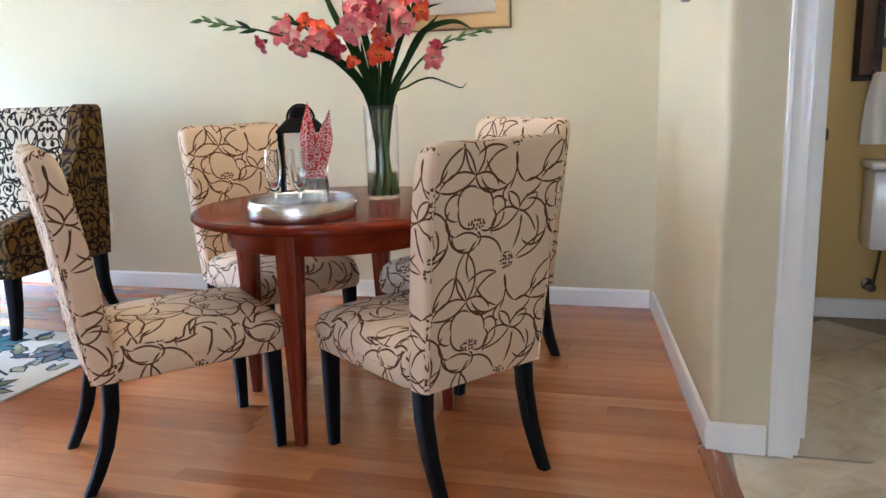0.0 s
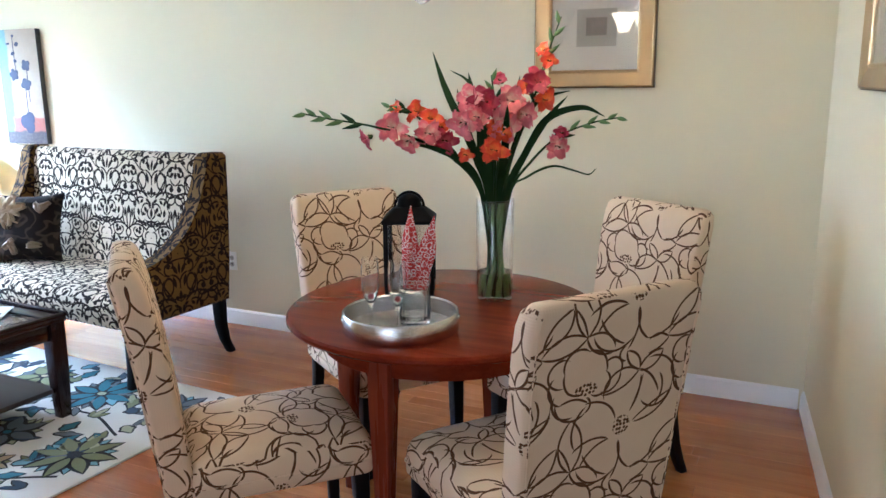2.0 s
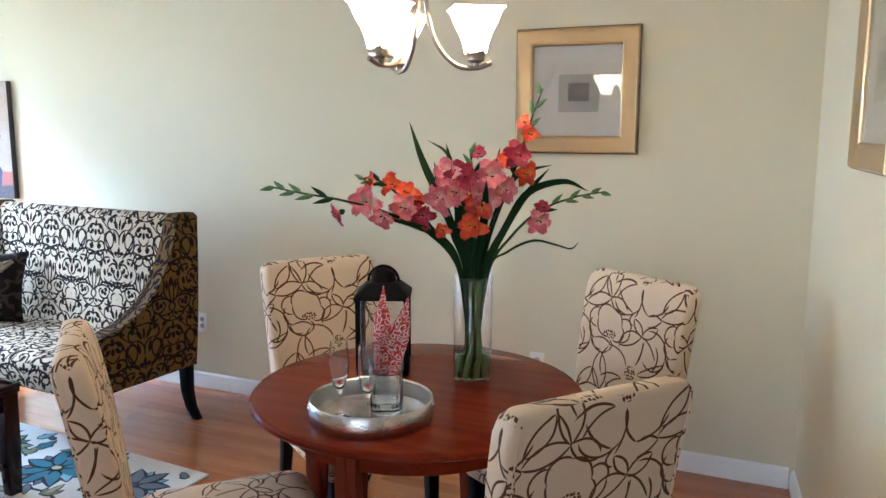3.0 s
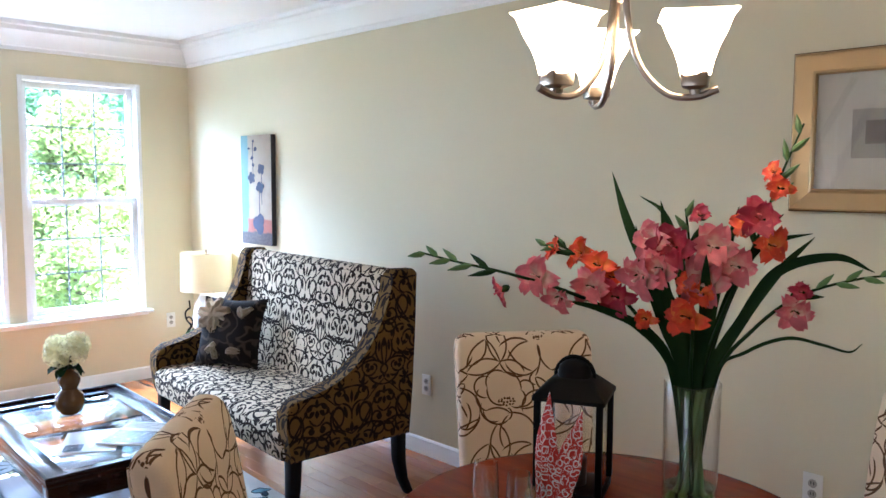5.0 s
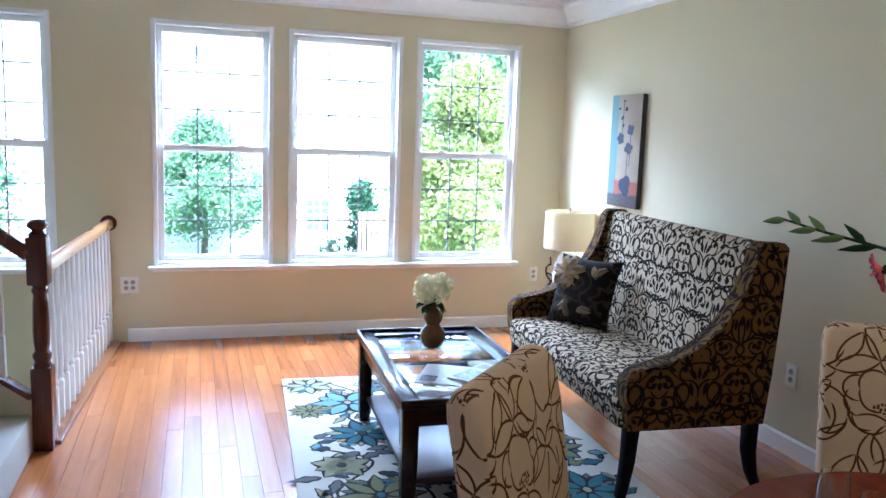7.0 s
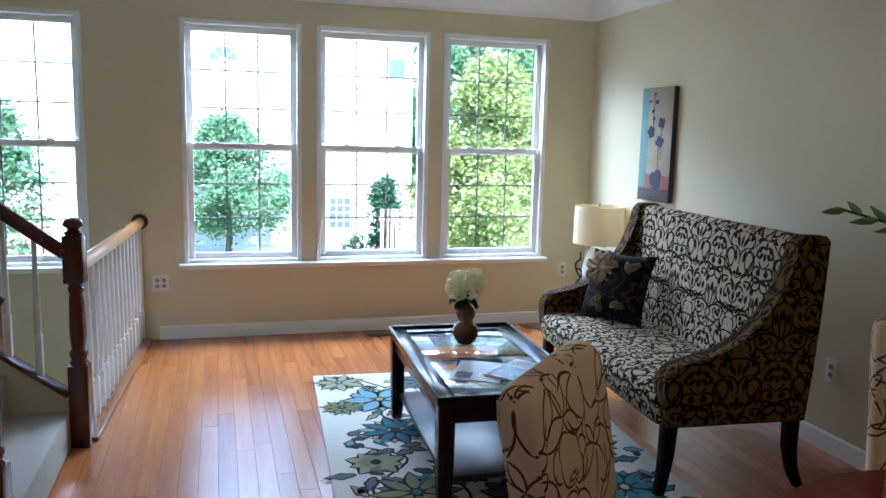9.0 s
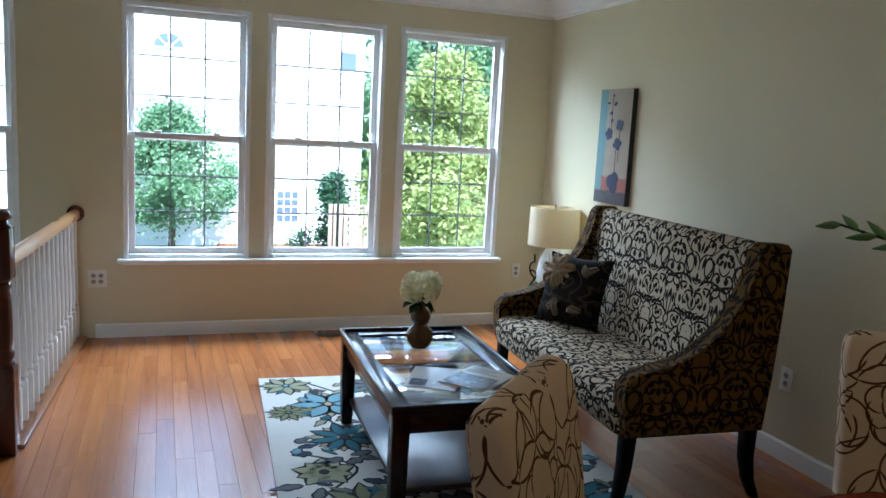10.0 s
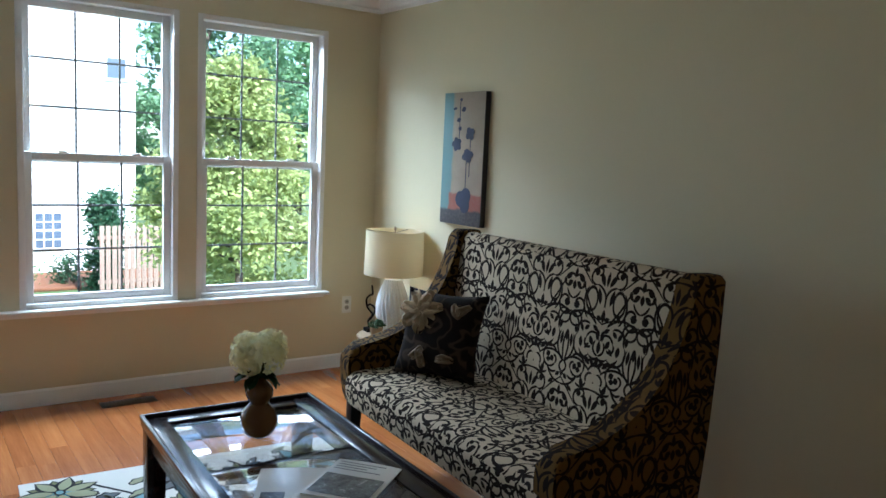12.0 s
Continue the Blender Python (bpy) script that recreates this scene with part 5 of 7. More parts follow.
def framed_print(name, m, w, h, wide, label):
    fr_ = thing(name, label=label, category="picture")
    fr_.matrix_basis = m
    bm = bmesh.new()
    frame_bars(bm, w, h, wide, 0.03, [(0.0, 0.001), (0.0, 0.030), (0.006, 0.035), (0.012, 0.032), (wide * 0.45, 0.026), (wide * 0.8, 0.020), (wide - 0.006, 0.023), (wide, 0.018), (wide, 0.001), (0.0, 0.001)])
    part("frame", bm, M_GOLD, fr_, "champagne gilt moulded frame", smooth=25)
    bm = bmesh.new()
    frame_bars(bm, w + 0.008, h + 0.008, 0.006, 0.03, [(0, 0.001), (0, 0.024), (0.004, 0.026), (0.0042, 0.001), (0, 0.001)])
    part("outer_edge", bm, M_GOLD_DARK, fr_, "dark outer edge")
    iw, ih = w - 2 * wide, h - 2 * wide
    part("mat", box(iw + 0.004, 0.004, ih + 0.004, (0, -0.006, 0)), M_MAT, fr_, "pale grey mat", smooth=0)
    part("print", box(iw * 0.46, 0.002, ih * 0.42, (0.01, -0.0095, -0.01)), plain("faded_print", (0.42, 0.38, 0.32), 0.9, vary=0.15, scale=22), fr_, "faded sepia print", smooth=0)
    part("print_panel", box(iw * 0.24, 0.002, ih * 0.20, (0.01, -0.0115, -0.005)), plain("faded_print_centre", (0.24, 0.21, 0.18), 0.9, vary=0.3, scale=40), fr_, "darker vignette", smooth=0)
    gl = part("glass", box(iw + 0.003, 0.002, ih + 0.003, (0, -0.0165, 0)), M_PANE, fr_, "reflecting picture glass", smooth=0)
    gl.visible_shadow = False
    return fr_


framed_print("framed_print", pose(-0.515, Y_BACK - 0.001, 1.730), 0.565, 0.560, 0.078, "small faded print in a wide champagne gilt frame")
yawr = math.degrees(math.atan2(-(RIGHT_B - RIGHT_A).x, -(RIGHT_B - RIGHT_A).y))
pw = 0.50
pc = RIGHT_A + d * (4.6 - 3.70) + d * (pw / 2)
framed_print("framed_print", pose(pc.x - 0.002, pc.y, 1.73, 0, 0, -83.7 + 0.0), pw, 0.565, 0.075, "pale framed print under glass on the side wall")

g = Graph("painted_canvas")
x, _, z = g.split(g.coords())
n1, n2 = g.noise(g.coords(), 9.0), g.noise(g.coords(), 60.0)
xx = g.add(x, g.mul(g.sub(n1, 0.5), 0.05))
zz = g.add(z, g.mul(g.sub(n1, 0.5), 0.05))
ground = g.mix(n1, (0.33, 0.26, 0.18), (0.46, 0.38, 0.29))
ground = g.mix(g.below(g.add(xx, 1.0), 0.905, 0.012), ground, (0.17, 0.30, 0.31))
ground = g.mix(g.math("MULTIPLY", g.below(g.add(zz, 1.0), 0.80, 0.012), g.sub(1.0, g.below(g.add(xx, 1.0), 0.885, 0.01))), ground, (0.34, 0.12, 0.09))
ground = g.mix(g.below(g.add(zz, 1.0), 0.705, 0.012), ground, (0.08, 0.075, 0.085))
ground = g.mix(g.mul(g.sub(n2, 0.45), 0.8), ground, (0.30, 0.26, 0.22))
g.bump(n2, 0.3, 0.002)
M_CANVAS = g.done(ground, 0.7)
canvas = thing("canvas_painting", -4.468, Y_BACK - 0.002, 1.473, 0, "tall narrow canvas painted with dark blue flowers", "painting")
part("stretched_canvas", box(0.392, 0.036, 0.765, (0, -0.019, 0), 0.003), M_CANVAS, canvas)
part("side_edge", slab(0.1965, 0.1985, -0.037, -0.002, -0.38, 0.38), M_SLOT, canvas, "dark strip along the right side", smooth=0)
M_DKBLUE = plain("dark_blue_paint", (0.035, 0.042, 0.085), 0.7, vary=0.25, scale=40)


def paint_blob(x, z, r, petals, squash=1.0, turn=0.0):
    bm = bmesh.new()
    ring = []
    for i in range(36):
        q = 2 * math.pi * i / 36
        rr = r * (0.68 + 0.32 * abs(math.sin(petals * q / 2 + turn)))
        ring.append((x + rr * math.cos(q), z + rr * math.sin(q) * squash))
    prism(bm, ring, 0.001, Matrix(((1, 0, 0, 0), (0, 0, -1, -0.0382), (0, 1, 0, 0), (0, 0, 0, 1))))
    part("painted_flower", bm, M_DKBLUE, canvas, smooth=0)


for a in ((0.07, 0.145, 0.045, 4, 0.9, 0.4), (-0.055, 0.085, 0.048, 5, 0.9, 0.1), (0.055, 0.02, 0.055, 4, 0.75, 0.9), (0.035, -0.235, 0.078, 3, 1.0, 0.2), (-0.03, 0.175, 0.02, 2, 0.6, 0.0), (-0.045, 0.225, 0.022, 2, 0.6, 0.7), (0.0, 0.285, 0.024, 2, 0.6, 0.3), (-0.085, 0.29, 0.018, 2, 0.5, 1.1), (-0.03, 0.34, 0.015, 2, 0.6, 0.2)):
    paint_blob(*a)
for x, z0, z1 in ((0.045, -0.19, 0.02), (0.075, -0.1, 0.14), (-0.035, 0.1, 0.33)):
    part("painted_stalk", slab(x - 0.003, x + 0.003, -0.0386, -0.0376, z0, z1), M_DKBLUE, canvas, smooth=0)


# ---------------- outlets and vent ----------------
def outlet(m, gangs=1, label="ivory wall outlet with two sockets"):
    o = thing("wall_outlet", label=label, category="outlet", group="wall outlets")
    o.matrix_basis = m
    w = 0.072 + 0.046 * (gangs - 1)
    part("cover_plate", box(w, 0.006, 0.117, (0, -0.003, 0), 0.0025), M_PLASTIC, o)
    for k in range(gangs):
        x = (k - (gangs - 1) / 2) * 0.046
        for z in (-0.02, 0.02):
            bm = bmesh.new()
            lathe(bm, [(0.001, 0.0), (0.016, 0.0), (0.016, 0.002), (0.001, 0.0025)], 16, m=Matrix.Translation((x, -0.006, z)) @ pose(0, 0, 0, 90, 0, 0))
            s = part("socket", bm, M_SOCKET, o, "darker beige socket face")
            for dx in (-0.005, 0.005):
                part("slot", box(0.0032, 0.001, 0.011, (x + dx, -0.0088, z + 0.002)), M_SLOT, s, smooth=0)
    return o


outlet(pose(-2.765, Y_BACK - 0.0005, 0.405))
outlet(pose(-0.676, Y_BACK - 0.0005, 0.416))
outlet(pose(X_WIN + 0.0005, 4.405, 0.435, 0, 0, 90))
outlet(pose(X_WIN + 0.0005, 1.305, 0.410, 0, 0, 90), 2, "ivory double-gang wall plate with sockets")
vent = thing("floor_vent", -5.36, 2.93, 0.0, 90, "dark bronze slotted floor register", "floor vent")
part("rim", box(0.30, 0.10, 0.005, (0, 0, 0.0025), 0.002), M_BRONZE, vent)
for k in range(14):
    part("slat", box(0.010, 0.078, 0.003, (-0.13 + 0.02 * k, 0, 0.006)), M_BRONZE, vent, smooth=0)

# ---------------- corner behind the settee: side table, lamp, ornaments ----------------
ST = (-4.925, 4.385)
side_table = thing("side_table", *ST, 0, 0, "round woven side table with a pale rim", "side table")
M_WICKER = plain("woven_fibre", (0.36, 0.27, 0.17), 0.8, vary=0.25, scale=40, fine=220, bump=0.6)
bm = bmesh.new()
lathe(bm, [(0.001, 0.325), (0.185, 0.325), (0.192, 0.332), (0.194, 0.345), (0.188, 0.352), (0.001, 0.352)], 40)
part("top", bm, M_WICKER, side_table)
bm = bmesh.new()
lathe(bm, [(0.001, 0.0), (0.13, 0.0), (0.135, 0.01), (0.12, 0.02), (0.055, 0.06), (0.045, 0.17), (0.06, 0.27), (0.14, 0.326), (0.001, 0.3265)], 32)
part("pedestal", bm, M_WICKER, side_table)

lamp = thing("table_lamp", -4.93, 4.415, 0.352, 0, "white ribbed ceramic table lamp with a cream drum shade, switched on", "lamp")
bm = bmesh.new()
seg, rings = 96, []
for k in range(25):
    t = k / 24
    z = 0.005 + 0.345 * t
    r = 0.045 + 0.058 * math.sin(math.pi * (0.10 + 0.86 * t)) ** 1.1 if t > 0.12 else 0.062 - 0.10 * t
    rings.append([Vector(((r + 0.0035 * math.sin(24 * q + 9 * t)) * math.cos(q), (r + 0.0035 * math.sin(24 * q + 9 * t)) * math.sin(q), z)) for q in (2 * math.pi * i / seg for i in range(seg))])
rings.append([Vector((0.015 * math.cos(2 * math.pi * i / seg), 0.015 * math.sin(2 * math.pi * i / seg), 0.36)) for i in range(seg)])
loft(bm, rings)
part("ceramic_base", bm, plain("white_ceramic", (0.80, 0.82, 0.82), 0.15, vary=0.02, bump=0.0), lamp, "white ceramic base with twisted ribs")
bm = bmesh.new()
lathe(bm, [(0.008, 0.355), (0.008, 0.43), (0.016, 0.44), (0.016, 0.49), (0.004, 0.50), (0.003, 0.655), (0.008, 0.665), (0.008, 0.675), (0.001, 0.685)], 14)
part("stem_and_finial", bm, M_NICKEL, lamp)
bm = bmesh.new()
bmesh.ops.create_icosphere(bm, subdivisions=2, radius=0.03, matrix=Matrix.Translation((0, 0, 0.535)))
g = Graph("lamp_bulb")
part("bulb", bm, g.done((1, 1, 1), 0.5, Emission_Color=(1.0, 0.78, 0.5), Emission_Strength=6.0), lamp, "lit bulb")
bm = bmesh.new()
prof = [(0.186, 0.382), (0.180, 0.658)]
lathe(bm, prof + [(r - 0.0025, z) for r, z in prof[::-1]] + [prof[0]], 56, caps=False)
m = bpy.data.materials.new("lamp_shade_linen")
m.use_nodes = True
nn, ll = m.node_tree.nodes, m.node_tree.links
nn.remove(nn["Principled BSDF"])
df, tr, mx = nn.new("ShaderNodeBsdfDiffuse"), nn.new("ShaderNodeBsdfTranslucent"), nn.new("ShaderNodeMixShader")
df.inputs["Color"].default_value = tr.inputs["Color"].default_value = (0.79, 0.72, 0.54, 1)
mx.inputs[0].default_value = 0.4
ll.new(df.outputs[0], mx.inputs[1])
ll.new(tr.outputs[0], mx.inputs[2])
ll.new(mx.outputs[0], nn["Material Output"].inputs["Surface"])
part("shade", bm, m, lamp, "cream linen drum shade")
bm = bmesh.new()
for q in (0, 120, 240):
    tube(bm, [(0.004 * math.cos(radians(q)), 0.004 * math.sin(radians(q)), 0.645), (0.178 * math.cos(radians(q)), 0.178 * math.sin(radians(q)), 0.655)], 0.002, 5)
part("spider", bm, M_NICKEL, lamp)

twig = thing("twig_sculpture", -5.055, 4.325, 0.352, 0, "small dark twisted twig sculpture", "sculpture")
bm = bmesh.new()
bmesh.ops.create_cube(bm, size=1, matrix=Matrix.Translation((0, 0, 0.012)) @ Matrix.Diagonal((0.06, 0.05, 0.024, 1)))
part("plinth", bm, M_BLACKMETAL, twig)
for pts in ([(0, 0, 0.02), (-0.01, 0, 0.07), (0.02, 0.01, 0.11), (-0.03, 0, 0.15), (-0.045, 0, 0.20), (0.0, 0, 0.235), (0.03, 0.0, 0.245), (0.02, 0, 0.30)], [(-0.02, 0, 0.06), (0.035, 0, 0.10), (0.05, 0.01, 0.15), (0.01, 0, 0.175), (-0.03, 0, 0.16)]):
    bm = bmesh.new()
    tube(bm, spline(pts, 5), 0.006, 7)
    part("twig", bm, M_BLACKMETAL, twig)

pot = thing("potted_plant", -4.83, 4.245, 0.352, 0, "small clipped green plant in a tan pot", "plant")
bm = bmesh.new()
lathe(bm, [(0.001, 0.0), (0.030, 0.0), (0.040, 0.07), (0.042, 0.085), (0.036, 0.085), (0.001, 0.08)], 20)
part("pot", bm, plain("tan_clay", (0.42, 0.33, 0.20), 0.8), pot)
bm = bmesh.new()
rl = random.Random(3)
for k in range(240):
    v = Vector((rl.gauss(0, 1), rl.gauss(0, 1), abs(rl.gauss(0, 1)))).normalized() * rl.uniform(0.03, 0.055)
    c = Vector((0, 0, 0.085)) + Vector((v.x, v.y, v.z * 0.75))
    a, b = Vector((rl.uniform(-1, 1), rl.uniform(-1, 1), rl.uniform(-1, 1))).normalized() * 0.011, Vector((rl.uniform(-1, 1), rl.uniform(-1, 1), rl.uniform(-1, 1))).normalized() * 0.007
    bm.faces.new([bm.verts.new(p) for p in (c - a, c + b, c + a, c - b)])
part("foliage", bm, plain("box_leaf", (0.04, 0.10, 0.03), 0.6, vary=0.3, scale=40), pot, smooth=0)

# cushion on the settee
g = Graph("cushion_fabric")
uv = fabric_bump(g)
n = g.noise(g.warp(uv, 8.0, 0.06), 10.0, 1.0)
M_CUSHION = g.done(g.mix(g.below(g.math("ABSOLUTE", g.sub(n, 0.5)), 0.03, 0.6), (0.012, 0.008, 0.007), (0.05, 0.034, 0.022)), 0.8, Specular_IOR_Level=0.15)
cushion = thing("throw_pillow", -3.665, 3.895, 0.487, 30, "dark brown throw pillow with a large beige applique flower", "pillow")
S = 0.205
tiltm = Matrix.Translation((0, 0, 0.185)) @ pose(0, 0, 0, 70, 0, 0)
bm = bmesh.new()
n = 14
up, dn = [], []
for i in range(n + 1):
    r0, r1 = [], []
    for j in range(n + 1):
        a, b = 2 * i / n - 1, 2 * j / n - 1
        puff = 0.085 * max(0, (1 - a * a) * (1 - b * b)) ** 0.45
        pinch = 1 - 0.10 * ((1 - a * a) * b * b + (1 - b * b) * a * a)
        p = Vector((a * S * pinch, b * S * pinch, 0))
        edge = i in (0, n) or j in (0, n)
        v = bm.verts.new(tiltm @ (p + Vector((0, 0, puff))))
        r0.append(v)
        r1.append(v if edge else bm.verts.new(tiltm @ (p - Vector((0, 0, puff)))))
    up.append(r0)
    dn.append(r1)
for i in range(n):
    for j in range(n):
        bm.faces.new((up[i][j], up[i + 1][j], up[i + 1][j + 1], up[i][j + 1]))
        f = (dn[i][j], dn[i][j + 1], dn[i + 1][j + 1], dn[i + 1][j])
        if len(set(f)) > 2:
            try:
                bm.faces.new(f)
            except ValueError:
                pass
part("cover", bm, M_CUSHION, cushion, uv=True, smooth=80)
M_APPLIQUE = plain("beige_applique", (0.42, 0.31, 0.18), 0.7, vary=0.15, scale=50, bump=0.3)
bm = bmesh.new()
layer = bm.loops.layers.uv.verify()
for k in range(7):
    q = 2 * math.pi * k / 7 + 0.3
    u = Vector((math.cos(q), math.sin(q), 0))
    v = Vector((-u.y, u.x, 0))
    petal(bm, layer, Vector((-0.085, 0.085, 0.088)), u, v, Vector((0, 0, 1)), 0.105, 0.030, -0.18)
bmesh.ops.transform(bm, matrix=tiltm, verts=bm.verts)
fl = part("applique_flower", bm, M_APPLIQUE, cushion, "beige fabric flower")
fl.modifiers.new("thick", "SOLIDIFY").thickness = 0.006
M_TAN_APP = plain("tan_applique", (0.20, 0.14, 0.08), 0.7, vary=0.2, scale=50)
for q, c in ((0.8, (0.09, 0.08, 0.085)), (2.2, (0.11, 0.07, 0.085)), (-1.2, (-0.06, -0.09, 0.088)), (-2.4, (-0.04, -0.08, 0.088)), (0.1, (0.03, -0.12, 0.082))):
    bm = bmesh.new()
    layer = bm.loops.layers.uv.verify()
    u = Vector((math.cos(q), math.sin(q), 0))
    petal(bm, layer, Vector(c), u, Vector((-u.y, u.x, 0)), Vector((0, 0, 1)), 0.08, 0.02, -0.3)
    bmesh.ops.transform(bm, matrix=tiltm, verts=bm.verts)
    lf = part("applique_leaf", bm, M_TAN_APP, cushion, "tan fabric leaf")
    lf.modifiers.new("thick", "SOLIDIFY").thickness = 0.005

# ---------------- things on the coffee table ----------------
def leaf_material(name, a, b):
    g = Graph(name)
    rnd = g.n.new("ShaderNodeNewGeometry").outputs["Random Per Island"]
    n = g.noise(g.coords(), 0.9)
    f = g.math("ADD", g.mul(rnd, 0.6), g.mul(n, 0.4), clamp=True)
    col = g.mix(f, a, b)
    tr, mx = g.n.new("ShaderNodeBsdfTranslucent"), g.n.new("ShaderNodeMixShader")
    g.put(tr.inputs["Color"], col)
    mx.inputs[0].default_value = 0.45
    g.l.new(g.b.outputs[0], mx.inputs[1])
    g.l.new(tr.outputs[0], mx.inputs[2])
    g.l.new(mx.outputs[0], g.n["Material Output"].inputs["Surface"])
    return g.done(col, 0.6)


GLASS_Z = 0.012 + CH_TOP - 0.0045
gourd = thing("gourd_vase", -3.322, 2.880, GLASS_Z, 0, "mustard brown double-gourd ceramic vase", "vase")
bm = bmesh.new()
lathe(bm, [(0.001, 0.0), (0.034, 0.0), (0.050, 0.012), (0.064, 0.042), (0.066, 0.062), (0.058, 0.090), (0.040, 0.110), (0.033, 0.118), (0.038, 0.128), (0.047, 0.148), (0.048, 0.162), (0.040, 0.184), (0.024, 0.198), (0.018, 0.205), (0.020, 0.212), (0.016, 0.212), (0.012, 0.2), (0.001, 0.198)], 36)
part("body", bm, plain("mustard_glaze", (0.13, 0.055, 0.012), 0.18, vary=0.15, scale=14, Coat_Weight=0.4), gourd)
hyd = thing("white_hydrangeas", -3.318, 2.878, GLASS_Z + 0.195, 0, "white hydrangea heads in the gourd vase", "flowers")
M_HYD = leaf_material("hydrangea_petal", (0.86, 0.80, 0.46), (0.95, 0.92, 0.70))
rh = random.Random(8)
for hc, hr, count in (((-0.045, -0.02, 0.105), 0.062, 130), ((0.05, 0.0, 0.105), 0.062, 130), ((0.0, 0.04, 0.118), 0.058, 110), ((0.0, -0.045, 0.09), 0.055, 100)):
    bm = bmesh.new()
    layer = bm.loops.layers.uv.verify()
    for k in range(count):
        v = Vector((rh.gauss(0, 1), rh.gauss(0, 1), rh.gauss(0.15, 1))).normalized()
        c = Vector(hc) + v * hr * rh.uniform(0.82, 1.08)
        s = v.cross(Vector((0.3, 0.2, 1))).normalized()
        t = v.cross(s)
        for j in range(4):
            q = math.pi / 2 * j + rh.random()
            u = (s * math.cos(q) + t * math.sin(q)) * 0.9 + v * 0.35
            w = v.cross(u).normalized()
            ln = 0.017
            pts = [(c, 0.2), (c + u * ln * 0.6 + w * ln * 0.42, 0.7), (c + u * ln, 1.0), (c + u * ln * 0.6 - w * ln * 0.42, 0.7)]
            f = bm.faces.new([bm.verts.new(p) for p, _ in pts])
            for lp, (_, tt) in zip(f.loops, pts):
                lp[layer].uv = (tt, 0.5)
    part("flower_head", bm, M_HYD, hyd, smooth=0)
for a in ((-0.02, -0.01), (0.02, 0.0), (0.0, 0.015)):
    bm = bmesh.new()
    tube(bm, [(0, 0, -0.02), (a[0] * 0.6, a[1] * 0.6, 0.03), (a[0] * 1.6, a[1] * 1.6, 0.08)], 0.0035, 6)
    part("stem", bm, M_GREEN, hyd)
bm = bmesh.new()
layer = bm.loops.layers.uv.verify()
for q, z in ((0.4, 0.035), (2.6, 0.03), (4.4, 0.04), (5.4, 0.03)):
    u = Vector((math.cos(q), math.sin(q), -0.1))
    petal(bm, layer, Vector((0, 0, z)), u, Vector((-u.y, u.x, 0)), Vector((0, 0, 1)), 0.085, 0.024, -0.3)
part("leaf", bm, M_GREEN, hyd)


def brochure(x, y, z, yaw, w, h, label, bars, photo):
    b = thing("brochure", x, y, z, yaw, label, "brochure", "papers on the coffee table")
    bm = bmesh.new()
    loft(bm, [[Vector((w * (i / 8 - 0.5), -h / 2, 0.004 + 0.004 * math.sin(i / 8 * math.pi))) for i in range(9)] + [Vector((w * (i / 8 - 0.5), -h / 2, 0.0)) for i in range(8, -1, -1)],
              [Vector((w * (i / 8 - 0.5), h / 2, 0.004 + 0.004 * math.sin(i / 8 * math.pi))) for i in range(9)] + [Vector((w * (i / 8 - 0.5), h / 2, 0.0)) for i in range(8, -1, -1)]])
    part("paper", bm, plain("glossy_paper", (0.78, 0.77, 0.74), 0.25, vary=0.03, bump=0.0), b)
    part("photo", slab(photo[0], photo[1], photo[2], photo[3], 0.0083, 0.0088), plain("printed_photo", (0.16, 0.17, 0.18), 0.25, vary=0.5, scale=40, bump=0.0), b, "printed grey photograph", smooth=0)
    for k in range(bars):
        part("text_bar", slab(-w * 0.42, w * (0.30 - 0.12 * (k % 3)), h * 0.40 - 0.018 * k, h * 0.40 - 0.018 * k + 0.006, 0.0083, 0.0087), plain("grey_ink", (0.2, 0.2, 0.2), 0.5, bump=0.0), b, smooth=0)
    return b


brochure(-2.86, 2.80, GLASS_Z, 62, 0.215, 0.28, "white glossy folder lying on the glass", 0, (-0.09, -0.02, -0.12, -0.04))
brochure(-2.80, 2.97, GLASS_Z + 0.009, 38, 0.215, 0.28, "glossy brochure with grey photographs and text", 4, (-0.095, 0.095, -0.125, 0.02))

# ---------------- bathroom seen through the doorway ----------------
door = thing("door_1", DOOR_X0 + 0.02, 3.10, 0.008, 84, "white panelled bathroom door standing open", "door", kind="structure")
part("leaf", slab(0.0, 0.74, -0.037, -0.002, 0.0, 2.02, 0.003), M_TRIM, door)
for x0, x1, z0, z1 in ((0.10, 0.34, 0.25, 0.85), (0.40, 0.64, 0.25, 0.85), (0.10, 0.34, 1.05, 1.85), (0.40, 0.64, 1.05, 1.85)):
    part("raised_panel", slab(x0, x1, -0.043, -0.036, z0, z1, 0.006), M_TRIM, door)
bm = bmesh.new()
lathe(bm, [(0.030, 0.0), (0.030, 0.006), (0.011, 0.010), (0.010, 0.03), (0.022, 0.038), (0.027, 0.052), (0.022, 0.064), (0.004, 0.068)], 20, m=Matrix.Translation((0.675, -0.037, 0.935)) @ pose(0, 0, 0, 90, 0, 0))
part("door_knob", bm, M_BRONZE, door, "dark bronze round knob")
YB = 4.584
towel_ring = thing("towel_ring", 1.50, YB, 1.30, 0, "bronze towel ring on the wall", "towel ring")
bm = bmesh.new()
lathe(bm, [(0.028, 0.0), (0.028, 0.008), (0.012, 0.012), (0.012, 0.05), (0.018, 0.055), (0.001, 0.06)], 18, m=pose(0, 0, 0, 90, 0, 0))
part("mount", bm, M_BRONZE, towel_ring)
bm = bmesh.new()
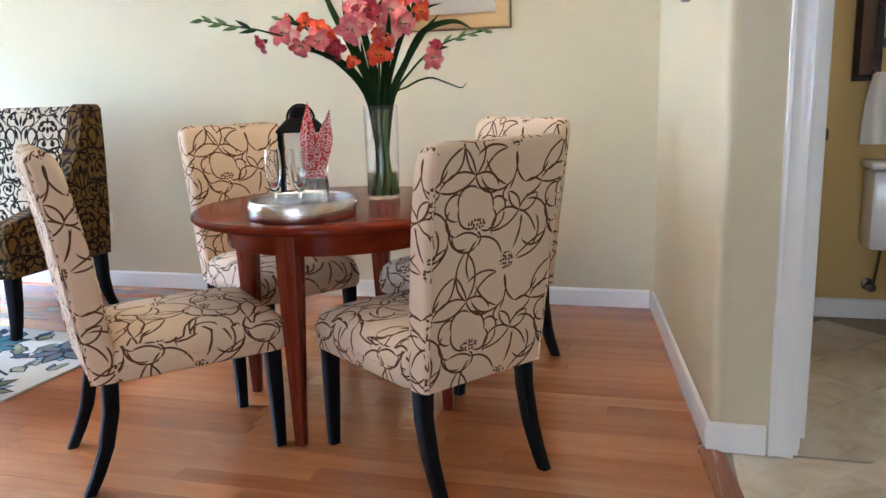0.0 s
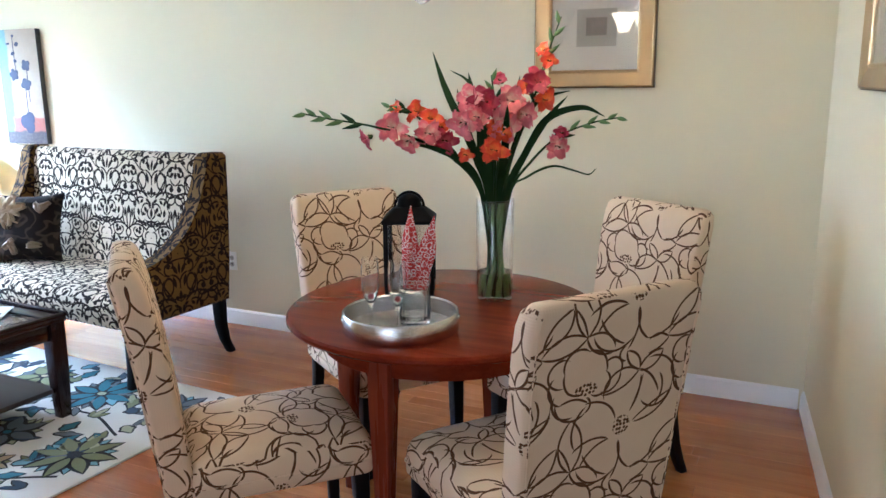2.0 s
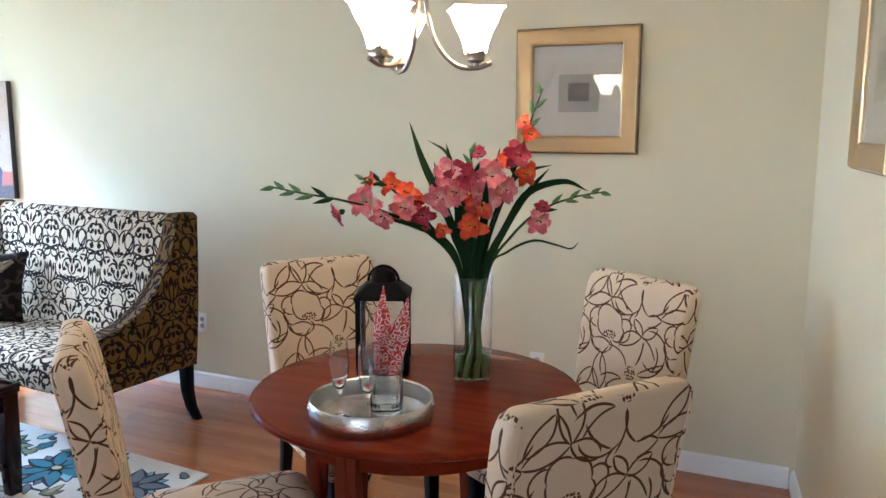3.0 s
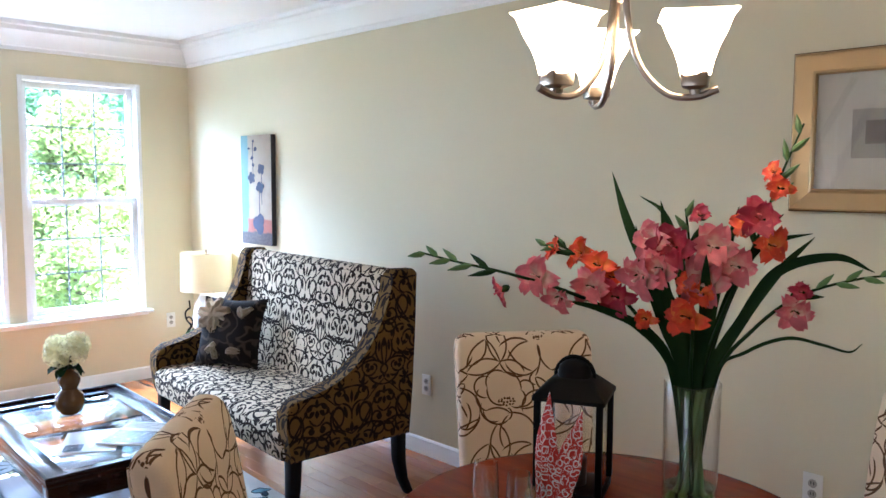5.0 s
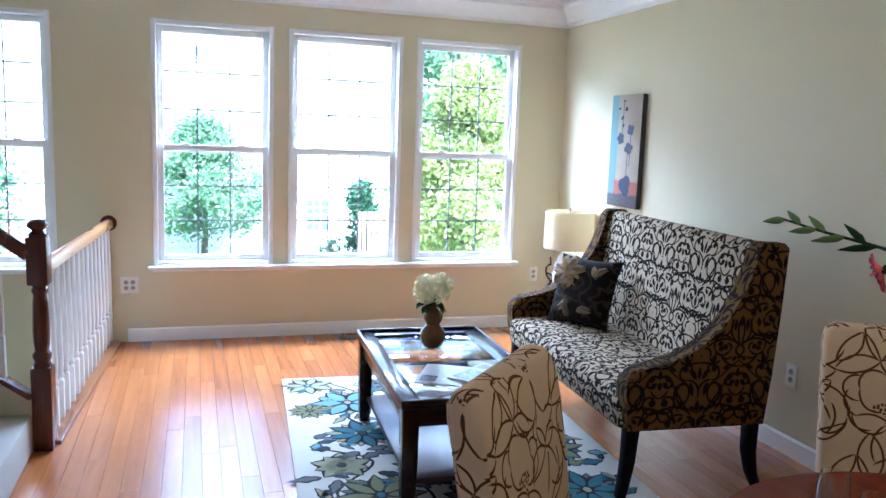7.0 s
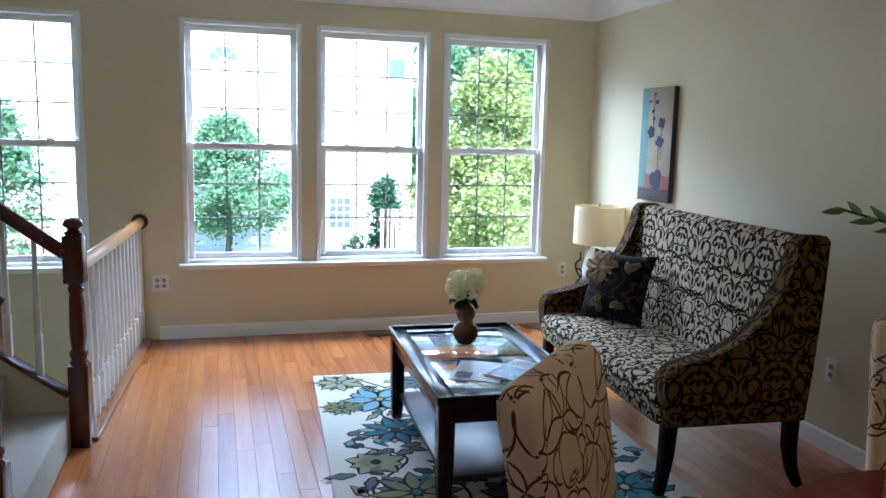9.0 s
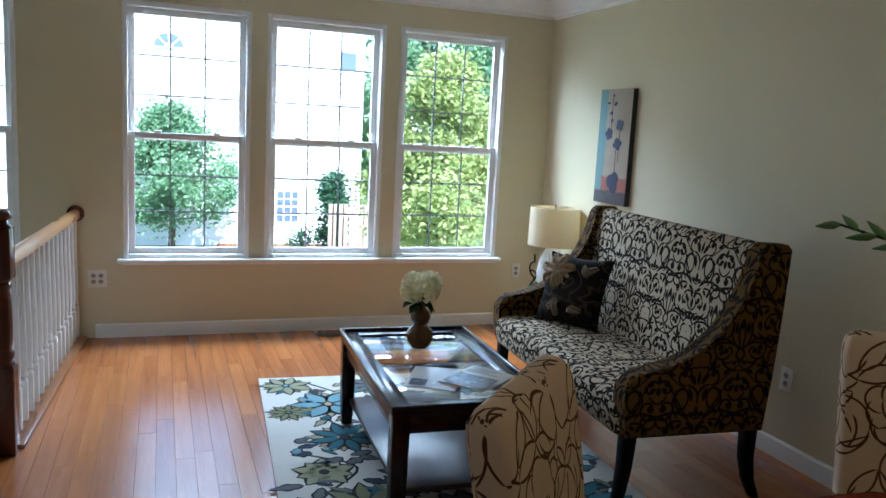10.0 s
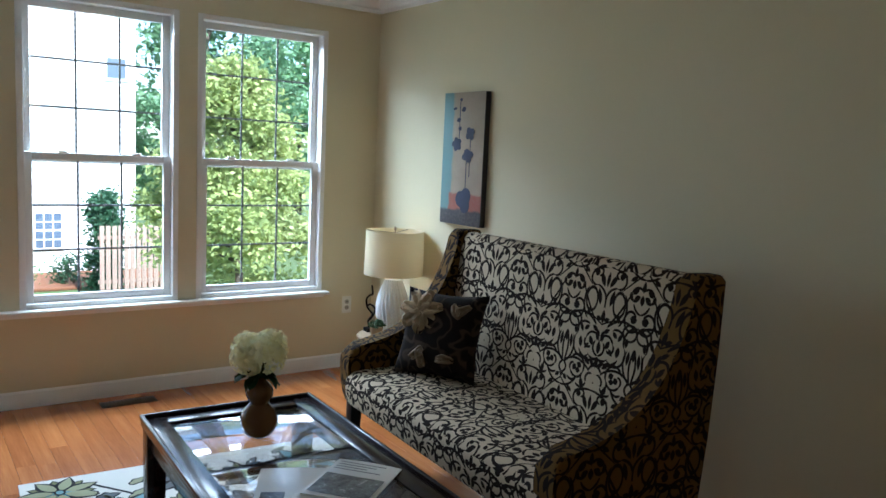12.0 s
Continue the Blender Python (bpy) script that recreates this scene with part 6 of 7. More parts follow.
tube(bm, [(0.075 * math.sin(q), -0.05, -0.075 - 0.0 + 0.075 * math.cos(q)) for q in (2 * math.pi * i / 28 for i in range(29))], 0.005, 6)
part("ring", bm, M_BRONZE, towel_ring)
bm = bmesh.new()
rings = []
for z, w in ((1.17, 0.05), (1.16, 0.062), (1.05, 0.085), (0.95, 0.095), (0.85, 0.098), (0.845, 0.096)):
    rings.append([Vector((w * math.cos(q) * (1 + 0.05 * math.cos(9 * q)), 0.028 * math.sin(q) * (1 + 0.3 * math.sin(7 * q + z * 5)), z)) for q in (2 * math.pi * i / 40 for i in range(40))])
loft(bm, rings)
single("hand_towel", bm, plain("white_terry", (0.82, 0.80, 0.76), 0.95, vary=0.04, scale=30, fine=500, bump=0.6), pose(1.50, YB - 0.05, 0), "white terry hand towel hanging from the ring", "towel", smooth=60)
picture2 = thing("dark_frame", 1.415, YB, 1.48, 0, "dark brown wooden picture frame", "picture")
bm = bmesh.new()
frame_bars(bm, 0.12, 0.70, 0.03, 0.02, [(0, 0.001), (0, 0.022), (0.03, 0.018), (0.03, 0.001), (0, 0.001)])
part("frame", bm, M_ESPRESSO, picture2)
part("panel", box(0.07, 0.004, 0.65, (0, -0.006, 0)), plain("brown_print", (0.10, 0.05, 0.02), 0.6), picture2, smooth=0)
toilet = thing("toilet", 1.665, YB - 0.002, 0, 0, "white porcelain toilet against the bathroom wall", "toilet")
M_PORC = plain("white_porcelain", (0.82, 0.81, 0.78), 0.1, vary=0.01, bump=0.0)
part("tank", slab(-0.23, 0.23, -0.20, -0.012, 0.37, 0.74, 0.025), M_PORC, toilet)
part("tank_lid", slab(-0.245, 0.245, -0.215, -0.006, 0.742, 0.775, 0.012), M_PORC, toilet)
bm = bmesh.new()
loft(bm, [[Vector((w * math.cos(q), -0.44 + (dd + 0.05 * (math.sin(q) < 0)) * math.sin(q), z)) for q in (2 * math.pi * i / 32 for i in range(32))] for z, w, dd in ((0.0, 0.13, 0.20), (0.12, 0.11, 0.18), (0.28, 0.16, 0.22), (0.38, 0.185, 0.25), (0.40, 0.18, 0.245))])
part("bowl", bm, M_PORC, toilet)
bm = bmesh.new()
loft(bm, [[Vector((w * math.cos(q), -0.44 + (dd + 0.05 * (math.sin(q) < 0)) * math.sin(q), z)) for q in (2 * math.pi * i / 32 for i in range(32))] for z, w, dd in ((0.402, 0.185, 0.25), (0.425, 0.19, 0.255), (0.435, 0.17, 0.235))])
part("seat_lid", bm, M_PORC, toilet)
bm = bmesh.new()
tube(bm, spline([(-0.15, -0.10, 0.38), (-0.16, -0.10, 0.28), (-0.165, -0.08, 0.20), (-0.17, -0.02, 0.17)], 5), 0.007, 7)
lathe(bm, [(0.03, 0.0), (0.028, 0.006), (0.012, 0.01), (0.012, 0.05), (0.022, 0.055), (0.022, 0.07), (0.001, 0.072)], 14, m=Matrix.Translation((-0.17, -0.001, 0.17)) @ pose(0, 0, 0, 90, 0, 0))
part("supply_valve", bm, M_BRONZE, toilet, "dark supply pipe and valve")
baseboard((X_EAST, YB), (1.05, YB))

# ---------------- tufted flowers of the rug ----------------
rug = bpy.data.objects["area_rug"]
TUFT = {k: plain("tuft_" + k, c, 0.95, vary=0.14, scale=30, fine=500, bump=0.6) for k, c in dict(
    teal=(0.045, 0.15, 0.19), sky=(0.20, 0.36, 0.42), olive=(0.20, 0.21, 0.10), sage=(0.36, 0.36, 0.22), grey=(0.13, 0.14, 0.15), tan=(0.40, 0.31, 0.19), navy=(0.035, 0.055, 0.085), ink=(0.018, 0.018, 0.02)).items()}
RZ = 0.0125


def flat_shape(bm, pts, z):
    lo = [bm.verts.new((x, y, z - 0.0025)) for x, y in pts]
    hi = [bm.verts.new((x, y, z)) for x, y in pts]
    bm.faces.new(hi)
    for i in range(len(pts)):
        j = (i + 1) % len(pts)
        bm.faces.new((lo[i], lo[j], hi[j], hi[i]))


def leaf_pts(x, y, ang, ln, wd, lobes=0):
    out = []
    n = 9
    for s in (1, -1):
        for i in range(n):
            t = i / n if s == 1 else 1 - i / n
            half = wd * math.sin(math.pi * min(1, t ** 0.8)) * (1 + (0.18 * math.sin(lobes * math.pi * t) if lobes else 0))
            px, py = ln * t, s * half
            out.append((x + px * math.cos(ang) - py * math.sin(ang), y + px * math.sin(ang) + py * math.cos(ang)))
    return out


def tuft_flower(x, y, r, petals, main, second, heart, turn=0.0):
    f = new("tufted_flower")
    f.parent = rug
    layers = {"ink": bmesh.new(), main: bmesh.new(), second: bmesh.new(), heart: bmesh.new()}
    for k in range(petals):
        a = turn + 2 * math.pi * k / petals
        for col, off, ln, wd in ((second, math.pi / petals, 0.86, 0.55), (main, 0.0, 1.0, 0.62)):
            aa = a + off
            w = math.pi * r / petals * wd
            flat_shape(layers["ink"], leaf_pts(x + 0.1 * r * math.cos(aa), y + 0.1 * r * math.sin(aa), aa, r * ln, w), RZ + 0.0006 * (1 if col == second else 2) - 0.0004)
            flat_shape(layers[col], leaf_pts(x + 0.16 * r * math.cos(aa), y + 0.16 * r * math.sin(aa), aa, r * ln * 0.88, w * 0.60), RZ + 0.0006 * (1 if col == second else 2))
    ring = lambda rr: [(x + rr * math.cos(2 * math.pi * i / 16), y + rr * 0.75 * math.sin(2 * math.pi * i / 16)) for i in range(16)]
    flat_shape(layers["ink"], ring(0.20 * r), RZ + 0.0022)
    flat_shape(layers[heart], ring(0.13 * r), RZ + 0.0026)
    for name, bmm in layers.items():
        part("petals_" + name, bmm, TUFT[name], f, smooth=0)
    return f


def tuft_leaf(x, y, ang, ln, wd, col, lobes=5):
    bm = bmesh.new()
    flat_shape(bm, leaf_pts(x, y, ang, ln, wd, lobes), RZ + 0.0004)
    o = part("tufted_leaf", bm, TUFT["ink"], rug, smooth=0)
    bm = bmesh.new()
    c, s = math.cos(ang), math.sin(ang)
    flat_shape(bm, leaf_pts(x + 0.07 * ln * c, y + 0.07 * ln * s, ang, ln * 0.86, wd * 0.66, lobes), RZ + 0.0009)
    part("leaf_fill", bm, TUFT[col], o, smooth=0)


def tuft_vine(pts):
    p = spline([(x, y, 0) for x, y in pts], 6)
    bm = bmesh.new()
    left, right = [], []
    for i, q in enumerate(p):
        t = (p[min(i + 1, len(p) - 1)] - p[max(i - 1, 0)]).normalized()
        left.append((q.x - t.y * 0.007, q.y + t.x * 0.007))
        right.append((q.x + t.y * 0.007, q.y - t.x * 0.007))
    for i in range(len(p) - 1):
        flat_shape(bm, [left[i], right[i], right[i + 1], left[i + 1]], RZ + 0.0002)
    part("tufted_vine", bm, TUFT["ink"], rug, smooth=0)


rr = random.Random(21)
for x, y, r, n, a, b, h, t in ((-0.25, -0.40, 0.17, 8, "teal", "tan", "navy", 0.2), (-0.72, -0.42, 0.19, 6, "sky", "sage", "tan", 0.5), (-1.05, -0.62, 0.14, 7, "sage", "olive", "sky", 0.1), (-0.62, -0.64, 0.11, 9, "olive", "tan", "grey", 0.3),
                               (0.12, -0.55, 0.13, 5, "sage", "sage", "ink", 0.6), (0.45, -0.42, 0.18, 8, "olive", "grey", "teal", 0.0), (0.62, -0.66, 0.11, 6, "sky", "teal", "tan", 0.9), (0.90, -0.45, 0.17, 7, "sage", "tan", "navy", 0.4),
                               (-1.0, -0.12, 0.15, 8, "grey", "olive", "sky", 0.7), (-0.55, 0.02, 0.16, 7, "sage", "teal", "tan", 0.2), (0.0, 0.05, 0.18, 8, "sky", "tan", "navy", 0.5), (0.55, 0.0, 0.15, 6, "grey", "sage", "teal", 0.1),
                               (1.0, 0.0, 0.17, 8, "olive", "sky", "ink", 0.3), (-0.95, 0.42, 0.16, 7, "sky", "grey", "tan", 0.8), (-0.45, 0.50, 0.17, 8, "navy", "sage", "sky", 0.2), (0.08, 0.50, 0.15, 6, "olive", "teal", "tan", 0.6),
                               (0.55, 0.48, 0.18, 8, "teal", "grey", "sage", 0.0), (1.0, 0.52, 0.15, 7, "grey", "sky", "navy", 0.4), (-0.40, -0.18, 0.10, 6, "tan", "sage", "grey", 0.0), (0.30, -0.15, 0.10, 6, "navy", "teal", "sky", 0.5), (0.75, -0.22, 0.10, 6, "tan", "olive", "teal", 0.2)):
    tuft_flower(x, y, r * 1.05, n, a, b, h, t)
for k in range(165):
    x, y = rr.uniform(-1.08, 1.06), rr.uniform(-0.66, 0.66)
    tuft_leaf(x, y, rr.uniform(0, 6.28), rr.uniform(0.09, 0.15), rr.uniform(0.024, 0.04), rr.choice(("grey", "olive", "teal", "sage", "navy", "navy", "grey", "sky")))
for pts in (((-1.1, -0.5), (-0.8, -0.3), (-0.5, -0.45), (-0.2, -0.2)), ((-0.1, -0.65), (0.1, -0.4), (0.4, -0.6), (0.7, -0.5), (1.0, -0.65)), ((-1.1, 0.1), (-0.8, 0.25), (-0.5, 0.2), (-0.2, 0.35), (0.1, 0.25)),
            ((0.2, -0.3), (0.5, -0.2), (0.8, -0.3), (1.1, -0.15)), ((-0.7, 0.65), (-0.3, 0.55), (0.0, 0.65), (0.3, 0.5)), ((0.4, 0.2), (0.7, 0.3), (1.0, 0.2))):
    tuft_vine(pts)
# small dark sprigs that fill the ground between the flowers
spots = []
for k in range(900):
    x, y, a = rr.uniform(-1.17, 1.17), rr.uniform(-0.73, 0.73), rr.uniform(0, 2 * math.pi)
    if len(spots) < 60 and all((x - p) ** 2 + (y - q) ** 2 > 0.15 ** 2 for p, q in spots):
        spots.append((x, y))
        for d in (-0.6, 0.0, 0.6)[:rr.choice((2, 3))]:
            ln = rr.uniform(0.075, 0.12)
            tx, ty = x + ln * math.cos(a + d), y + ln * math.sin(a + d)
            if abs(tx) < 1.18 and abs(ty) < 0.74:
                tuft_leaf(x, y, a + d, ln, rr.uniform(0.017, 0.026), rr.choice(("navy", "olive", "teal", "grey", "sage")), 3)

# ---------------- outdoors ----------------
GZ = -3.1
g = Graph("lawn")
co = g.coords()
a, b = g.noise(co, 0.35), g.noise(co, 18.0)
col = g.mix(a, (0.045, 0.085, 0.022), (0.085, 0.13, 0.035))
g.bump(b, 0.6, 0.05)
M_LAWN = g.done(g.mix(g.mul(b, 0.4), col, (0.12, 0.12, 0.05)), 0.9)
bm = bmesh.new()
add_box(bm, 1600, 1600, 0.4, (-400, 0, GZ - 0.2))
tagged(part("ground", bm, M_LAWN, smooth=0), "mown green lawn", "lawn", kind="structure")
tagged(part("road", slab(-24.5, -19.5, -40, 30, GZ + 0.002, GZ + 0.03), plain("asphalt", (0.055, 0.054, 0.052), 0.9, vary=0.1, scale=1, fine=60, bump=0.4), smooth=0), "grey asphalt driveway", "road", kind="structure")
single("mulch_bed", slab(-29.4, -26.3, 3.6, 9.5, GZ + 0.002, GZ + 0.10, 0.03), plain("bark_mulch", (0.16, 0.065, 0.03), 0.95, vary=0.3, scale=8, fine=90, bump=0.8), None, "reddish bark mulch bed along the house", "planting bed", smooth=0)

M_SIDING = plain("white_siding", (0.80, 0.80, 0.78), 0.6, vary=0.02, scale=1, fine=30, bump=0.05)
M_FARPANE = plain("dark_far_glass", (0.10, 0.13, 0.18), 0.08, vary=0.1, scale=2, bump=0.0)
M_BRICK = plain("pale_brick", (0.36, 0.20, 0.15), 0.9, vary=0.15, scale=6, fine=40, bump=0.5)
HX, HY0, HY1, HZ1 = -29.5, -14.0, 8.9, 6.4
house = thing("neighbour_house", label="white clapboard townhouse across the yard", category="house")
part("wall", slab(HX - 8, HX, HY0, HY1, GZ, HZ1), M_SIDING, house, smooth=0)
bm = bmesh.new()
for k in range(int((HZ1 - GZ - 0.3) / 0.19)):
    z = GZ + 0.3 + 0.19 * k
    loft(bm, [[Vector((HX, y, z)), Vector((HX + 0.030, y, z)), Vector((HX + 0.006, y, z + 0.188)), Vector((HX, y, z + 0.188))] for y in (HY0, HY1)])
sd = part("lap_siding", bm, M_SIDING, house, "white lap siding boards", smooth=0)
sd["kind"] = "stuff"
bm = bmesh.new()
loft(bm, [[Vector((x, y, z)) for x, z in ((HX + 0.5, HZ1 - 0.05), (HX - 4, HZ1 + 3.0), (HX - 8.5, HZ1 - 0.05))] for y in (HY0 - 0.4, HY1 + 0.4)])
part("roof", bm, plain("grey_shingle", (0.12, 0.115, 0.11), 0.9, vary=0.15, scale=3, fine=20, bump=0.5), house, smooth=0)
part("corner_board", slab(HX - 0.02, HX + 0.05, HY1 - 0.14, HY1 + 0.02, GZ, HZ1), M_WHITE, house, smooth=0)
part("brick_base", slab(HX - 0.02, HX + 0.10, -12.0, -3.9, GZ, -1.35), M_BRICK, house, "pale red brick foundation", smooth=0)


def far_window(y0, y1, z0, z1, cols, rows, dark=True):
    w = new("window")
    w.parent = house
    part("frame", slab(HX + 0.03, HX + 0.06, y0 - 0.09, y1 + 0.09, z0 - 0.09, z1 + 0.09, 0.01), M_WHITE, w)
    pw_, ph = (y1 - y0) / cols, (z1 - z0) / rows
    for i in range(cols):
        for j in range(rows):
            gap = 0.02 + (0.03 if rows > 3 and j == rows // 2 else 0)
            part("pane", slab(HX + 0.055, HX + 0.066, y0 + pw_ * i + 0.02, y0 + pw_ * (i + 1) - 0.02, z0 + ph * j + gap, z0 + ph * (j + 1) - 0.02), M_FARPANE if dark else M_SIDING, w, smooth=0)


far_window(5.74, 6.56, -2.20, -1.02, 3, 4)
far_window(7.98, 8.62, 3.55, 4.25, 1, 1)
far_window(1.50, 2.32, 1.55, 3.25, 2, 2, False)
far_window(-3.6, -2.7, 1.4, 3.0, 2, 4, False)
far_window(-7.6, -6.7, 1.4, 3.0, 2, 4, False)
far_window(-7.6, -6.7, -1.2, 0.4, 2, 4)
fan = new("fan_window")
fan.parent = house
bm = bmesh.new()
prism(bm, [(0.62 * math.cos(math.pi * i / 20), 0.62 * math.sin(math.pi * i / 20)) for i in range(21)], 0.04, Matrix(((0, 0, 1, HX + 0.05), (1, 0, 0, 1.93), (0, 1, 0, 3.86), (0, 0, 0, 1))))
part("frame", bm, M_WHITE, fan)
for k in range(4):
    a0, a1 = math.pi * k / 4 + 0.07, math.pi * (k + 1) / 4 - 0.07
    pts = [(r * math.cos(a0 + (a1 - a0) * i / 5), r * math.sin(a0 + (a1 - a0) * i / 5)) for r, seq in ((0.50, range(6)), (0.16, range(5, -1, -1))) for i in seq]
    bm = bmesh.new()
    prism(bm, pts, 0.012, Matrix(((0, 0, 1, HX + 0.072), (1, 0, 0, 1.93), (0, 1, 0, 3.88), (0, 0, 0, 1))))
    part("pane", bm, M_FARPANE, fan, smooth=0)

fence = thing("garden_fence", label="weathered tan board fence panel", category="fence")
M_FENCE = wood("fence_wood", (0.22, 0.15, 0.11), (0.38, 0.28, 0.21), 0.85, "z")
for z in (GZ + 0.45, GZ + 1.75):
    part("rail", slab(-24.9, -24.85, 6.75, 9.3, z - 0.05, z + 0.05), M_FENCE, fence, smooth=0)
f0 = part("board", slab(-0.012, 0.012, -0.065, 0.065, 0.06, 2.1, 0.006), M_FENCE, fence)
f0.matrix_basis = Matrix.Translation((-24.83, 6.85, GZ))
for k in range(1, 15):
    shared("board", f0, fence, Matrix.Translation((-24.83 if k % 2 else -24.80, 6.85 + 0.17 * k, GZ)))


M_BARK = plain("tree_bark", (0.10, 0.075, 0.055), 0.95, vary=0.25, scale=6, fine=50, bump=0.8)
M_LEAF_Y = leaf_material("yellow_green_leaf", (0.25, 0.32, 0.10), (0.50, 0.54, 0.20))
M_LEAF_G = leaf_material("green_leaf", (0.09, 0.21, 0.08), (0.22, 0.36, 0.16))
M_LEAF_B = leaf_material("blue_green_leaf", (0.10, 0.21, 0.10), (0.25, 0.38, 0.20))
M_LEAF_D = leaf_material("dark_green_leaf", (0.03, 0.085, 0.04), (0.08, 0.18, 0.085))


def tree(name, x, y, trunk_h, crown, leaves, leaf, material, seed, label, category="tree", trunk_r=0.13):
    """crown: (z from the ground, radius) rows from the bottom up; clumps of leaves gather round limb ends."""
    t = thing(name, x, y, GZ, 0, label, category)
    r = random.Random(seed)
    top = crown[-1][0]
    bm = bmesh.new()
    tube(bm, [(0, 0, -0.05), (0.03, 0.02, trunk_h * 0.6), (0.0, 0.05, trunk_h), (0.05, 0.0, top * 0.85)], [trunk_r * 1.25, trunk_r, trunk_r * 0.8, 0.02], 10)
    clumps = []
    zs = [c[0] for c in crown]
    for k in range(80):
        z = zs[0] + (zs[-1] - zs[0]) * r.random() ** 0.85
        i = max(j for j in range(len(zs) - 1) if zs[j] <= z)
        f = (z - zs[i]) / (zs[i + 1] - zs[i])
        rad = (crown[i][1] * (1 - f) + crown[i + 1][1] * f) * r.uniform(0.3, 1.0)
        q = r.uniform(0, 2 * math.pi)
        clumps.append((Vector((rad * math.cos(q), rad * math.sin(q), z)), r.uniform(0.3, 0.56) * (0.5 + 0.5 * crown[len(crown) // 2][1] / 1.6)))
    for c, s in clumps[:16]:
        base = Vector((0, 0, max(trunk_h * 0.7, min(c.z - 0.3, top * 0.8))))
        tube(bm, [base, base.lerp(c, 0.5) + Vector((0, 0, -0.08)), c], [trunk_r * 0.35, trunk_r * 0.22, 0.012], 6)
    part("trunk", bm, M_BARK, t)
    verts, faces = [], []
    for k in range(leaves):
        c, s = clumps[r.randrange(len(clumps))]
        p = c + Vector((r.gauss(0, s * 0.62), r.gauss(0, s * 0.62), r.gauss(0, s * 0.5)))
        a = Vector((r.gauss(0, 1), r.gauss(0, 1), r.gauss(0, 0.6))).normalized() * leaf * r.uniform(0.7, 1.3)
        b = a.cross(Vector((r.gauss(0, 1), r.gauss(0, 1), r.gauss(0, 1)))).normalized() * leaf * 0.55
        n0 = len(verts)
        verts += [p - a, p + b, p + a, p - b]
        faces.append((n0, n0 + 1, n0 + 2, n0 + 3))
    me = bpy.data.meshes.new("crown")
    me.from_pydata([tuple(v) for v in verts], [], faces)
    me.materials.append(material)
    o = new("crown", me)
    o.parent = t
    return t


tree("maple_tree", -15.0, 7.2, 1.2, [(0.2, 1.7), (1.5, 2.05), (2.8, 1.8), (4.0, 1.25), (5.0, 0.7), (5.9, 0.12)], 40000, 0.065, M_LEAF_Y, 2, "dense conical yellow-green tree in sunlight", trunk_r=0.12)
tree("young_tree", -27.2, 2.0, 1.1, [(1.25, 1.6), (1.8, 2.4), (2.7, 2.5), (3.5, 1.7), (4.2, 0.8), (4.8, 0.12)], 15000, 0.085, M_LEAF_B, 4, "spreading green tree before a white house", trunk_r=0.11)
tree("tall_tree", -33.0, 12.6, 3.0, [(2.0, 3.0), (4.5, 4.2), (7.0, 3.8), (9.5, 2.2), (11.0, 0.4)], 15000, 0.15, M_LEAF_B, 6, "tall blue-green tree behind the fence", trunk_r=0.22)
tree("tall_tree", -38.0, 19.0, 3.0, [(2.0, 3.2), (4.5, 4.5), (7.5, 4.0), (10.0, 2.4), (11.8, 0.4)], 13000, 0.17, M_LEAF_G, 7, "tall green tree far behind the fence", trunk_r=0.24)
tree("evergreen_shrub", -25.9, 7.15, 0.5, [(0.1, 0.35), (1.2, 0.45), (2.2, 0.4), (3.0, 0.12)], 7000, 0.07, M_LEAF_D, 9, "dark evergreen shrub beside the fence", "shrub", 0.07)
tree("low_shrub", -27.3, 6.3, 0.2, [(0.05, 0.35), (0.4, 0.45), (0.8, 0.15)], 700, 0.06, M_LEAF_D, 12, "small round shrub in the mulch bed", "shrub", 0.03)
tree("low_shrub", -27.0, 4.7, 0.2, [(0.05, 0.45), (0.4, 0.55), (0.9, 0.15)], 800, 0.06, M_LEAF_G, 13, "small round shrub in the mulch bed", "shrub", 0.03)
tree("young_tree", -21.0, -3.6, 1.1, [(0.9, 0.8), (1.8, 1.4), (3.0, 1.3), (4.2, 0.7), (5.0, 0.15)], 4500, 0.10, M_LEAF_B, 15, "slender green tree beyond the stair window", trunk_r=0.1)

# ---------------- floor boards and tiles, piece by piece ----------------
BOARD = 0.083
rng = random.Random(5)
board_meshes = {}


def board_mesh(length):
    key = round(length, 2)
    if key not in board_meshes:
        bm = box(key - 0.0008, BOARD - 0.0007, 0.012, (0, 0, -0.006))
        top = [e for e in bm.edges if all(v.co.z > -0.001 for v in e.verts)]
        bmesh.ops.bevel(bm, geom=top, offset=0.0007, segments=1, affect="EDGES")
        me = bpy.data.meshes.new("board")
        bm.to_mesh(me)
        bm.free()
        me.materials.append(M_FLOOR)
        board_meshes[key] = me
    return board_meshes[key]


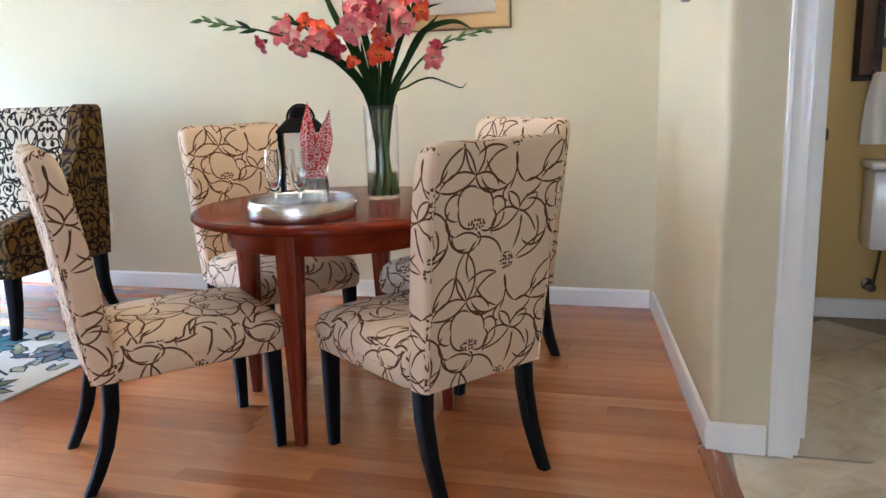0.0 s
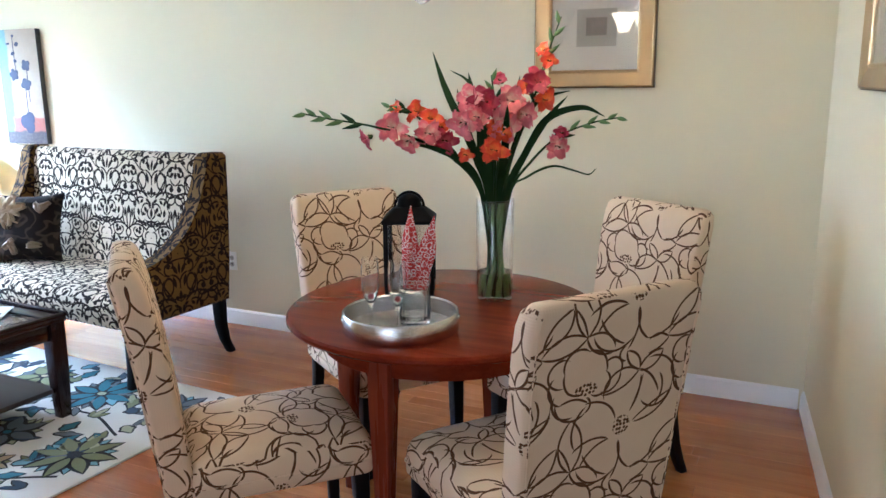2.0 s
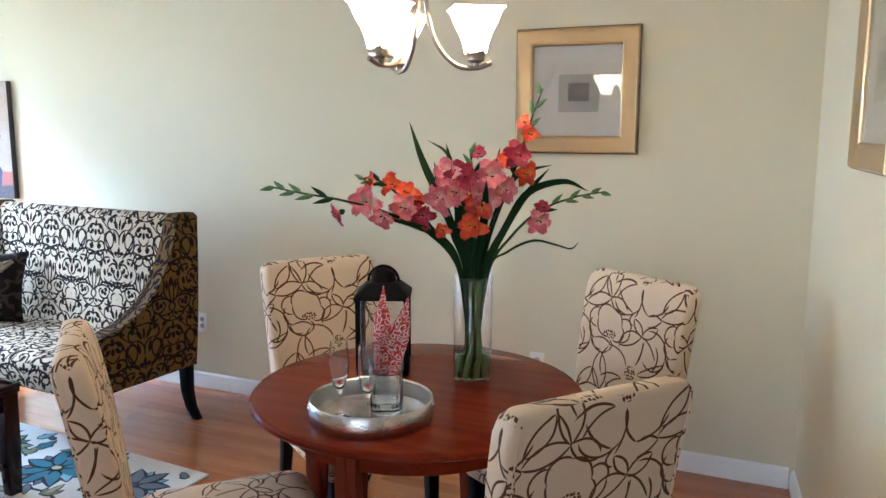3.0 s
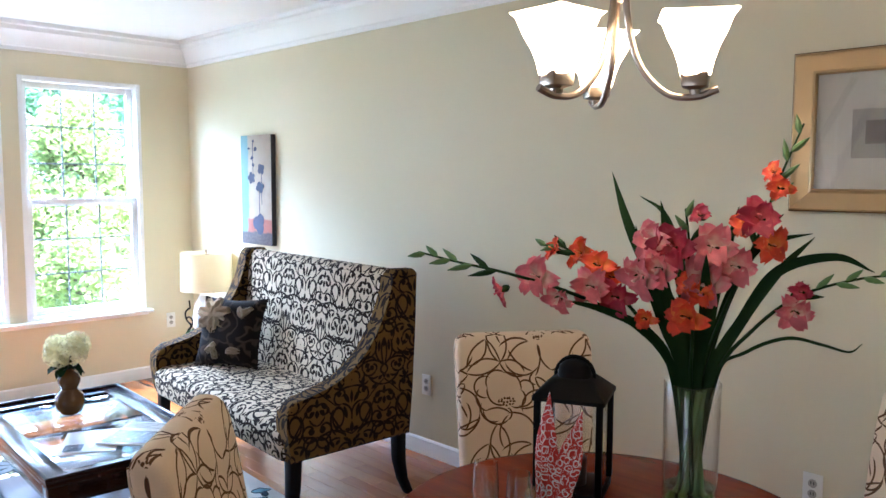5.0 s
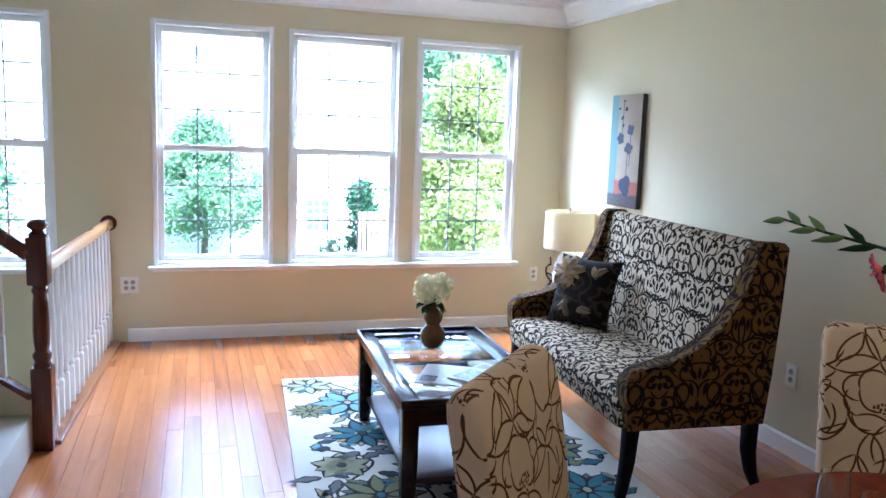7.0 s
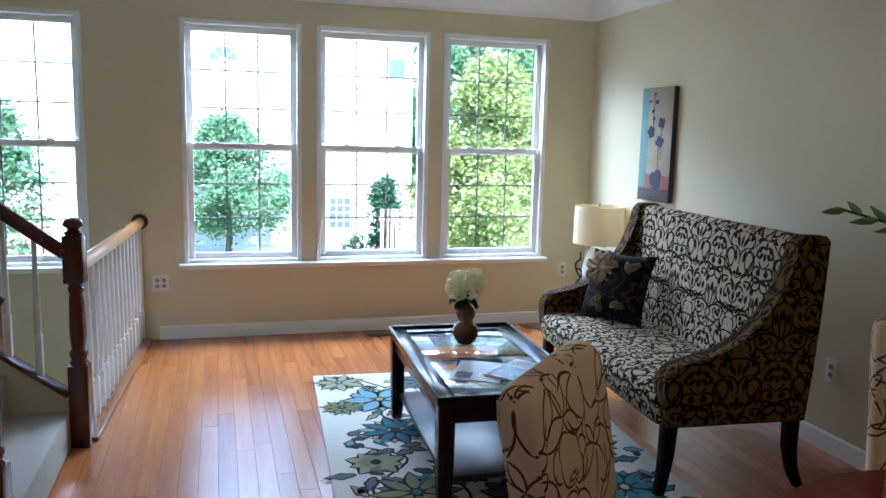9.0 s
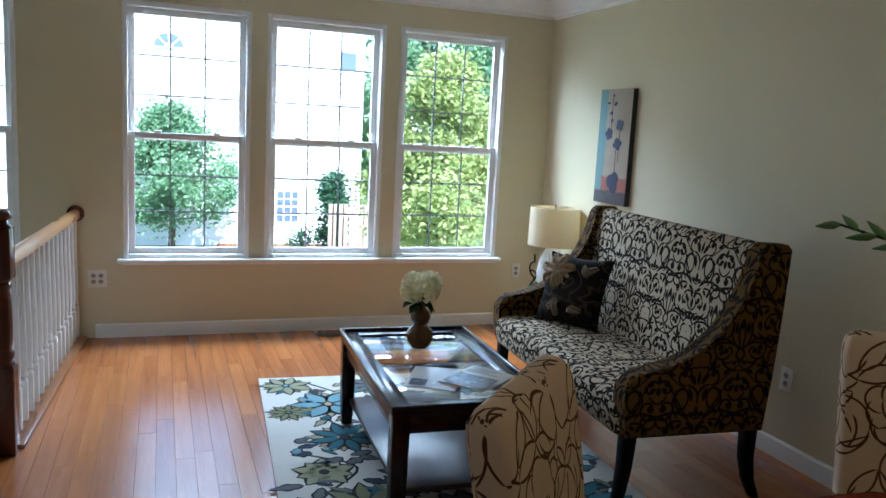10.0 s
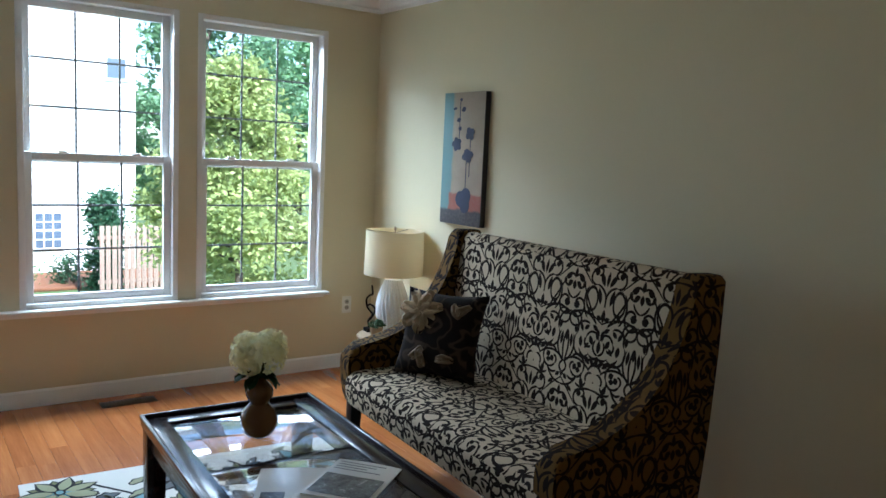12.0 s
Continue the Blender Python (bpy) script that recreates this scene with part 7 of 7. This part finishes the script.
wood_floor = thing("floor_boards", label="polished reddish oak strip floor", category="floor", kind="structure")
rest = bmesh.new()
rows = int((Y_BACK - Y_SOUTH) / BOARD) + 1
for r in range(rows):
    yc = Y_BACK - 0.004 - BOARD * (r + 0.5)
    if yc < Y_SOUTH:
        break
    x, x_end = (X_WIN + 0.002 if yc > 1.18 else -4.7 if yc > 1.10 else -4.0 if yc > 1.03 else -3.66), (edge_x(yc) + 0.01 if yc > 3.02 else edge_x(yc) - 0.03)
    first = True
    while x < x_end - 0.02:
        ln = rng.choice((0.55, 0.7, 0.9, 1.1, 1.3, 1.6))
        if first:
            ln, first = rng.uniform(0.2, 1.2), False
        if x_end - (x + ln) < 0.25:
            ln = x_end - x
        ln = round(ln, 2)
        if yc > 1.16:
            o = new("board", board_mesh(ln))
            o.parent = wood_floor
            o.matrix_basis = Matrix.Translation((x + ln / 2, yc, 0))
        else:
            add_box(rest, ln - 0.0012, BOARD - 0.0012, 0.012, (x + ln / 2, yc, -0.006))
        x += ln
o = part("boards", rest, M_FLOOR, wood_floor, smooth=0)
o["kind"] = "stuff"

# wooden reducer strip between boards and tiles
bm = bmesh.new()
a, b = Vector((edge_x(2.975), 2.975, 0)), Vector((edge_x(Y_SOUTH), Y_SOUTH, 0))
prof = [(-0.035, -0.01), (-0.035, 0.004), (-0.02, 0.008), (0.02, 0.007), (0.045, -0.002), (0.045, -0.01)]
loft(bm, [[p + Vector((u, 0, v)) for u, v in prof] for p in (a, b)])
tagged(part("threshold", bm, wood("threshold_wood", (0.16, 0.05, 0.015), (0.40, 0.15, 0.05), 0.25, "y"), smooth=30), "reddish wooden threshold strip", "threshold", kind="structure")

tile_floor = thing("tile_floor", label="pale marbled stone tile floor laid on the diagonal", category="floor", kind="structure")
part("grout", slab(0.60, X_EAST, Y_SOUTH, 4.585, -0.06, -0.0075), plain("grout", (0.42, 0.38, 0.31), 0.9), tile_floor, smooth=0)
g = Graph("stone_tile")
co = g.coords()
rnd = g.n.new("ShaderNodeObjectInfo").outputs["Random"]
node = g.n.new("ShaderNodeVectorMath")
g.put(node.inputs[0], co)
g.put(node.inputs[1], g.join(g.mul(rnd, 23.0), g.mul(rnd, 9.0), 0.0))
vein = g.noise(g.warp(node.outputs[0], 3.0, 0.5), 4.0, 6.0, 0.65)
col = g.ramp(vein, [(0.3, (0.52, 0.42, 0.29)), (0.48, (0.68, 0.60, 0.47)), (0.62, (0.78, 0.72, 0.62)), (0.75, (0.58, 0.49, 0.37))])
g.bump(vein, 0.1, 0.002)
M_TILE = g.done(col, 0.32)
bm = box(0.325, 0.325, 0.008, (0, 0, -0.006), 0.0025, seg=1)
me = bpy.data.meshes.new("tile")
bm.to_mesh(me)
bm.free()
me.materials.append(M_TILE)
pitch, turn = 0.33, pose(1.3, 1.5, 0, 0, 0, 45)
for i in range(-24, 25):
    for j in range(-24, 25):
        c = turn @ Vector((i * pitch, j * pitch, 0))
        if edge_x(c.y) + 0.20 < c.x < X_EAST - 0.1 and Y_SOUTH + 0.2 < c.y < 4.40 and not (2.8 < c.y < 3.3 and c.x < 1.12):
            o = new("tile", me)
            o.parent = tile_floor
            o.matrix_basis = turn @ Matrix.Translation((i * pitch, j * pitch, 0))
# cut tiles along the threshold and in the doorway
for k, (x0, x1, y0, y1) in enumerate(((0.75, 1.6, 2.6, 2.98), (0.80, 1.6, 2.2, 2.6), (0.93, 1.7, 3.0, 3.4))):
    part("cut_tile", slab(x0 + 0.0, x1, y0, y1 - 0.004, -0.007, -0.0035 + 0.0004 * k), M_TILE, tile_floor, smooth=0)
